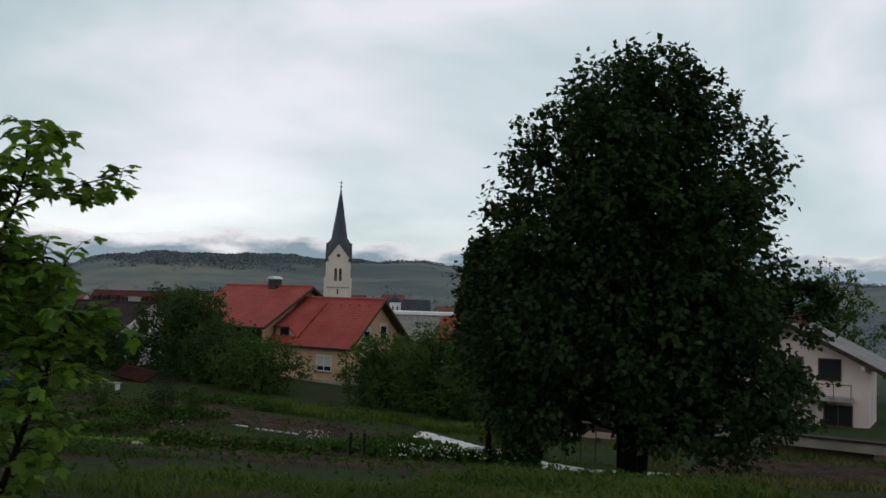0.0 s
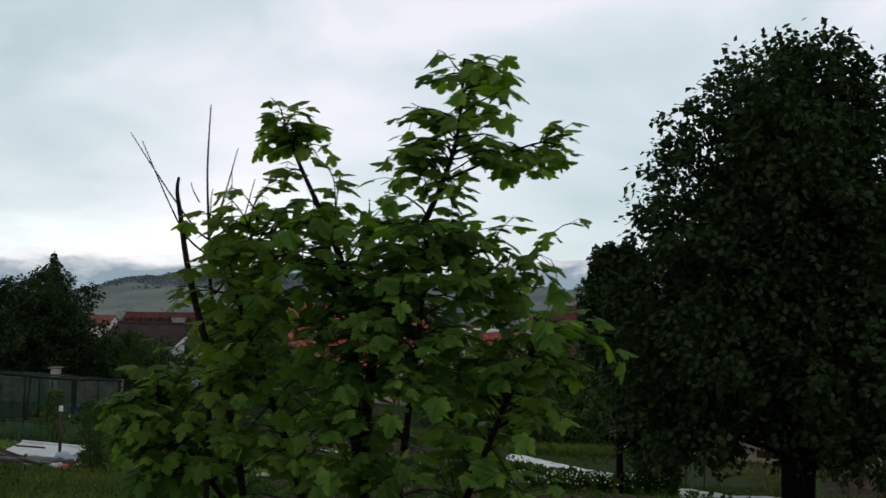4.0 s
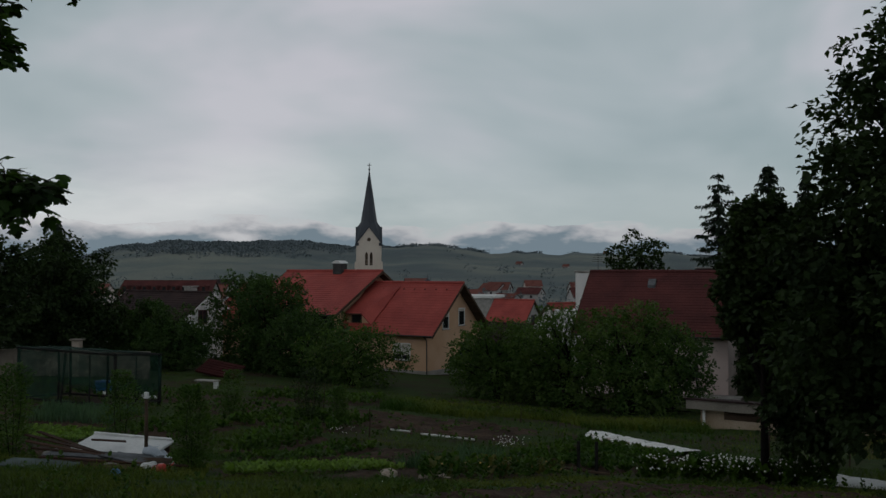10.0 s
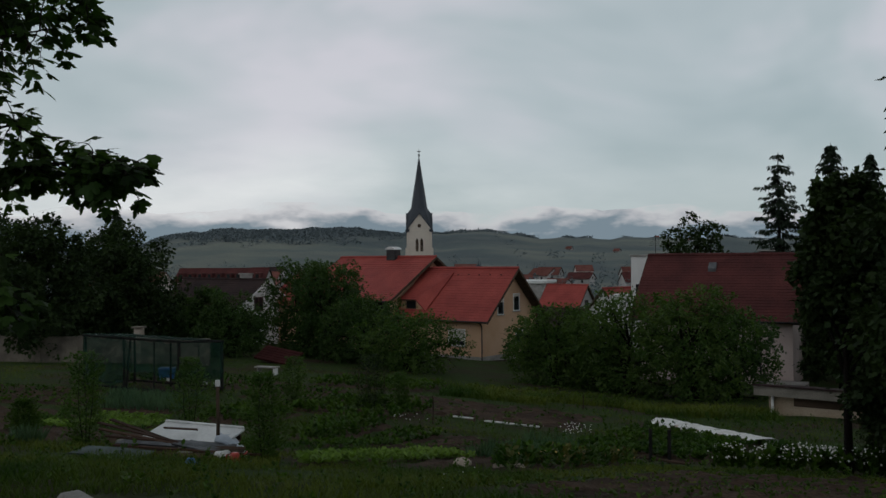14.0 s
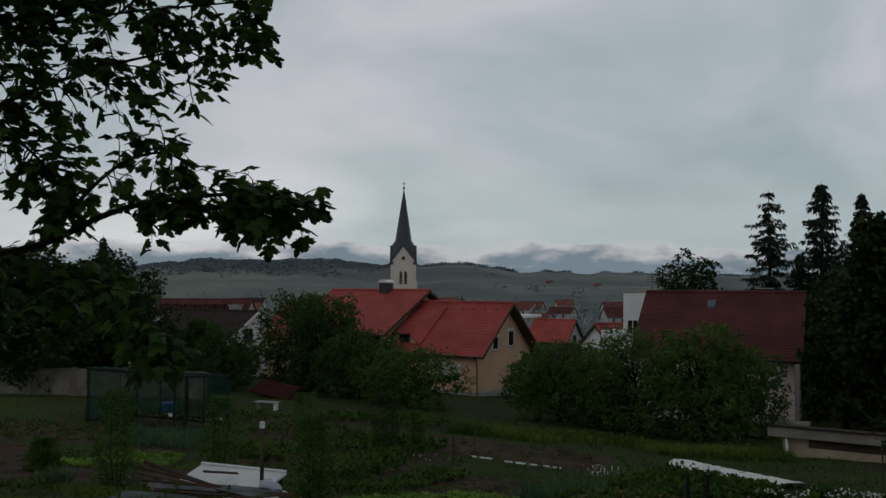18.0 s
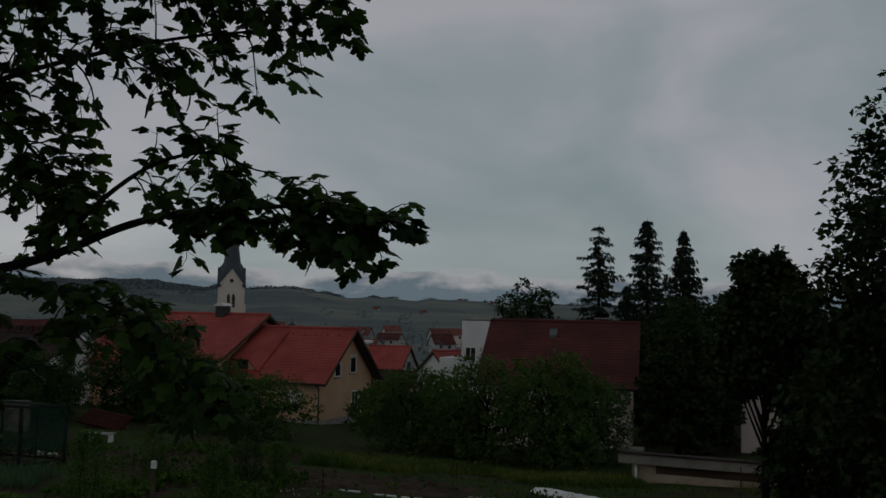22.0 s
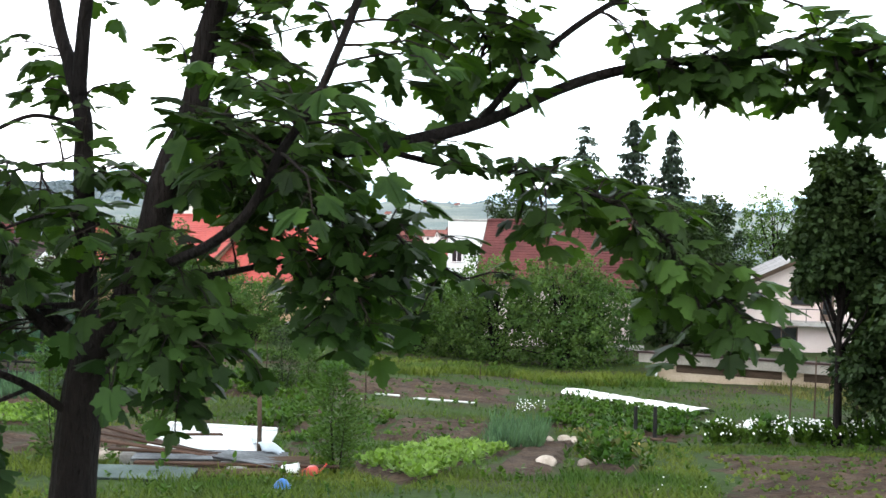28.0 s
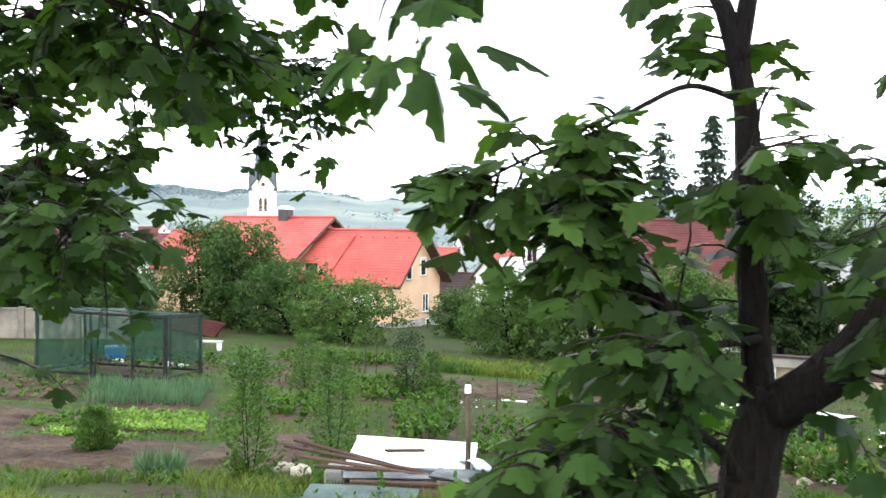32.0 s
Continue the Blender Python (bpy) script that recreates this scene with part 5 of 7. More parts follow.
for k in range(7):
    x = -7.4 + k * 1.1
    part("snow_guard", Geo().box((x, 3.5, 6.83), (x + 0.12, 3.62, 6.98), 0.02), M_ROOF_DARK, house)

# brown-roofed house
bx, by, bz = 5.48, 61.8, -7.9
brown = thing("brown_roofed_house", "pale house under a large plain brown tiled roof", "house", (bx, by, bz), -14.0)
gable_block(brown, -9.5, 0.0, 0.0, 9.6, 4.53, 8.15, M_PINK, M_ROOF_BROWN, 24, over=0.7, gable_over=0.5)
part("roof_vent", Geo().prism([(-5.6, 3.3, 6.98), (-5.6, 4.0, 7.5), (-5.6, 3.75, 7.66), (-5.6, 3.25, 7.25)], (0, 0, 0), (0.5, 0, 0)), M_METAL, brown, "pale metal roof vent")
part("drainpipe", Geo().tube([(-1.9, -0.65, 3.85), (-1.9, -0.1, 3.5), (-1.9, -0.1, -0.4)], [0.05] * 3, 8), M_DARKMETAL, brown, smooth=True)
part("terrace", Geo().box((-1.9, -1.6, 0.0), (0.9, -0.02, 0.35), 0.03), M_GREY, brown)
window(brown, (-2.6, -0.02, 1.3), "y-", 1.4, 1.3, M_BROWNFRAME, 0.4, 1)
window(brown, (-7.0, -0.02, 1.3), "y-", 1.4, 1.3, M_BROWNFRAME, 0.0, 1)
ch = part("chimney", Geo().box((-2.6, 5.6, 7.0), (-1.7, 6.3, 8.4), 0.03), M_ROOF_DARK, brown)
part("cap", Geo().box((-2.7, 5.5, 8.4), (-1.6, 6.4, 8.48), 0.02), M_GREY, ch)
aer = thing("roof_aerial", "thin television aerial mast above the roofs", "aerial", (-2.4, 75.5, -1.2))
part("mast", Geo().tube([(0, 0, -1), (0, 0, 3.1)], [0.03, 0.02], 5), M_DARKMETAL, aer)
for k in range(5):
    part("rod", Geo().tube([(-0.5 + 0.06 * k, 0, 2.3 + 0.16 * k), (0.5 - 0.06 * k, 0, 2.3 + 0.16 * k)], [0.015, 0.015], 4), M_DARKMETAL, aer)

# pale pink house with a balcony
pink = thing("pink_house", "pale pink two-storey house with grey roof and a small balcony", "house", (12.63, 62.0, -8.1), -20.0)


def pink_house():
    w, d, eave, ridge, o = 9.5, 10.0, 4.57, 6.95, 0.95
    walls = Geo().prism([(0, 0, -0.8), (w, 0, -0.8), (w, 0, eave), (w / 2, 0, ridge - 0.2), (0, 0, eave)], (0, 0, 0), (0, d, 0))
    part("wall", walls, M_PINK, pink)
    s = (ridge - eave) / (w / 2)
    grey = mat("grey_roof_tile", (0.17, 0.15, 0.145), (0.26, 0.24, 0.23), scale=0.6, fine=9, rough=0.7, bump=0.2)
    lft, rgt = Geo(), Geo()
    slope(lft, (-o, -1.0, eave - o * s), (-o, d + 0.6, eave - o * s), (w / 2, d + 0.6, ridge), (w / 2, -1.0, ridge), 18)
    slope(rgt, (w + o, d + 0.6, eave - o * s), (w + o, -1.0, eave - o * s), (w / 2, -1.0, ridge), (w / 2, d + 0.6, ridge), 18)
    rf = part("roof", lft, grey, pink)
    part("far_roof", rgt, grey, rf)
    for xa in (-o, w + o):
        part("verge_board", Geo().prism([(xa, -1.04, eave - o * s - 0.30), (w / 2, -1.04, ridge - 0.30), (w / 2, -1.04, ridge), (xa, -1.04, eave - o * s)], (0, 0, 0), (0, 0.05, 0)), M_TIMBER, rf)
    for x in (0.2, w - 0.42):
        part("purlin", Geo().box((x, -0.95, eave - 0.42), (x + 0.22, 0.0, eave - 0.2), 0.01), M_FRAME, rf)
    window(pink, (3.8, -0.02, 3.35), "y-", 1.25, 1.3, M_BROWNFRAME, 0.0, 0, False)
    window(pink, (7.2, -0.02, 3.35), "y-", 1.25, 1.3, M_BROWNFRAME, 0.0, 0, False)
    window(pink, (2.6, -0.02, 0.6), "y-", 1.8, 1.25, M_BROWNFRAME, 0.0, 1)
    window(pink, (7.7, -0.02, 0.5), "y-", 1.6, 1.25, M_BROWNFRAME, 0.0, 1)
    dr = part("door", Geo().box((4.85, -0.06, 2.4), (5.65, 0.02, 4.75), 0.01), M_BROWNFRAME, pink, "dark balcony door")
    part("pane", Geo().box((5.0, -0.075, 2.8), (5.5, -0.055, 4.6)), M_GLASS, dr)
    bal = part("balcony", Geo().box((3.0, -1.3, 2.1), (8.6, 0.0, 2.34), 0.02), M_GREY, pink)
    for x in (3.0, 3.9, 4.8, 5.7, 6.6, 7.5, 8.5):
        part("railing_post", Geo().box((x, -1.3, 2.34), (x + 0.05, -1.25, 3.2)), M_DARKMETAL, bal)
    part("railing", Geo().box((3.0, -1.3, 3.15), (8.55, -1.25, 3.2)), M_DARKMETAL, bal)
    part("side_door", Geo().box((-0.06, 1.2, 0.2), (0.02, 2.4, 2.3), 0.01), M_BROWNFRAME, pink)
    chm = part("chimney", Geo().box((4.5, 2.0, 6.0), (5.7, 2.9, 7.45), 0.03), mat("brick_chimney", (0.11, 0.05, 0.04), (0.17, 0.075, 0.06), scale=4, fine=20, rough=0.9), pink)
    part("cap", Geo().box((4.4, 1.9, 7.6), (5.8, 3.0, 7.7), 0.02).box((4.6, 2.1, 7.45), (4.7, 2.2, 7.6)).box((5.5, 2.7, 7.45), (5.6, 2.8, 7.6)), M_METAL, chm)


pink_house()

# low flat-roofed shed in front of the pink house
sx, sy = 0.75, 42.4
shed = thing("flat_roofed_shed", "low rendered shed with a pale concrete roof edge and dark openings", "shed", (sx, sy, -6.65), SHED_TURN)
part("wall", Geo().box((0.5, 0.35, -0.6), (16.0, 3.0, 0.99), 0.03), mat("stained_render", (0.33, 0.25, 0.17), (0.45, 0.36, 0.27), scale=0.8, fine=14, rough=0.95, bump=0.3), shed)
part("roof_slab", Geo().prism([(0.0, 0.0, 1.0), (0.0, 0.0, 1.38), (0.0, 5.2, 0.72), (0.0, 5.2, 0.4)], (0, 0, 0), (16.5, 0, 0)), mat("stained_concrete", (0.17, 0.155, 0.13), (0.27, 0.245, 0.21), scale=0.9, fine=18, rough=0.95, bump=0.3, spread=0.15), shed, "pale stained concrete roof edge")
part("roof_felt", Geo().prism([(-0.05, -0.06, 1.384), (-0.05, -0.06, 1.46), (-0.05, 5.25, 0.80), (-0.05, 5.25, 0.724)], (0, 0, 0), (16.6, 0, 0)), M_ROOF_DARK, shed)
for x0, x1 in ((1.5, 5.6), (6.4, 10.4), (11.2, 15.2)):
    part("opening", Geo().box((x0, 0.33, 0.62), (x1, 0.36, 0.98)), M_TIMBER, shed, "dark slatted opening")
part("post", Geo().tube([(0.7, 0.2, -0.6), (0.7, 0.2, 1.0)], [0.06, 0.06], 7), M_WHITE, shed, smooth=True)

# dark-roofed house with a white gable
dark = thing("dark_roofed_house", "white gabled house under a dark brown roof behind shrubs", "house", (-40.2, 78.6, -7.6), -28.0)
gable_block(dark, -13.0, 0.0, 0.0, 8.4, 2.7, 5.85, M_WHITE, M_ROOF_DARK, 18, over=0.6, gable_over=0.45, verge=M_FRAME)
window(dark, (0.02, 3.4, 3.0), "x", 0.9, 1.2, M_BROWNFRAME, 0.0, 1)
window(dark, (0.02, 2.4, 0.6), "x", 1.0, 1.2, M_BROWNFRAME, 0.0, 1)
ch = part("chimney", Geo().box((-4.2, 4.4, 5.2), (-3.2, 5.2, 6.35), 0.03), M_GREY, dark)
part("cap", Geo().box((-4.3, 4.3, 6.35), (-3.1, 5.3, 6.45), 0.02), M_GREY, ch)

# low lean-to with a dark red roof, and a white box on the lawn before it
lean = thing("lean_to_shed", "low timber lean-to with a dull red roof", "shed", (-25.0, 53.6, gz(-25.0, 53.6) - 0.35), -12.0)
part("wall", Geo().box((-1.2, 0.1, -0.4), (0.9, 0.9, 0.42), 0.02), M_TIMBER, lean)
lr = Geo()
slope(lr, (-1.4, -0.3, 0.72), (1.2, -0.3, 0.36), (1.2, 1.1, 0.95), (-1.4, 1.1, 1.32), 6)
part("roof", lr, mat("dull_red_sheet", (0.035, 0.009, 0.008), (0.055, 0.014, 0.013), scale=1, fine=10, rough=1.0), lean)
tb = thing("garden_table", "pale grey slab table standing on the far lawn", "table", (-22.1, 45.6, gz(-22.1, 45.6)), -8.0)
part("tabletop", Geo().box((-0.6, -0.25, 0.36), (0.6, 0.25, 0.42), 0.02), M_GREY, tb)
part("leg", Geo().box((0.42, -0.15, 0.0), (0.55, 0.15, 0.36), 0.02), M_WHITE, tb)
part("leg", Geo().box((-0.5, -0.15, 0.0), (-0.42, 0.15, 0.36), 0.02), M_GREY, tb)

# rendered garden wall in bays with pillars
for k in range(7):
    x0, x1 = -44.0 + k * 2.5, -44.0 + (k + 1) * 2.5
    y0, y1 = 46.6 + k * 0.22, 46.6 + (k + 1) * 0.22
    g0 = gz((x0 + x1) / 2, (y0 + y1) / 2)
    w = thing("garden_wall", "pale rendered garden wall panel with stained face", "wall", (x0, y0, g0), math.degrees(math.atan2(y1 - y0, x1 - x0)), group="bays of the garden wall")
    part("panel", Geo().box((0.28, -0.08, -0.4), (2.5, 0.08, 1.35), 0.02), M_OLDWALL, w)
    part("pillar", Geo().box((0.0, -0.15, -0.4), (0.28, 0.15, 1.5), 0.02), M_OLDWALL, w)
    part("coping", Geo().box((0.28, -0.13, 1.35), (2.5, 0.13, 1.43), 0.015), M_OLDWALL, w)
tower_post = thing("stone_pillar", "stubby stone pillar rising above the garden wall", "pillar", (-30.6, 47.9, gz(-30.6, 47.9)), 8)
part("shaft", Geo().box((-0.22, -0.22, -0.3), (0.22, 0.22, 1.95), 0.03), M_STONE, tower_post)
part("cap", Geo().box((-0.32, -0.32, 1.95), (0.32, 0.32, 2.04), 0.03), M_OLDWALL, tower_post)

# ---------------------------------------------------------------- church
cx, cy = -60.6, 235.0
church = thing("church", "cream church tower with gabled belfry and tall slate spire", "church", (cx, cy, -18.0), 14.0)


def church_tower():
    h = 3.35
    eave = 26.2
    part("tower", Geo().box((-h, -h, 0), (h, h, eave), 0.05), M_CREAM, church)
    part("string_course", Geo().box((-h - 0.15, -h - 0.15, 18.6), (h + 0.15, h + 0.15, 19.0), 0.05), M_STONE, church)
    for s in (-1, 1):
        for q in (-1, 1):
            part("buttress", Geo().box((s * h - 0.35, q * h - 0.35, 0), (s * h + 0.35, q * h + 0.35, 21.5), 0.08), M_CREAM, church)
    apex = 30.6
    for k in range(4):
        m = pose(0, 0, 0, 0, 0, 90 * k)
        g = Geo()
        g.prism([m @ Vector(p) for p in ((-h, -h, eave), (h, -h, eave), (0, -h, apex))], (0, 0, 0), m @ Vector((0, 0.6, 0)))
        gab = part("gable", g, M_CREAM, church)
        rim = Geo()
        for s in (-1, 1):
            rim.prism([m @ Vector(p) for p in ((s * (h + 0.35), -h - 0.2, eave - 0.45), (0, -h - 0.2, apex), (0, -h - 0.2, apex + 0.35), (s * (h + 0.35), -h - 0.2, eave - 0.05))], (0, 0, 0), m @ Vector((0, 0.9, 0)))
        part("gable_roof", rim, M_SLATE, gab)
        for x in (-0.62, 0.62):
            wv = [m @ Vector((x + p, -h - 0.04, z)) for p, z in ((-0.38, 20.6), (0.38, 20.6), (0.38, 23.4), (0.2, 23.9), (0, 24.1), (-0.2, 23.9), (-0.38, 23.4))]
            wnd = part("belfry_window", Geo().prism(wv, (0, 0, 0), m @ Vector((0, 0.1, 0))), M_TIMBER, church)
            part("louvres", Geo().box((x - 0.38, -h - 0.12, 21.0), (x + 0.38, -h - 0.05, 21.08), 0, m).box((x - 0.38, -h - 0.12, 22.0), (x + 0.38, -h - 0.05, 22.08), 0, m), M_STONE, wnd)
        ring = [m @ Vector((0.5 * math.cos(i * math.pi / 8), -h - 0.05, 27.4 + 0.5 * math.sin(i * math.pi / 8))) for i in range(16)]
        part("clock", Geo().prism(ring, (0, 0, 0), m @ Vector((0, 0.1, 0))), M_TIMBER, gab, "dark round clock face")
        part("slit_window", Geo().box((-0.22, -h - 0.04, 17.0), (0.22, -h + 0.05, 18.4), 0, m), M_TIMBER, church)
    # slate roofs that fill the corners between the gables
    sp = Geo()
    tip = 45.6
    base_pts = [(-h, -h, eave), (0, -h, apex), (h, -h, eave), (h, 0, apex), (h, h, eave), (0, h, apex), (-h, h, eave), (-h, 0, apex)]
    mid = []
    for i in range(8):
        a = math.radians(-135 + 45 * i)
        r = 2.2 if i % 2 else 2.05
        mid.append((r * math.cos(a), r * math.sin(a), 32.2))
    top = [(0.16 * math.cos(math.radians(-135 + 45 * i)), 0.16 * math.sin(math.radians(-135 + 45 * i)), tip) for i in range(8)]
    sp.add(base_pts + mid + top, [(i, (i + 1) % 8, 8 + (i + 1) % 8, 8 + i) for i in range(8)] + [(8 + i, 8 + (i + 1) % 8, 16 + (i + 1) % 8, 16 + i) for i in range(8)] + [tuple(range(16, 24))])
    spire = part("spire", sp, M_SLATE, church)
    part("finial", Geo().tube([(0, 0, tip), (0, 0, tip + 0.5), (0, 0, tip + 0.9), (0, 0, tip + 1.2), (0, 0, tip + 2.7)], [0.14, 0.12, 0.3, 0.1, 0.05], 8).box((-0.5, -0.05, tip + 1.9), (0.5, 0.05, tip + 2.05)), M_DARKMETAL, spire, smooth=False)
    # nave behind and beside the tower
    nv = Geo()
    nv.prism([(4, -4.2, 0), (4, 4.2, 0), (4, 4.2, 8.6), (4, 0, 15.6), (4, -4.2, 8.6)], (0, 0, 0), (21, 0, 0))
    part("nave", nv, M_CREAM, church)
    nr = Geo()
    slope(nr, (3.6, -5.0, 7.6), (25.5, -5.0, 7.6), (25.5, 0, 16.0), (3.6, 0, 16.0), 16)
    slope(nr, (25.5, 5.0, 7.6), (3.6, 5.0, 7.6), (3.6, 0, 16.0), (25.5, 0, 16.0), 16)
    part("nave_roof", nr, M_SLATE, church)
    turret = part("turret", Geo().box((14.0, -7.2, 0), (17.0, -4.3, 15.2), 0.1), M_WHITE, church, "white side turret with a dark cupola")
    cup = Geo().tube([(15.5, -5.75, 15.2), (15.5, -5.75, 15.5), (15.5, -5.75, 16.2), (15.5, -5.75, 16.8), (15.5, -5.75, 17.1), (15.5, -5.75, 18.4)], [1.75, 1.8, 1.5, 0.7, 0.12, 0.04], 12)
    part("cupola", cup, M_SLATE, turret, smooth=True)
    for x in (14.9, 16.1):
        part("turret_window", Geo().box((x - 0.2, -7.26, 12.6), (x + 0.2, -7.1, 14.2), 0), M_TIMBER, turret)
    for k in range(4):
        part("nave_window", Geo().box((6.5 + 4.6 * k, -4.26, 3.0), (7.7 + 4.6 * k, -4.1, 6.6), 0), M_GLASS, church)


church_tower()

# ---------------------------------------------------------------- town
def town_house(x, y, w, d, h, rise, turn, roof_material, wall_material, label, base=None, windows=2):
    top = thing("town_house", label, "house", (x, y, (gz(x, y) if base is None else base) - 0.3), turn, group="houses of the town")
    gable_block(top, -w, 0, 0, d, h, h + rise, wall_material, roof_material, 10, over=0.4, gable_over=0.35, z0=-1.0)
    for k in range(windows):
        window(top, (-w * (k + 0.7) / (windows + 0.4), -0.02, h - 2.0), "y-", 1.0, 1.2, M_BROWNFRAME, 0, 0, False)
    window(top, (0.02, d * 0.5, h - 0.4), "x", 1.0, 1.2, M_BROWNFRAME, 0, 0, False)
    return top


town_house(-12.0, 130.0, 6.0, 6.0, 5.2, 3.0, -22, M_ROOF_RED, M_WALL_TOWN, "red-roofed town house in the valley", -11.5)
town_house(-1.2, 104.3, 6.4, 5.4, 4.4, 2.7, 53, M_ROOF_RED, M_WHITE, "white-gabled town house with a red roof", -9.9)
town_house(-10.5, 100.0, 6.0, 6.0, 3.4, 2.4, -30, M_ROOF_DARK, M_PINK, "low dark-roofed outbuilding behind the shrubs", -11.0)
block = thing("white_block", "tall plain white building with flat roof", "building", (-4.4, 96.0, -10.0), -20)
part("wall", Geo().box((0, 0, -1), (6.5, 6.0, 10.3), 0.05), M_WHITE, block)
part("parapet", Geo().box((-0.1, -0.1, 10.304), (6.6, 6.1, 10.5), 0.03), M_GREY, block)
window(block, (1.0, -0.02, 6.2), "y-", 1.0, 1.3, M_FRAME, 0, 1)
part("annex", Geo().box((-2.6, 0.6, -1), (-0.01, 5.0, 6.4), 0.05), M_WHITE, block)
longb = thing("long_building", "long town building with a row of dark roof windows", "building", (-108.0, 190.0, -13.5), 8)
gable_block(longb, 0, 21.0, 0, 10, 8.6, 12.0, M_WALL_TOWN, M_ROOF_BROWN, 10, over=0.4, gable_over=0.3)
for k in range(9):
    dk = part("dormer", Geo().box((1.0 + 2.25 * k, 0.4, 9.0), (2.2 + 2.25 * k, 3.0, 11.0), 0.03), M_ROOF_BROWN, longb)
    part("dormer_window", Geo().box((1.25 + 2.25 * k, 0.37, 9.4), (1.95 + 2.25 * k, 0.41, 10.7)), M_GLASS, dk)
rng_t = np.random.default_rng(5)
ROOFS = (M_ROOF_TOWN, M_ROOF_TOWN, M_ROOF_BROWN, M_ROOF_DARK, M_ROOF_TOWN)
for k in range(52):
    az = radians(rng_t.uniform(-6, 36))
    r = rng_t.uniform(290, 500)
    x, y = -4 - r * math.sin(az), 4 + r * math.cos(az)
    if abs(x - cx - 8) < 24 and abs(y - cy) < 40:
        continue
    town_house(x, y, rng_t.uniform(7, 13), rng_t.uniform(7, 10), rng_t.uniform(3.5, 7), rng_t.uniform(2.6, 4), rng_t.uniform(-60, 40),
               ROOFS[int(rng_t.integers(0, 5))], (M_WALL_TOWN, M_WALL_TOWN, M_PINK)[int(rng_t.integers(0, 3))], "small town house in the valley", terrain(x, y), 2)
hall = thing("flat_hall", "long flat white-roofed hall in the valley", "building", (-38.0, 185.0, terrain(-38, 185) + 1.5), -8)
part("wall", Geo().box((0, 0, -1), (16, 10, 5.5), 0.05), M_GREY, hall)
part("roof", Geo().box((-0.4, -0.4, 5.504), (16.4, 10.4, 6.1), 0.05), M_WHITE, hall)

# woods and hedges on the far slopes, and trees between the roofs
rng_w = np.random.default_rng(8)
fp, fd, fs = [], [], []


def far_clump(x, y, size, height, count):
    z = terrain(x, y)
    p, d = shell_points(rng_w, (x, y, z + height * 0.5), (size, size, height * 0.6), count, 0.3)
    fp.append(p)
    fd.append(d)
    fs.append(np.full(count, max(0.8, size * 0.24)))


for k in range(420):
    az = radians(rng_w.uniform(-24, 50))
    r = rng_w.uniform(240, 620)
    x, y = -4 - r * math.sin(az), 4 + r * math.cos(az)
    if abs(x - cx) < 9 and y < cy + 10:
        continue
    far_clump(x, y, rng_w.uniform(1.8, 4.0), rng_w.uniform(4, 7.5), 44)


def wooded(az):
    """How far down from its crest a hill is covered with woods, in metres."""
    return float(np.interp(az, (-40, -12, -6, 0, 4, 7.5, 9, 13, 15, 22, 27, 29, 60), (50, 40, 20, 4, 6, 25, 60, 60, 110, 300, 320, 120, 70)))


for k in range(3400):
    az = rng_w.uniform(-40, 60) if k % 5 < 3 else rng_w.uniform(13, 30)
    r = 1425 - abs(rng_w.normal(0, 1)) * wooded(az)
    if r < 900 or (wooded(az) < 20 and noise.noise((az * 1.1, 3.1, 0)) < 0.1):
        continue
    x, y = -4 - r * math.sin(radians(az)), 4 + r * math.cos(radians(az))
    far_clump(x, y, rng_w.uniform(6, 11), rng_w.uniform(1.8, 3.8), 34)
for k in range(300):
    az, r = rng_w.uniform(-30, 50), rng_w.uniform(620, 1150)
    if noise.noise((az * 0.3, r * 0.006, 9)) < 0.28:
        continue
    x, y = -4 - r * math.sin(radians(az)), 4 + r * math.cos(radians(az))
    far_clump(x, y, rng_w.uniform(4, 7), rng_w.uniform(4, 7), 40)
fp, fd, fs = np.concatenate(fp), np.concatenate(fd), np.concatenate(fs)
# leaf colour paled to blue-grey in place of real distance haze
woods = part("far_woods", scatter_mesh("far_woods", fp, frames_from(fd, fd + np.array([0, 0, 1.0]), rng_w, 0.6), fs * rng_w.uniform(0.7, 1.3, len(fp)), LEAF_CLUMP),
             leaf_mat("hazed_wood_leaf", (0.115, 0.142, 0.158), (0.140, 0.168, 0.180), through_light=0.02, spread=0.08))
tagged(woods, "haze-paled woods and hedges on the far hills and between roofs", "woods", kind="stuff")
for k, (az, r) in enumerate(((4.0, 900), (1.0, 860), (-1.5, 1390), (-3.5, 1100))):
    x, y = -4 - r * math.sin(radians(az)), 4 + r * math.cos(radians(az))
    town_house(x, y, 6, 5, 2.6, 2.0, rng_t.uniform(-40, 40), M_ROOF_TOWN, M_WALL_TOWN, "lone farmhouse on the far hillside", terrain(x, y), 2)

# ---------------------------------------------------------------- kitchen garden
rng_g = np.random.default_rng(21)


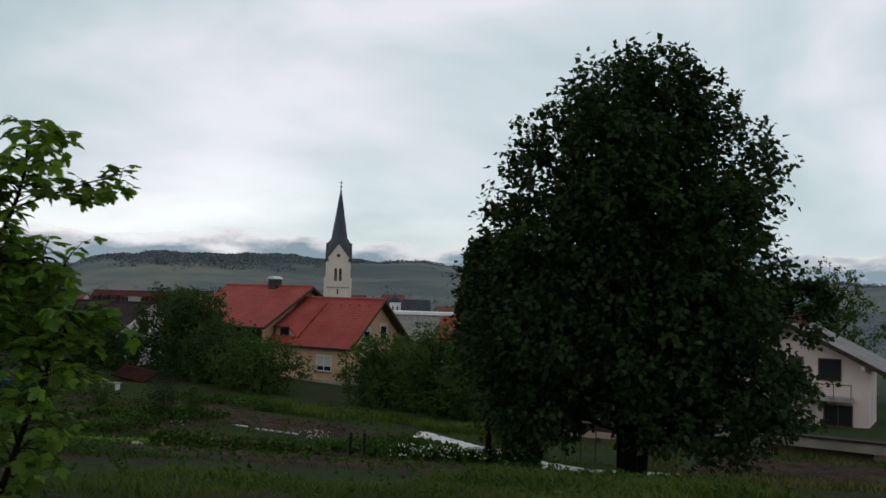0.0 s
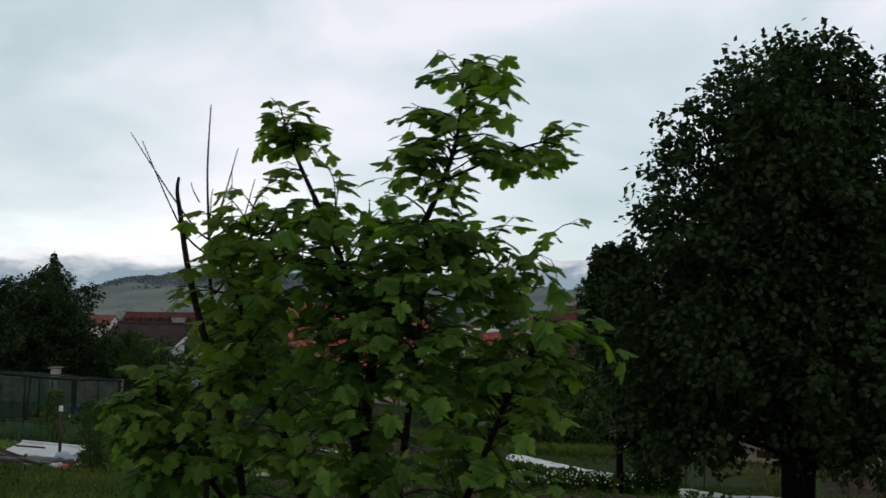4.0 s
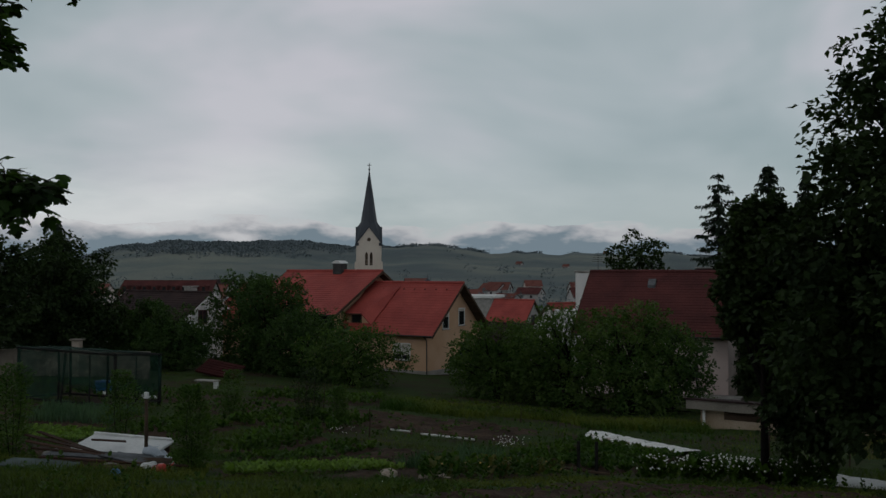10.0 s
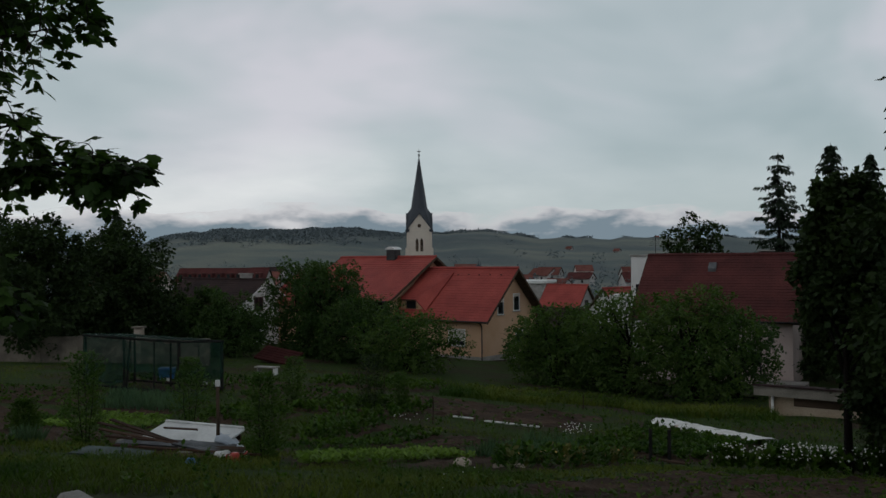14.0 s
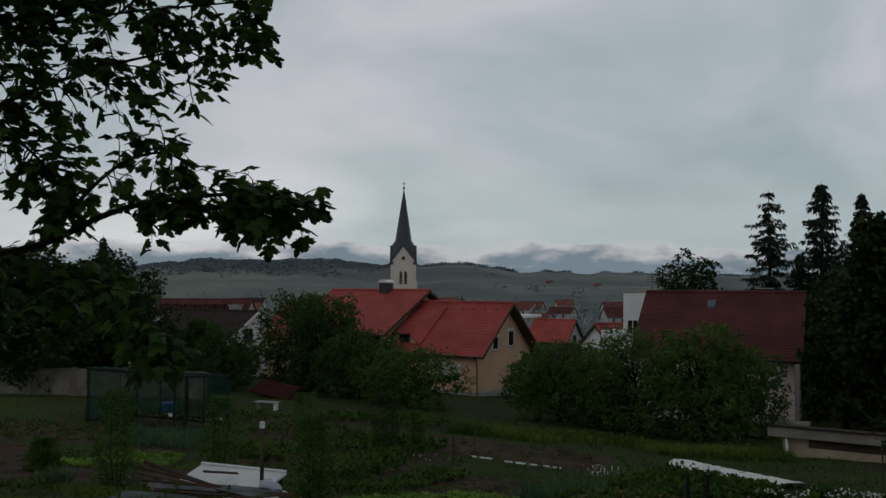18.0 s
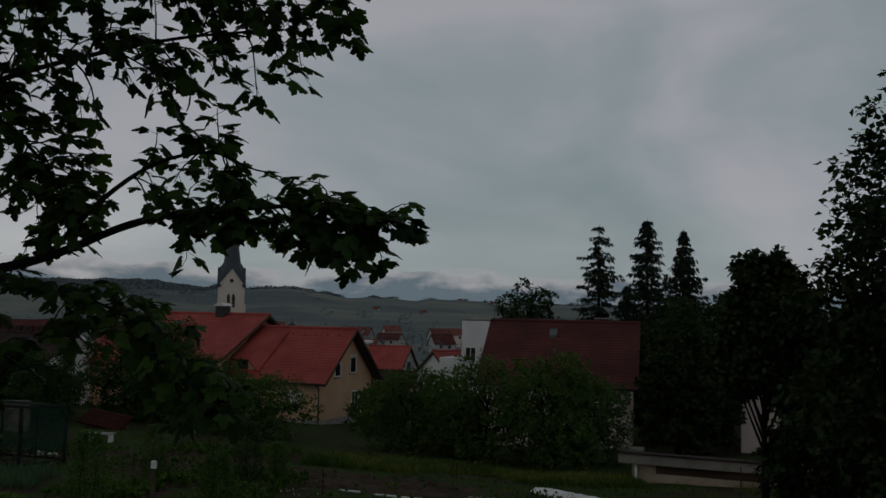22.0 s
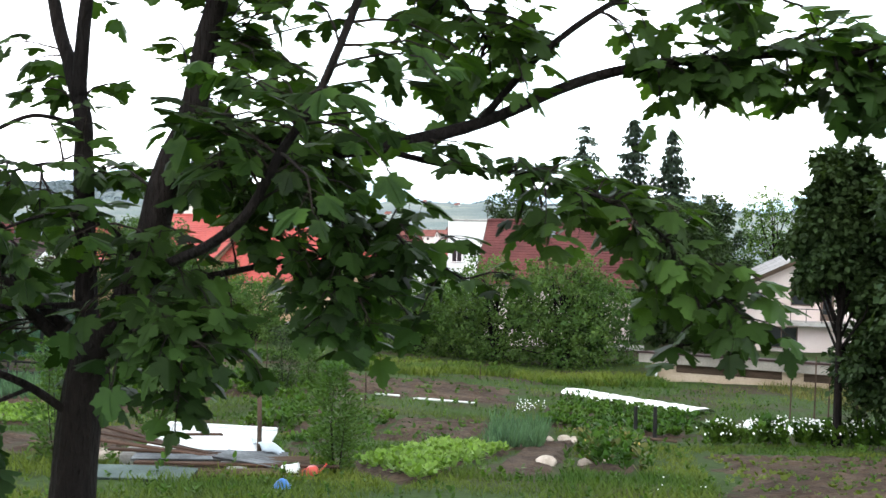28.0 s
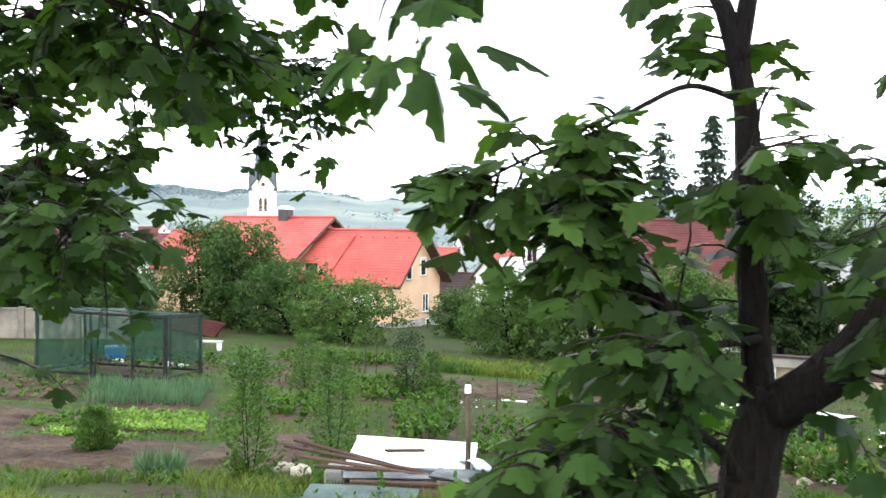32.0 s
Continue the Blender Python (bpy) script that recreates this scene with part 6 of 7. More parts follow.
def patch(name, label, corners, material, lift=0.05, rough_h=0.05, cell=0.22, mound=0.0):
    """A bed of worked earth: a four-cornered sheet that follows the slope, humped and clodded."""
    (ax, ay), (bx_, by_), (cx_, cy_), (dx, dy) = corners
    nu = max(4, int(math.hypot(bx_ - ax, by_ - ay) / cell))
    nv = max(4, int(math.hypot(dx - ax, dy - ay) / cell))
    g = Geo()
    for j in range(nv + 1):
        v = j / nv
        for i in range(nu + 1):
            u = i / nu
            x = (ax * (1 - u) + bx_ * u) * (1 - v) + (dx * (1 - u) + cx_ * u) * v + 0.12 * noise.noise((u * 9, v * 9, ax))
            y = (ay * (1 - u) + by_ * u) * (1 - v) + (dy * (1 - u) + cy_ * u) * v + 0.12 * noise.noise((u * 9, v * 9, ay + 5))
            edge = min(u, 1 - u, v, 1 - v)
            k = min(1, edge * 8)
            z = gz(x, y) - 0.06 + k * (lift + 0.08) + mound * math.sin(math.pi * u) * math.sin(math.pi * v) + k * rough_h * noise.noise((x * 3.1, y * 3.1, 0)) + k * rough_h * 0.6 * noise.noise((x * 8, y * 8, 3))
            g.v.append((x, y, z))
    g.f = [(j * (nu + 1) + i, j * (nu + 1) + i + 1, (j + 1) * (nu + 1) + i + 1, (j + 1) * (nu + 1) + i) for j in range(nv) for i in range(nu)]
    me = bpy.data.meshes.new(name)
    me.from_pydata(g.v, [], g.f)
    ob = part(name, me, material)
    return tagged(ob, label, "garden bed", kind="structure")


def quad_points(corners, count, rng):
    u, v = rng.random(count), rng.random(count)
    a, b_, c_, d_ = [np.array(q, float) for q in corners]
    return (a * (1 - u)[:, None] + b_ * u[:, None]) * (1 - v)[:, None] + (d_ * (1 - u)[:, None] + c_ * u[:, None]) * v[:, None]


def rosettes(name, label, category, spots, size, leaves, material, template=LEAF_OVAL, rise=0.5, height=0.0):
    """Low plants: each a ring of leaves that spread from one root."""
    rng = rng_g
    p, d, s = [], [], []
    for x, y in spots:
        z = gz(x, y) + 0.06
        k = rng.uniform(0.7, 1.25)
        for _ in range(leaves):
            a = rng.uniform(0, 2 * math.pi)
            t = rng.uniform(0.1, 1.0)
            p.append((x + 0.12 * size * math.cos(a), y + 0.12 * size * math.sin(a), z + height * rng.random() * k))
            d.append((math.cos(a) * (1.1 - 0.6 * t), math.sin(a) * (1.1 - 0.6 * t), rise * (0.3 + t)))
            s.append(size * k * rng.uniform(0.6, 1.2))
    d = np.array(d)
    ob = part(name, scatter_mesh(name, np.array(p), frames_from(d, np.tile((0, 0, 1.0), (len(d), 1)), rng, 0.3), np.array(s), template), material)
    return tagged(ob, label, category, kind="stuff")


def rows_in(corners, rows, per, wobble=0.06):
    a, b_, c_, d_ = [np.array(q, float) for q in corners]
    out = []
    for j in range(rows):
        v = (j + 0.5) / rows
        p0, p1 = a * (1 - v) + d_ * v, b_ * (1 - v) + c_ * v
        for i in range(per):
            u = (i + 0.5) / per
            out.append(tuple(p0 * (1 - u) + p1 * u + rng_g.normal(0, wobble, 2)))
    return out


BED_LETTUCE = ((-9.9, 19.0), (-9.0, 16.7), (-7.2, 22.0), (-8.4, 23.6))
BED_LETTUCE_B = ((-11.2, 22.0), (-10.4, 23.0), (-9.2, 28.7), (-10.7, 29.4))
BED_SOIL_A = ((-9.9, 23.8), (-8.3, 24.4), (-6.9, 28.2), (-9.0, 28.8))
BED_LEEK = ((-7.6, 22.6), (-6.6, 22.6), (-5.5, 27.8), (-6.8, 28.3))
BED_POTATO = ((-5.8, 28.6), (-2.4, 27.0), (-0.6, 31.3), (-3.5, 35.3))
BED_FLOWER = ((-6.5, 19.4), (-5.9, 17.8), (-3.9, 25.6), (-5.0, 26.4))
BED_FAR = ((-14.6, 34.2), (-5.8, 32.5), (-4.7, 37.2), (-14.2, 41.0))
BED_LEFT_SEED = ((-26.0, 27.6), (-20.4, 28.4), (-22.0, 32.2), (-26.5, 31.2))
BED_LEFT_SOIL = ((-25.0, 22.0), (-19.7, 23.9), (-20.7, 27.4), (-27.0, 27.0))
BED_LEFT_FRONT = ((-20.5, 19.6), (-15.3, 19.2), (-15.9, 22.6), (-21.0, 23.0))
BED_LEFT_LETTUCE = ((-18.2, 24.4), (-16.4, 24.7), (-17.2, 27.5), (-19.2, 27.1))
BED_LEFT_GREENS = ((-20.0, 24.5), (-18.4, 24.4), (-19.4, 27.0), (-20.6, 26.3))
BED_LEFT_LETTUCE_B = ((-18.4, 22.8), (-17.2, 22.8), (-18.0, 24.1), (-19.2, 23.7))
BED_LEFT_PATH = ((-15.2, 19.8), (-13.9, 20.2), (-14.3, 26.0), (-15.6, 24.6))
BED_LEFT_LEEK = ((-20.1, 27.9), (-17.5, 28.3), (-18.2, 31.9), (-21.3, 31.2))
BED_RIGHT = ((-6.0, 14.2), (1.2, 13.0), (1.8, 21.4), (-3.2, 23.0))
PATH_STRIP = ((-8.0, 18.2), (-6.9, 18.0), (-5.2, 26.4), (-6.2, 25.6))
BED_MID = ((-15.2, 31.0), (-11.4, 31.0), (-11.2, 36.2), (-15.2, 36.4))

BED_CABBAGE = ((-16.8, 27.6), (-14.7, 27.6), (-14.3, 30.4), (-16.8, 30.4))
BED_BEAN = ((-12.6, 25.0), (-11.5, 25.2), (-11.2, 29.8), (-12.9, 29.6))
BED_ROWS = ((-18.2, 34.0), (-15.9, 34.0), (-15.7, 40.0), (-18.6, 40.0))
BED_BACK_A = ((-24.6, 36.6), (-19.6, 36.2), (-19.2, 42.4), (-25.4, 42.8))
BED_BACK_B = ((-18.4, 41.4), (-13.2, 42.2), (-13.0, 46.8), (-18.6, 46.4))
BED_BACK_C = ((-12.2, 44.8), (-4.2, 44.0), (-4.0, 47.4), (-12.0, 48.2))
BED_SHED = ((6.8, 29.5), (12.6, 28.4), (14.6, 33.0), (7.6, 34.5))


def widened(corners, by=0.22):
    """The same bed with a bare margin round it."""
    mx_, my_ = sum(c[0] for c in corners) / 4, sum(c[1] for c in corners) / 4
    return tuple((x + by * (1 if x > mx_ else -1), y + 1.6 * by * (1 if y > my_ else -1)) for x, y in corners)


for nm, lb, cs in (("lettuce_bed", "earth bed under bright lettuces", BED_LETTUCE), ("lettuce_bed", "earth bed under bright lettuces", BED_LETTUCE_B), ("bare_bed", "bare raked brown earth bed", BED_SOIL_A),
                   ("leek_bed", "earth bed under blue-green leeks", BED_LEEK), ("potato_bed", "earth bed under leafy potato plants", BED_POTATO), ("flower_bed", "mixed flower bed with dry edges", BED_FLOWER),
                   ("bare_bed", "wide bare brown earth plot", BED_FAR), ("bare_bed", "bare brown earth plot with seedling rows", BED_LEFT_SEED), ("bare_bed", "bare brown raked earth plot", BED_LEFT_SOIL), ("bare_bed", "bare brown earth strip before the lettuces", BED_LEFT_FRONT), ("crop_bed", "earth bed under young green crops", BED_LEFT_GREENS), ("lettuce_bed", "earth bed under bright lettuces", BED_LEFT_LETTUCE),
                   ("lettuce_bed", "earth bed under bright lettuces", BED_LEFT_LETTUCE_B), ("bare_bed", "bare brown earth between the beds", BED_LEFT_PATH), ("leek_bed", "earth bed under blue-green leeks", BED_LEFT_LEEK),
                   ("bare_bed", "weedy brown earth plot", BED_RIGHT), ("garden_path", "trodden earth path between the beds", PATH_STRIP), ("crop_bed", "earth bed under green crops", BED_MID),
                   ("crop_bed", "earth bed under leafy cabbages", BED_CABBAGE), ("crop_bed", "earth bed under leafy beans", BED_BEAN), ("bare_bed", "brown earth plot with sparse green rows", BED_ROWS), ("bare_bed", "brown earth strip before the low shed", BED_SHED), ("crop_bed", "earth plot with rows of young crops", BED_BACK_A), ("crop_bed", "earth plot with mixed green crops", BED_BACK_B), ("bare_bed", "weedy brown earth plot before the fruit trees", BED_BACK_C)):
    patch(nm, lb, widened(cs), M_SOIL, rough_h=0.09 if nm == "bare_bed" else 0.06)

rosettes("lettuces", "rows of bright yellow-green lettuces", "lettuce", rows_in(BED_LETTUCE, 18, 17), 0.105, 14, M_LETTUCE, rise=0.7, height=0.06)
rosettes("lettuces", "rows of green salad plants", "lettuce", rows_in(BED_LETTUCE_B, 18, 10), 0.105, 15, M_CROP, rise=0.8, height=0.08)
rosettes("lettuces", "dense bright yellow-green lettuces", "lettuce", rows_in(BED_LEFT_LETTUCE, 14, 20), 0.105, 13, M_LETTUCE, rise=0.7, height=0.05)
rosettes("lettuces", "dense bright yellow-green lettuces", "lettuce", rows_in(BED_LEFT_LETTUCE_B, 9, 13), 0.105, 13, M_LETTUCE, rise=0.7, height=0.05)
rosettes("potato_plants", "leafy green potato plants", "potato plants", rows_in(BED_POTATO, 20, 24, 0.12), 0.12, 22, M_CROP, rise=0.8, height=0.1)
rosettes("seedlings", "rows of small pale seedlings", "seedlings", rows_in(BED_LEFT_SEED, 8, 26), 0.12, 7, M_CROP, rise=0.7)
rosettes("young_crops", "rows of young green crops", "vegetables", rows_in(BED_LEFT_GREENS, 8, 14), 0.11, 9, M_CROP, rise=0.7)
rosettes("seedlings", "rows of small pale seedlings", "seedlings", rows_in(BED_SOIL_A, 6, 9), 0.11, 5, M_CROP, rise=0.7)
rosettes("crops", "green bean and cabbage plants", "vegetables", rows_in(BED_MID, 11, 16, 0.12), 0.15, 20, M_CROP, rise=0.9, height=0.2)
rosettes("cabbages", "rows of leafy green cabbages", "cabbages", rows_in(BED_CABBAGE, 8, 9, 0.08), 0.17, 14, M_CROP, rise=0.9, height=0.1)
rosettes("bean_plants", "bushy green bean plants", "beans", rows_in(BED_BEAN, 14, 7, 0.1), 0.13, 20, M_CROP, rise=1.0, height=0.32)
rosettes("crop_rows", "sparse rows of young vegetables", "vegetables", rows_in(BED_ROWS, 9, 12, 0.05), 0.12, 10, M_CROP, rise=0.8, height=0.08)
rosettes("crop_rows", "rows of young green crops", "vegetables", rows_in(BED_BACK_A, 9, 26, 0.06), 0.13, 12, M_CROP, rise=0.8, height=0.1)
rosettes("crops", "mixed leafy green crops", "vegetables", rows_in(BED_BACK_B, 8, 22, 0.14), 0.16, 18, M_CROP, rise=0.9, height=0.22)
rosettes("weeds", "low weeds before the fruit trees", "weeds", [tuple(q) for q in quad_points(BED_BACK_C, 260, rng_g)], 0.14, 9, M_GRASS, rise=0.8, height=0.1)
rosettes("weeds", "low weeds on the far plot", "weeds", [tuple(q) for q in quad_points(BED_FAR, 120, rng_g)], 0.12, 7, M_CROP, rise=0.6)
rosettes("weeds", "low weeds over the earth plot", "weeds", [tuple(q) for q in quad_points(BED_RIGHT, 520, rng_g)], 0.07, 7, M_GRASS, rise=0.6)
rosettes("leeks", "rows of blue-green leeks", "leeks", rows_in(BED_LEEK, 18, 11, 0.04), 0.32, 8, M_LEEK, BLADE, rise=2.6)
rosettes("leeks", "rows of blue-green leeks", "leeks", rows_in(BED_LEFT_LEEK, 12, 28, 0.07), 0.3, 8, M_LEEK, BLADE, rise=2.6)
rosettes("flower_plants", "mixed green garden flowers", "flowers", [tuple(q) for q in quad_points(BED_FLOWER, 170, rng_g)], 0.11, 18, M_CROP, rise=1.0, height=0.32)


def blossoms(name, label, spots, size, lift, material):
    rng = rng_g
    p = np.array([(x + rng.normal(0, 0.1), y + rng.normal(0, 0.1), gz(x, y) + lift * rng.uniform(0.55, 1.15)) for x, y in spots])
    d = rng.normal(0, 1, (len(p), 3))
    hexa = ([(math.cos(i * math.pi / 3.5) * 0.5, math.sin(i * math.pi / 3.5) * 0.5, 0.06 if i % 2 else 0) for i in range(7)], [tuple(range(7))])
    ob = part(name, scatter_mesh(name, p, frames_from(d, d + np.array([0, -0.8, 1.0]), rng, 0.3), size * rng.uniform(0.7, 1.3, len(p)), hexa), material)
    return tagged(ob, label, "flowers", kind="stuff")


DAISY = ((-1.75, 26.0, 0.2, 28), (-0.5, 26.2, 0.24, 34), (0.5, 26.0, 0.24, 34), (1.5, 25.6, 0.28, 30))
daisy_spots = [(x + rng_g.normal(0, spread), y + rng_g.normal(0, spread)) for x, y, spread, count in DAISY for _ in range(count)]
rosettes("daisy_stems", "tall leafy green daisy stems", "daisies", daisy_spots, 0.2, 26, M_CROP, rise=1.6, height=0.4)
blossoms("daisies", "mass of white daisies beside the fleece", [s for s in daisy_spots for _ in range(5)], 0.05, 0.56, M_PETAL)
blossoms("daisies", "small clump of white daisies between the beds", [(-5.7 + rng_g.normal(0, 0.25), 30.0 + rng_g.normal(0, 0.3)) for _ in range(60)], 0.035, 0.45, M_PETAL)
blossoms("daisies", "few white blossoms along a bed edge", [(-10.9 + rng_g.normal(0, 0.35), 30.6 + rng_g.normal(0, 0.3)) for _ in range(22)], 0.025, 0.25, M_PETAL)
rosettes("dry_flower_stems", "yellowing plants among the garden flowers", "flowers", [tuple(q) for q in quad_points(BED_FLOWER, 60, rng_g)], 0.12, 14, M_DRY, rise=1.1, height=0.3)
blossoms("yellow_flowers", "yellow blossoms in the mixed bed", [tuple(q) for q in quad_points(BED_FLOWER, 34, rng_g)], 0.04, 0.36, M_YELLOW)
blossoms("white_flowers", "small white blossoms in the grass", [(-6.3 + rng_g.normal(0, 0.2), 14.6 + rng_g.normal(0, 1.0)) for _ in range(9)], 0.016, 0.16, M_PETAL)


def grass(name, label, region, count, size, material=M_GRASS, keep=None):
    rng = rng_g
    q = quad_points(region, count, rng)
    den = np.array([noise.noise((x * 0.45, y * 0.45, 1.5)) for x, y in q])
    q = q[den > -0.12 - 0.25 * rng.random(len(q))]
    if keep is not None:
        q = np.array([s for s in q if keep(*s)])
    p = np.array([(x, y, gz(x, y) - 0.02) for x, y in q])
    a = rng.uniform(0, 2 * math.pi, len(p))
    d = np.stack([np.cos(a) * 0.45, np.sin(a) * 0.45, np.ones(len(p))], 1)
    s = size * rng.uniform(0.45, 1.35, len(p)) * (0.8 + 0.5 * np.array([noise.noise((x * 0.3, y * 0.3, 8)) for x, y in q]))
    up = np.stack([np.cos(a), np.sin(a), np.zeros(len(p))], 1)
    ob = part(name, scatter_mesh(name, p, frames_from(d, up, rng, 0.22), np.abs(s) + 0.05, BLADE), material)
    return tagged(ob, label, "grass", kind="stuff")


def inside(corners, x, y):
    s = [(bx_ - ax) * (y - ay) - (by_ - ay) * (x - ax) for (ax, ay), (bx_, by_) in zip(corners, corners[1:] + corners[:1])]
    return all(v > 0 for v in s) or all(v < 0 for v in s)


ALL_BEDS = (BED_LETTUCE, BED_LETTUCE_B, BED_SOIL_A, BED_LEEK, BED_POTATO, BED_FLOWER, BED_FAR, BED_LEFT_SEED, BED_LEFT_SOIL, BED_LEFT_FRONT, BED_LEFT_GREENS, BED_LEFT_LETTUCE, BED_LEFT_LETTUCE_B, BED_LEFT_PATH, BED_LEFT_LEEK, BED_RIGHT, PATH_STRIP, BED_CABBAGE, BED_BEAN, BED_ROWS, BED_SHED, BED_BACK_A, BED_BACK_B, BED_BACK_C)

WIDE_BEDS = [widened(cs) for cs in ALL_BEDS]


def between(x, y):
    return not any(inside(cs, x, y) for cs in WIDE_BEDS)


grass("bank_foot_grass", "rough green grass beside the path", ((-13, 6.4), (6, 6.4), (7, 11.5), (-18, 11.5)), 42000, 0.12, keep=between)
rosettes("weeds", "low leafy weeds on the bank", "weeds", [tuple(q) for q in quad_points(((-22, 7.5), (6, 7.5), (6, 17), (-22, 17)), 1300, rng_g)], 0.055, 9, M_CROP, rise=0.8, height=0.08)
grass("meadow_grass", "long rough meadow grass on the bank", ((-24, 11.5), (6, 11.5), (6, 18.5), (-24, 18.5)), 100000, 0.13, keep=between)
grass("rough_grass", "rough grass between the beds", ((-26, 18.5), (6, 18.5), (6, 30), (-26, 30)), 80000, 0.115, keep=between)
grass("lawn", "rough lawn beyond the beds", ((-34, 30), (8, 30), (10, 54), (-40, 54)), 46000, 0.14, keep=between)
grass("dry_grass", "tall dry yellowish grass before the low shed", ((5.5, 15), (15, 19), (17, 45), (4.5, 41)), 22000, 0.26, M_DRY, keep=between)
grass("bank_grass", "tall grass strip along the far bed", ((-12.5, 41.5), (1.5, 39.2), (1.5, 43), (-12.5, 45)), 9000, 0.42)
rosettes("weeds", "leafy weeds scattered between the beds", "weeds", [s for s in (tuple(q) for q in quad_points(((-25, 17), (3, 17), (3, 40), (-25, 40)), 1500, rng_g)) if between(*s)], 0.08, 12, M_CROP, rise=0.9, height=0.14)


# slim columnar shrubs
def column_shrub(x, y, h, r, seed, label, tone=M_BUSH):
    rng = np.random.default_rng(seed)
    top = thing("columnar_shrub", label, "shrub", (x, y, gz(x, y) - 0.05), group="columnar shrubs in the garden")
    st = Geo()
    for k in range(3):
        a = k * 2.1
        st.tube([(0.04 * math.cos(a), 0.04 * math.sin(a), 0), (r * 0.4 * math.cos(a), r * 0.4 * math.sin(a), h * 0.5), (r * 0.45 * math.cos(a + 0.4), r * 0.45 * math.sin(a + 0.4), h * 0.95)], [0.011, 0.008, 0.003], 5)
    tagged(part("branchwork", st, M_TWIG, top, smooth=True), kind="stuff")
    n = 3200
    u = rng.random(n) ** 1.1
    a = rng.uniform(0, 2 * math.pi, n)
    wide = r * 1.12 * (0.45 + 0.75 * np.sin(np.pi * np.clip(u * 0.8 + 0.12, 0, 1))) * (0.8 + 0.9 * np.array([noise.noise((x + q * 4, y, w)) for q, w in zip(u, a)]))
    rr = wide * np.sqrt(rng.random(n))
    p = np.stack([rr * np.cos(a), rr * np.sin(a), 0.05 + h * u * 1.02], 1)
    d = np.stack([np.cos(a), np.sin(a), np.full(n, 0.7)], 1)
    ob = part("foliage", scatter_mesh("foliage", p, frames_from(d, np.tile((0, 0, 1.0), (n, 1)), rng, 0.5), rng.uniform(0.04, 0.075, n), LEAF_OVAL), tone, top)
    tagged(ob, kind="stuff")


for k, (x, y, h, r, lb) in enumerate(((-14.15, 18.9, 1.75, 0.36, "slim upright green shrub beside the scrap heap"), (-13.35, 21.4, 1.8, 0.38, "slim upright green shrub behind the scrap heap"), (-12.65, 32.5, 1.9, 0.45, "dark upright shrub among the beds"),
                                      (-10.1, 17.9, 1.45, 0.3, "slim upright green shrub beside the lettuce bed"), (-17.1, 21.0, 0.75, 0.32, "loose green shrub among the seedling beds"), (1.3, 25.8, 2.3, 0.32, "slim dark sapling by the daisies"),
                                      (-15.8, 33.4, 1.6, 0.4, "leafy young bush beside the netting"), (-12.0, 33.8, 1.3, 0.35, "small leafy bush beside the far beds"))):
    column_shrub(x, y, h, r, 300 + k, lb, M_LINDEN if "dark" in lb else M_BUSH)

rosettes("ornamental_grass", "low spiky clump of ornamental grass", "grass", [(-15.3 + rng_g.normal(0, 0.12), 18.8 + rng_g.normal(0, 0.12)) for _ in range(22)], 0.3, 12, M_LEEK, BLADE, rise=1.5)

# scrap heap: lid, boards, sheets and a post
lid = thing("cold_frame", "cold frame with a tilted white lid over dark boards", "cold frame", (-11.95, 18.75, gz(-11.95, 18.75) - 0.15), -6.0)
tilt = Matrix.Translation((0, 0, 0.43)) @ pose(0, 0, 0, 11, 1.5, 0)
part("lid", Geo().box((-0.85, -0.55, 0.0), (0.85, 0.55, 0.05), 0.015, tilt), M_LID, lid, "tilted white plastic lid")
part("lip", Geo().box((-0.85, 0.5, 0.05), (0.85, 0.55, 0.09), 0.01, tilt), M_LID, lid)
for y in (-0.5, 0.46):
    part("board", Geo().box((-0.8, y, -0.1), (0.8, y + 0.04, 0.34 + 0.12 * (y > 0)), 0.008), M_TIMBER, lid)
for x in (-0.8, 0.76):
    part("board", Geo().box((x, -0.46, -0.1), (x + 0.04, 0.46, 0.36), 0.008), M_TIMBER, lid)
tarp = thing("folded_sheet", "pale grey-blue folded plastic sheet beside the lid", "plastic sheet", (-10.95, 18.55, gz(-10.95, 18.55) - 0.14), 20)
g = Geo()
for j in range(9):
    for i in range(9):
        u, v = i / 8, j / 8
        g.v.append((-0.3 + 0.6 * u, -0.4 + 0.8 * v, 0.52 - 0.5 * u * u + 0.06 * noise.noise((u * 4, v * 4, 1)) + 0.05 * math.sin(6 * v)))
g.f = [(j * 9 + i, j * 9 + i + 1, (j + 1) * 9 + i + 1, (j + 1) * 9 + i) for j in range(8) for i in range(8)]
tm = bpy.data.meshes.new("sheet")
tm.from_pydata(g.v, [], g.f)
tm.polygons.foreach_set("use_smooth", [True] * len(tm.polygons))
sh = part("sheet", tm, mat("grey_blue_plastic", (0.32, 0.37, 0.43), (0.42, 0.47, 0.52), scale=3, rough=0.5, bump=0.1), tarp)
md = sh.modifiers.new("thickness", "SOLIDIFY")
md.thickness = 0.02


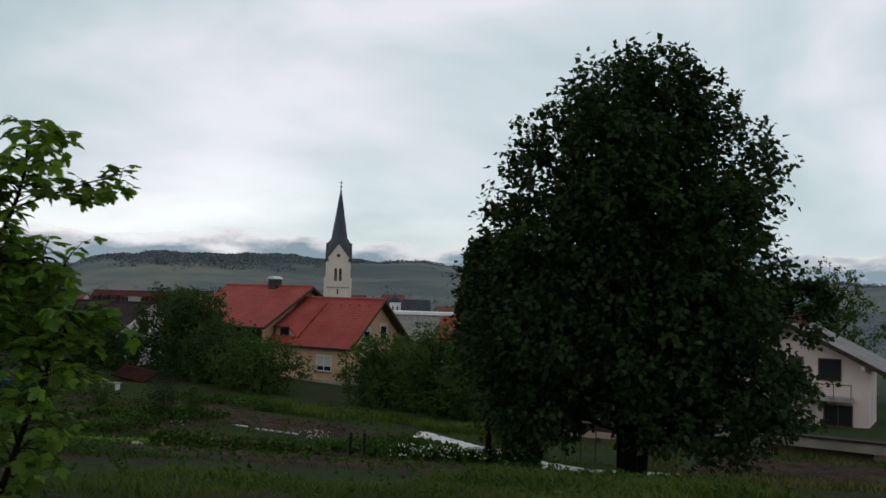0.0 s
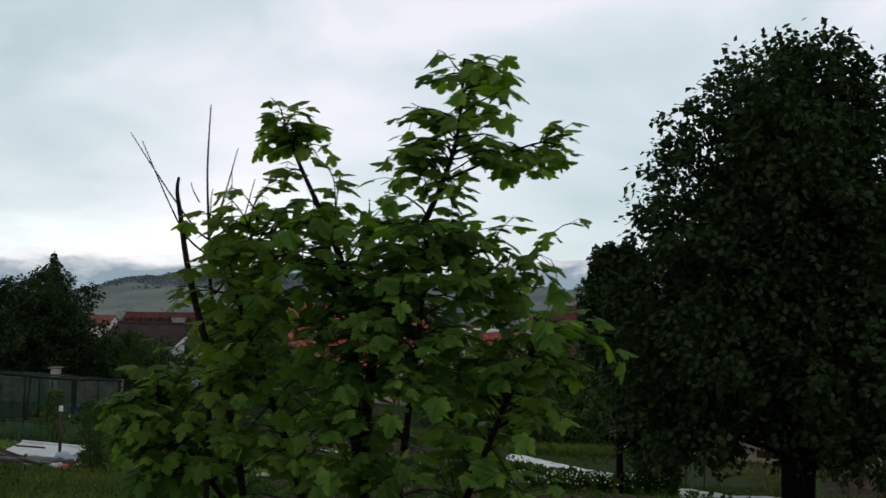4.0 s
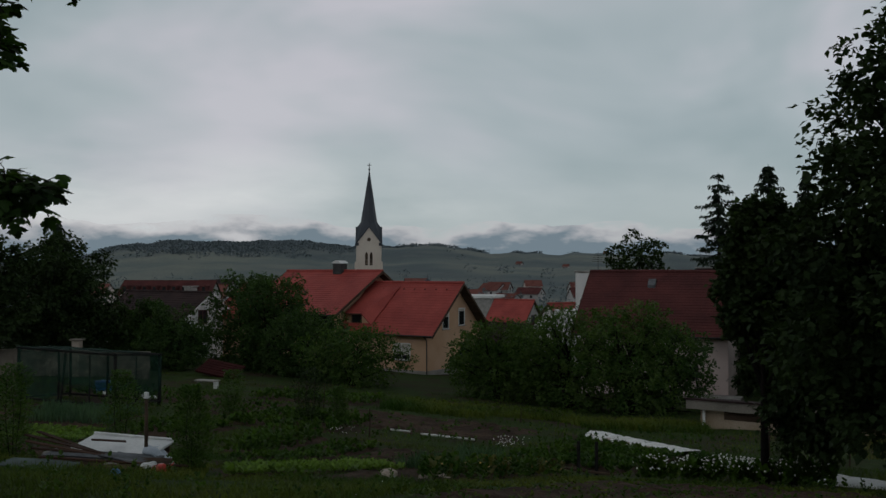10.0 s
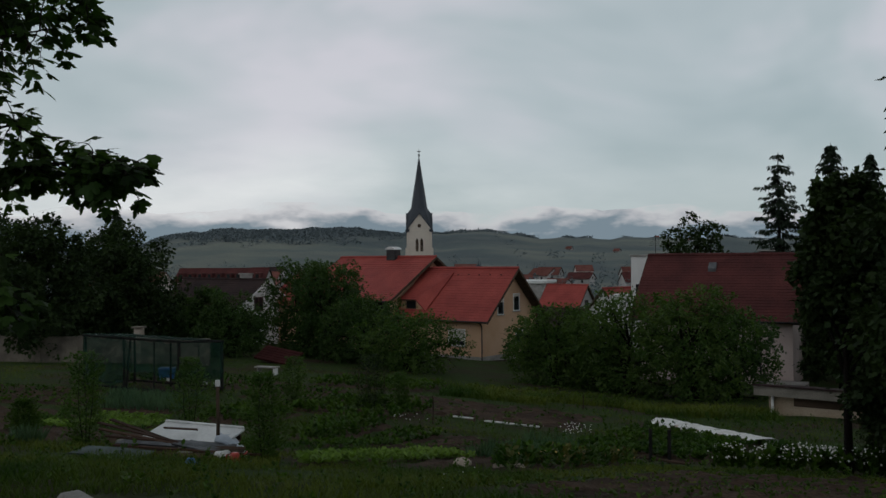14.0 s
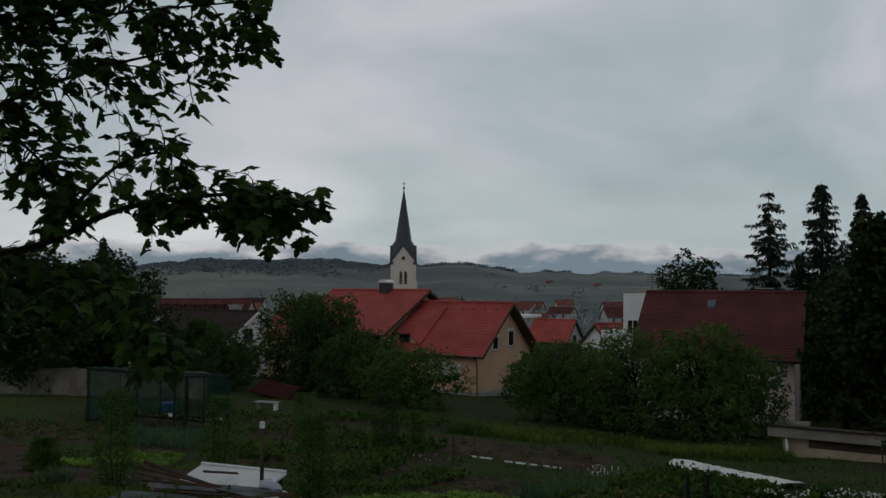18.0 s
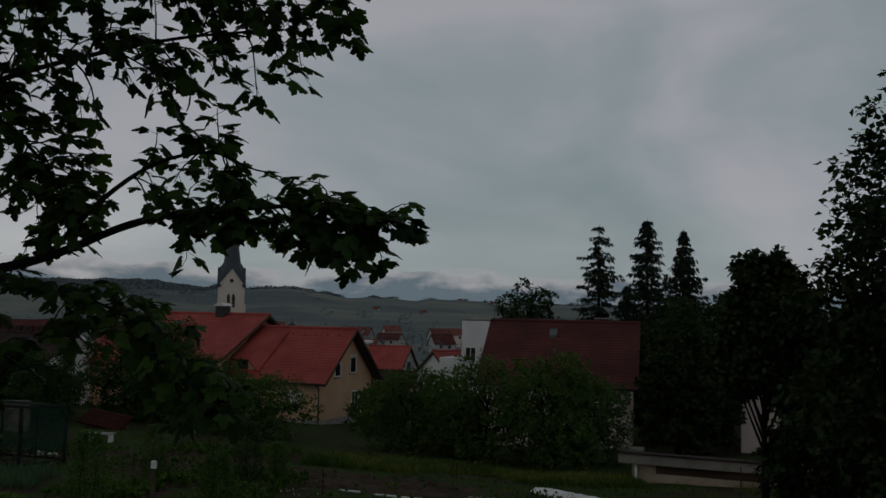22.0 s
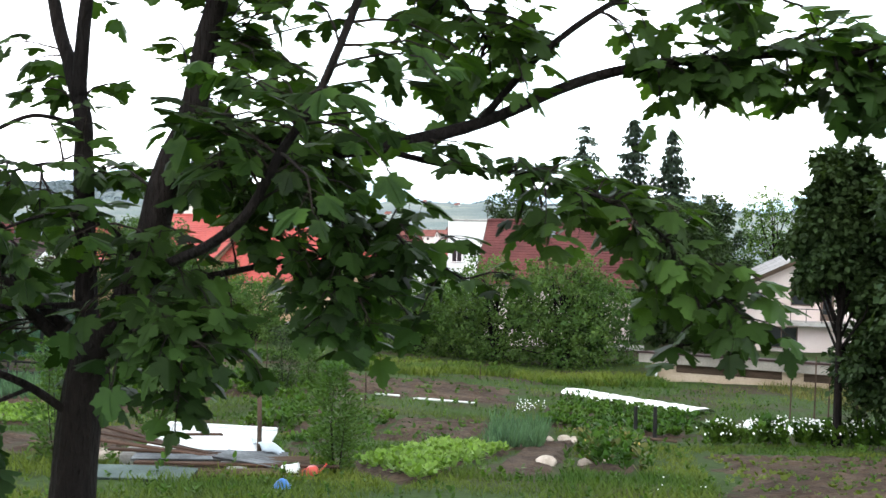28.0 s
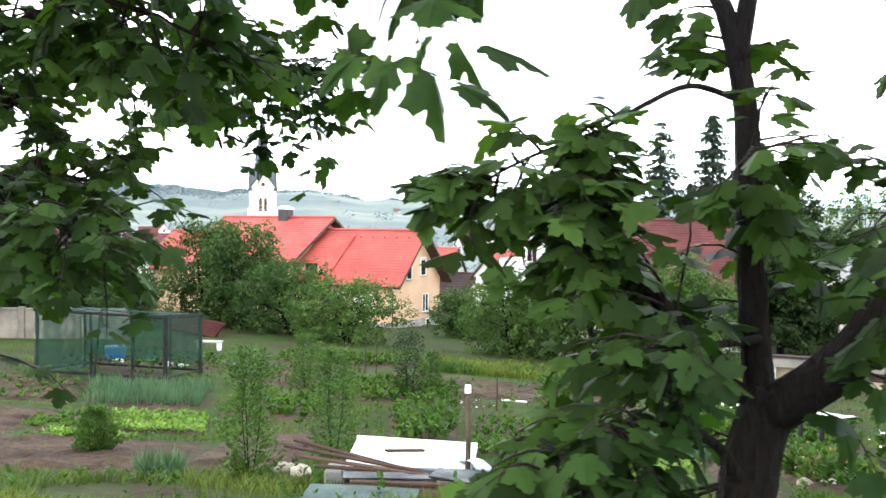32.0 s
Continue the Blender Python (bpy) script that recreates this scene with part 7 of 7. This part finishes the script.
def corrugated(name, label, at, turn, length, width, waves, tilt_x, tilt_y, material, lift):
    top = thing(name, label, "metal sheet", (at[0], at[1], gz(*at) + lift), turn, group="sheets on the scrap heap")
    g = Geo()
    m = pose(0, 0, 0, tilt_x, tilt_y, 0)
    n = waves * 6
    for j in range(7):
        for i in range(n + 1):
            u, v = i / n, j / 6
            q = m @ Vector((-length / 2 + length * v, -width / 2 + width * u, 0.018 * math.cos(2 * math.pi * waves * u) + 0.012 * math.sin(3 * v)))
            g.v.append(tuple(q))
    g.f = [(j * (n + 1) + i, j * (n + 1) + i + 1, (j + 1) * (n + 1) + i + 1, (j + 1) * (n + 1) + i) for j in range(6) for i in range(n)]
    me_ = bpy.data.meshes.new("sheet")
    me_.from_pydata(g.v, [], g.f)
    s_ = part("sheet", me_, material, top)
    s_.modifiers.new("thickness", "SOLIDIFY").thickness = 0.008
    return top


corrugated("corrugated_sheet", "grey corrugated metal sheet on the scrap heap", (-11.75, 17.95), 4, 2.0, 0.5, 6, -1, 2, M_METAL, 0.20)
corrugated("corrugated_sheet", "short grey corrugated metal sheet on the scrap heap", (-11.1, 17.75), -14, 1.1, 0.5, 5, -4, 6, M_METAL, 0.17)
corrugated("green_panel", "pale green corrugated panel lying in the grass", (-12.45, 17.1), -4, 1.3, 0.5, 8, 2, 1, M_TEAL, 0.06)
corrugated("rusty_sheet", "dark rusty sheet under the metal sheets", (-11.5, 17.5), 8, 2.2, 0.7, 6, 3, 0, M_TIMBER, 0.09)
for k, (x, y, tn, ln_, tl, lf) in enumerate(((-12.8, 18.2, -14, 2.2, 6, 0.46), (-12.7, 18.05, -10, 2.0, 5, 0.38), (-12.9, 18.4, -20, 1.9, 8, 0.50), (-12.55, 18.0, 2, 1.7, 3, 0.34), (-12.3, 18.6, 38, 0.6, 8, 0.60), (-11.6, 17.5, 3, 2.6, 2, 0.2), (-12.0, 17.6, -6, 2.0, 2, 0.08))):
    pl = part("plank", Geo().box((-ln_ / 2, -0.045, -0.014), (ln_ / 2, 0.045, 0.014), 0.005), M_PLANK)
    pl.matrix_basis = pose(x + 0.28, y, gz(x, y) + lf * 0.75, 0, tl, tn)
    tagged(pl, "weathered brown plank thrown on the scrap heap", "plank", "planks of the scrap heap")
for k, (x, y) in enumerate(((-12.4, 17.9), (-11.0, 17.8), (-11.9, 18.0), (-12.9, 18.3), (-11.4, 17.6))):
    blk = part("concrete_block", Geo().box((-0.2, -0.12, -0.05), (0.2, 0.12, 0.16 if k != 3 else 0.25), 0.02), M_GREY)
    blk.matrix_basis = pose(x, y, gz(x, y), 0, 0, 30 * k)
    tagged(blk, "grey block propping up the scrap heap", "block", "props of the scrap heap")
post = thing("post", "slim dark wooden post with a white cap", "post", (-11.2, 18.4, gz(-11.2, 18.4)))
part("shaft", Geo().tube([(0, 0, -0.3), (0.01, 0, 0.6), (0, 0, 1.24)], [0.036, 0.033, 0.03], 9), M_TIMBER, post, smooth=True)
part("cap", Geo().tube([(0, 0, 1.24), (0, 0, 1.31), (0, 0, 1.345), (0, 0, 1.35)], [0.045, 0.045, 0.04, 0.02], 12), M_LID, post, "white jar used as a cap")
buck = thing("bucket", "off-white plastic bucket lying in the grass", "bucket", (-10.65, 17.45, gz(-10.65, 17.45) + 0.08))
part("body", Geo().tube([(-0.1, 0, 0), (0.0, -0.02, 0.0), (0.12, -0.03, 0.02)], [0.08, 0.09, 0.1], 14), M_LID, buck, smooth=True)
can = thing("watering_can", "red plastic watering can beside the bucket", "watering can", (-10.35, 17.3, gz(-10.35, 17.3)), 30)
part("body", Geo().tube([(0, 0, 0.0), (0, 0, 0.02), (0, 0, 0.13), (0, 0, 0.16)], [0.08, 0.085, 0.08, 0.05], 12), M_RED, can, smooth=True)
part("spout", Geo().tube([(0.06, 0, 0.04), (0.15, 0, 0.11), (0.2, 0, 0.17)], [0.016, 0.013, 0.01], 8), M_RED, can, smooth=True)
part("handle", Geo().tube(polyline([(-0.06, 0, 0.14), (-0.13, 0, 0.13), (-0.13, 0, 0.05), (-0.07, 0, 0.03)]), [0.008] * 19, 6), M_RED, can, smooth=True)
bag = thing("blue_sack", "crumpled blue plastic sack in the grass", "sack", (-10.6, 16.3, gz(-10.6, 16.3)))
g = Geo()
for j in range(7):
    for i in range(12):
        a_, v = i * math.pi / 6, j / 6
        r_ = (0.11 - 0.09 * v * v) * (1 + 0.3 * noise.noise((math.cos(a_) * 2, math.sin(a_) * 2, v * 3)))
        g.v.append((r_ * math.cos(a_), r_ * 0.7 * math.sin(a_), 0.12 * v))
g.f = [(j * 12 + i, j * 12 + (i + 1) % 12, (j + 1) * 12 + (i + 1) % 12, (j + 1) * 12 + i) for j in range(6) for i in range(12)] + [tuple(72 + i for i in range(12))]
part("sack", g, M_BLUE, bag, smooth=True)


# white fleece over two long rows
def fleece(p0, p1, width, label, seed):
    (x0, y0), (x1, y1) = p0, p1
    ln_ = math.hypot(x1 - x0, y1 - y0)
    top = thing("garden_fleece", label, "fleece", (x0, y0, gz(x0, y0)), math.degrees(math.atan2(y1 - y0, x1 - x0)), group="fleece over the rows")
    ca, sa = (x1 - x0) / ln_, (y1 - y0) / ln_
    g = Geo()
    nu, nv = int(ln_ / 0.12), 12
    for i in range(nu + 1):
        for j in range(nv + 1):
            u, v = i / nu * ln_, j / nv
            w = width * (1 + 0.18 * noise.noise((u * 0.9, seed, 0))) * (0.5 + 0.5 * min(1, u / 0.8)) * (v - 0.5)
            hump = 0.17 * math.sin(math.pi * v) ** 0.7 * (1 + 0.35 * noise.noise((u * 1.6, v * 3, seed))) + 0.035 * noise.noise((u * 6, v * 7, seed))
            X, Y = x0 + ca * u - sa * w, y0 + sa * u + ca * w
            g.v.append((u, w, gz(X, Y) - gz(x0, y0) + 0.02 + hump))
    g.f = [(i * (nv + 1) + j, i * (nv + 1) + j + 1, (i + 1) * (nv + 1) + j + 1, (i + 1) * (nv + 1) + j) for i in range(nu) for j in range(nv)]
    m_ = bpy.data.meshes.new("cover")
    m_.from_pydata(g.v, [], g.f)
    m_.polygons.foreach_set("use_smooth", [True] * len(m_.polygons))
    part("cover", m_, M_FLEECE, top)
    for k in range(5):
        u = ln_ * (k + 0.6) / 5
        part("stone", Geo().box((u, -width * 0.45, 0.02 + gz(x0 + ca * u, y0 + sa * u) - gz(x0, y0)), (u + 0.2, -width * 0.45 + 0.14, 0.16 + gz(x0 + ca * u, y0 + sa * u) - gz(x0, y0)), 0.05), M_STONE, top)


fleece((-3.2, 37.3), (-0.25, 31.8), 1.25, "white fleece stretched over a long vegetable row", 1.0)
fleece((0.17, 29.4), (6.6, 22.9), 1.15, "white fleece stretched over a long vegetable row beside the daisies", 5.0)

for k, (q0, q1) in enumerate((((-9.95, 32.9), (-9.2, 32.65)), ((-8.8, 32.35), (-6.95, 31.85)))):
    pl = thing("white_pole", "thin white plastic pipe lying along the bed edge", "pipe", (0, 0, 0), 0, group="white pipes by the bed")
    part("pipe", Geo().tube([(*q0, gz(*q0) + 0.08), (*q1, gz(*q1) + 0.09)], [0.03, 0.03], 8), M_FRAME, pl, smooth=True)
    for q in (q0, q1):
        part("peg", Geo().tube([(*q, gz(*q) - 0.1), (*q, gz(*q) + 0.13)], [0.02, 0.02], 6), M_TIMBER, pl)

rack = thing("stake_rack", "two dark stakes with a fallen rail between the beds", "stakes", (-3.3, 26.6, gz(-3.3, 26.6)))
part("stake", Geo().tube([(-0.35, 0, -0.2), (-0.35, 0, 0.85)], [0.05, 0.045], 7), M_POST, rack)
part("stake", Geo().tube([(0.1, -0.05, -0.2), (0.1, -0.05, 0.85)], [0.05, 0.045], 7), M_POST, rack)
part("rail", Geo().tube([(-0.75, 0.15, 0.12), (0.55, -0.35, 0.1)], [0.035, 0.035], 7), M_TIMBER, rack)
for x, y, h in ((1.7, 30.2, 1.6), (2.3, 30.0, 1.9), (2.9, 30.4, 1.7), (3.4, 29.8, 2.0), (3.9, 30.3, 1.5), (-15.0, 39.4, 1.1), (-14.6, 39.2, 1.15), (-14.2, 39.3, 1.1), (-15.4, 39.6, 1.05), (-6.1, 40.2, 0.6), (-10.2, 30.9, 0.9)):
    s_ = part("bean_stake", Geo().tube([(0, 0, -0.2), (0.03, 0.02, h * 0.5), (0.02, 0, h)], [0.025, 0.022, 0.018], 6), M_TIMBER)
    s_.matrix_basis = pose(x, y, gz(x, y), 0, 0, 0)
    tagged(s_, "thin dark wooden stake standing in the bed", "stake", "stakes in the beds")
for k in range(16):
    x, y = ((-5.5, 26.0), (-6.6, 19.6), (-14.0, 19.5), (-5.2, 25.4), (-13.7, 19.9))[k % 5]
    x, y = x + rng_g.normal(0, 0.3), y + rng_g.normal(0, 0.25)
    s_ = rng_g.uniform(0.07, 0.17)
    bm = bmesh.new()
    bmesh.ops.create_icosphere(bm, subdivisions=2, radius=s_)
    for v in bm.verts:
        v.co *= 1 + 0.3 * noise.noise(v.co * 4 / s_ * 0.3 + Vector((k, 0, 0)))
        v.co.z *= 0.6
    rk = bpy.data.meshes.new("stone")
    bm.to_mesh(rk)
    bm.free()
    rk.materials.append(M_STONE)
    st = new("stone", rk)
    st.matrix_basis = pose(x, y, gz(x, y) + 0.03 + s_ * 0.2, 0, 0, 40 * k)
    tagged(st, "rough pale stone lying by the beds", "stone", "stones by the beds")

# netting cage
CAGE_X, CAGE_Y, CAGE_TURN = -23.6, 32.75, -3.0
cage = thing("netting_cage", "dark timber frame hung with green shade netting", "netting cage", (CAGE_X, CAGE_Y, gz(CAGE_X, CAGE_Y)), CAGE_TURN)
L, D, H = 3.85, 3.0, 1.92


def cage_z(x, y):
    a_ = radians(CAGE_TURN)
    return gz(CAGE_X + x * math.cos(a_) - y * math.sin(a_), CAGE_Y + x * math.sin(a_) + y * math.cos(a_)) - gz(CAGE_X, CAGE_Y)


for y in (0, D):
    for x, rad in ((0, 0.05), (L * 0.42, 0.04), (L * 0.74, 0.03), (L, 0.065)):
        part("post", Geo().tube([(x, y, cage_z(x, y) - 0.3), (x + 0.02, y, cage_z(x, y) + 1.0), (x, y, cage_z(x, y) + H)], [rad * 1.1, rad, rad], 7), M_POST, cage)
    for hgt, rad in ((H, 0.045), (0.14, 0.04)):
        part("rail", Geo().tube([(-0.1, y, cage_z(0, y) + hgt), (L / 2, y, cage_z(L / 2, y) + hgt), (L + 0.1, y, cage_z(L, y) + hgt)], [rad] * 3, 7), M_POST, cage)
for x in (0, L):
    part("rail", Geo().tube([(x, 0, cage_z(x, 0) + H), (x, D, cage_z(x, D) + H)], [0.04, 0.04], 7), M_POST, cage)
    part("rail", Geo().tube([(x, 0, cage_z(x, 0) + 0.14), (x, D, cage_z(x, D) + 0.14)], [0.035, 0.035], 7), M_POST, cage)
part("brace", Geo().tube([(L * 0.42 + 0.12, -0.06, cage_z(1.5, 0) - 0.1), (L * 0.42 + 0.3, -0.02, cage_z(1.5, 0) + H)], [0.04, 0.04], 6), M_POST, cage)


def net(name, p00, p10, p11, p01, sag):
    g = Geo()
    for j in range(9):
        for i in range(17):
            u, v = i / 16, j / 8
            q = (Vector(p00) * (1 - u) + Vector(p10) * u) * (1 - v) + (Vector(p01) * (1 - u) + Vector(p11) * u) * v
            q += Vector((0.4 * sag * noise.noise((u * 7, v * 5, 6)), sag * math.sin(math.pi * u) * noise.noise((u * 5, v * 3, 2)), -abs(sag) * 0.6 * math.sin(math.pi * u * 3) ** 2 * v + 1.2 * sag * (1 - v) * noise.noise((u * 4, 1.5, 9))))
            g.v.append(tuple(q))
    g.f = [(j * 17 + i, j * 17 + i + 1, (j + 1) * 17 + i + 1, (j + 1) * 17 + i) for j in range(8) for i in range(16)]
    part(name, g, M_NET, cage, "green shade netting")


z00, z10, z11, z01 = cage_z(0, 0), cage_z(L, 0), cage_z(L, D), cage_z(0, D)
zm = cage_z(L * 0.55, 0)
net("front_net", (0, -0.08, z00 + 0.2), (L * 0.42, -0.08, zm + 0.3), (L * 0.42, -0.08, zm + H), (0, -0.08, z00 + H), 0.12)
net("front_net", (L * 0.42, -0.08, zm + 0.85), (L, -0.08, z10 + 0.75), (L, -0.08, z10 + H), (L * 0.42, -0.08, zm + H), 0.14)
net("back_net", (0, D + 0.07, z01 + 0.3), (L, D + 0.07, z11 + 0.3), (L, D + 0.07, z11 + H), (0, D + 0.07, z01 + H), 0.12)
net("side_net", (L + 0.08, 0, z10 + 0.7), (L + 0.08, D, z11 + 0.5), (L + 0.08, D, z11 + H), (L + 0.08, 0, z10 + H), 0.05)
net("side_net", (-0.08, 0, z00 + 0.15), (-0.08, D, z01 + 0.15), (-0.08, D, z01 + H), (-0.08, 0, z00 + H), 0.05)
net("top_net", (-0.1, -0.1, z00 + H + 0.06), (L + 0.1, -0.1, z10 + H + 0.06), (L + 0.1, D + 0.1, z11 + H + 0.06), (-0.1, D + 0.1, z01 + H + 0.06), 0.05)
tub = thing("blue_tub", "blue plastic tub behind the netting", "tub", (-23.3, 38.0, gz(-23.3, 38.0)))
part("body", Geo().tube([(0, 0, 0.0), (0, 0, 0.05), (0, 0, 0.5), (0, 0, 0.56)], [0.26, 0.28, 0.36, 0.38], 16), M_BLUE, tub, smooth=True)
for x, y in ((-22.9, 37.2), (-21.2, 37.4), (-20.6, 37.0)):
    w_ = part("white_crate", Geo().box((-0.17, -0.13, 0), (0.17, 0.13, 0.18), 0.03), M_LID)
    w_.matrix_basis = pose(x, y, gz(x, y), 0, 0, 20 * x)
    tagged(w_, "small white crate standing behind the netting", "crate", "crates by the netting")

# low kerb on the bank beside the path
slab = thing("concrete_kerb", "narrow grey concrete kerb lying in the grass bank", "kerb", (-7.4, 9.5, gz(-7.4, 9.5)), -37)
part("kerb", Geo().box((-1.3, -0.1, -0.2), (1.3, 0.1, 0.22), 0.03), M_GREY, slab)
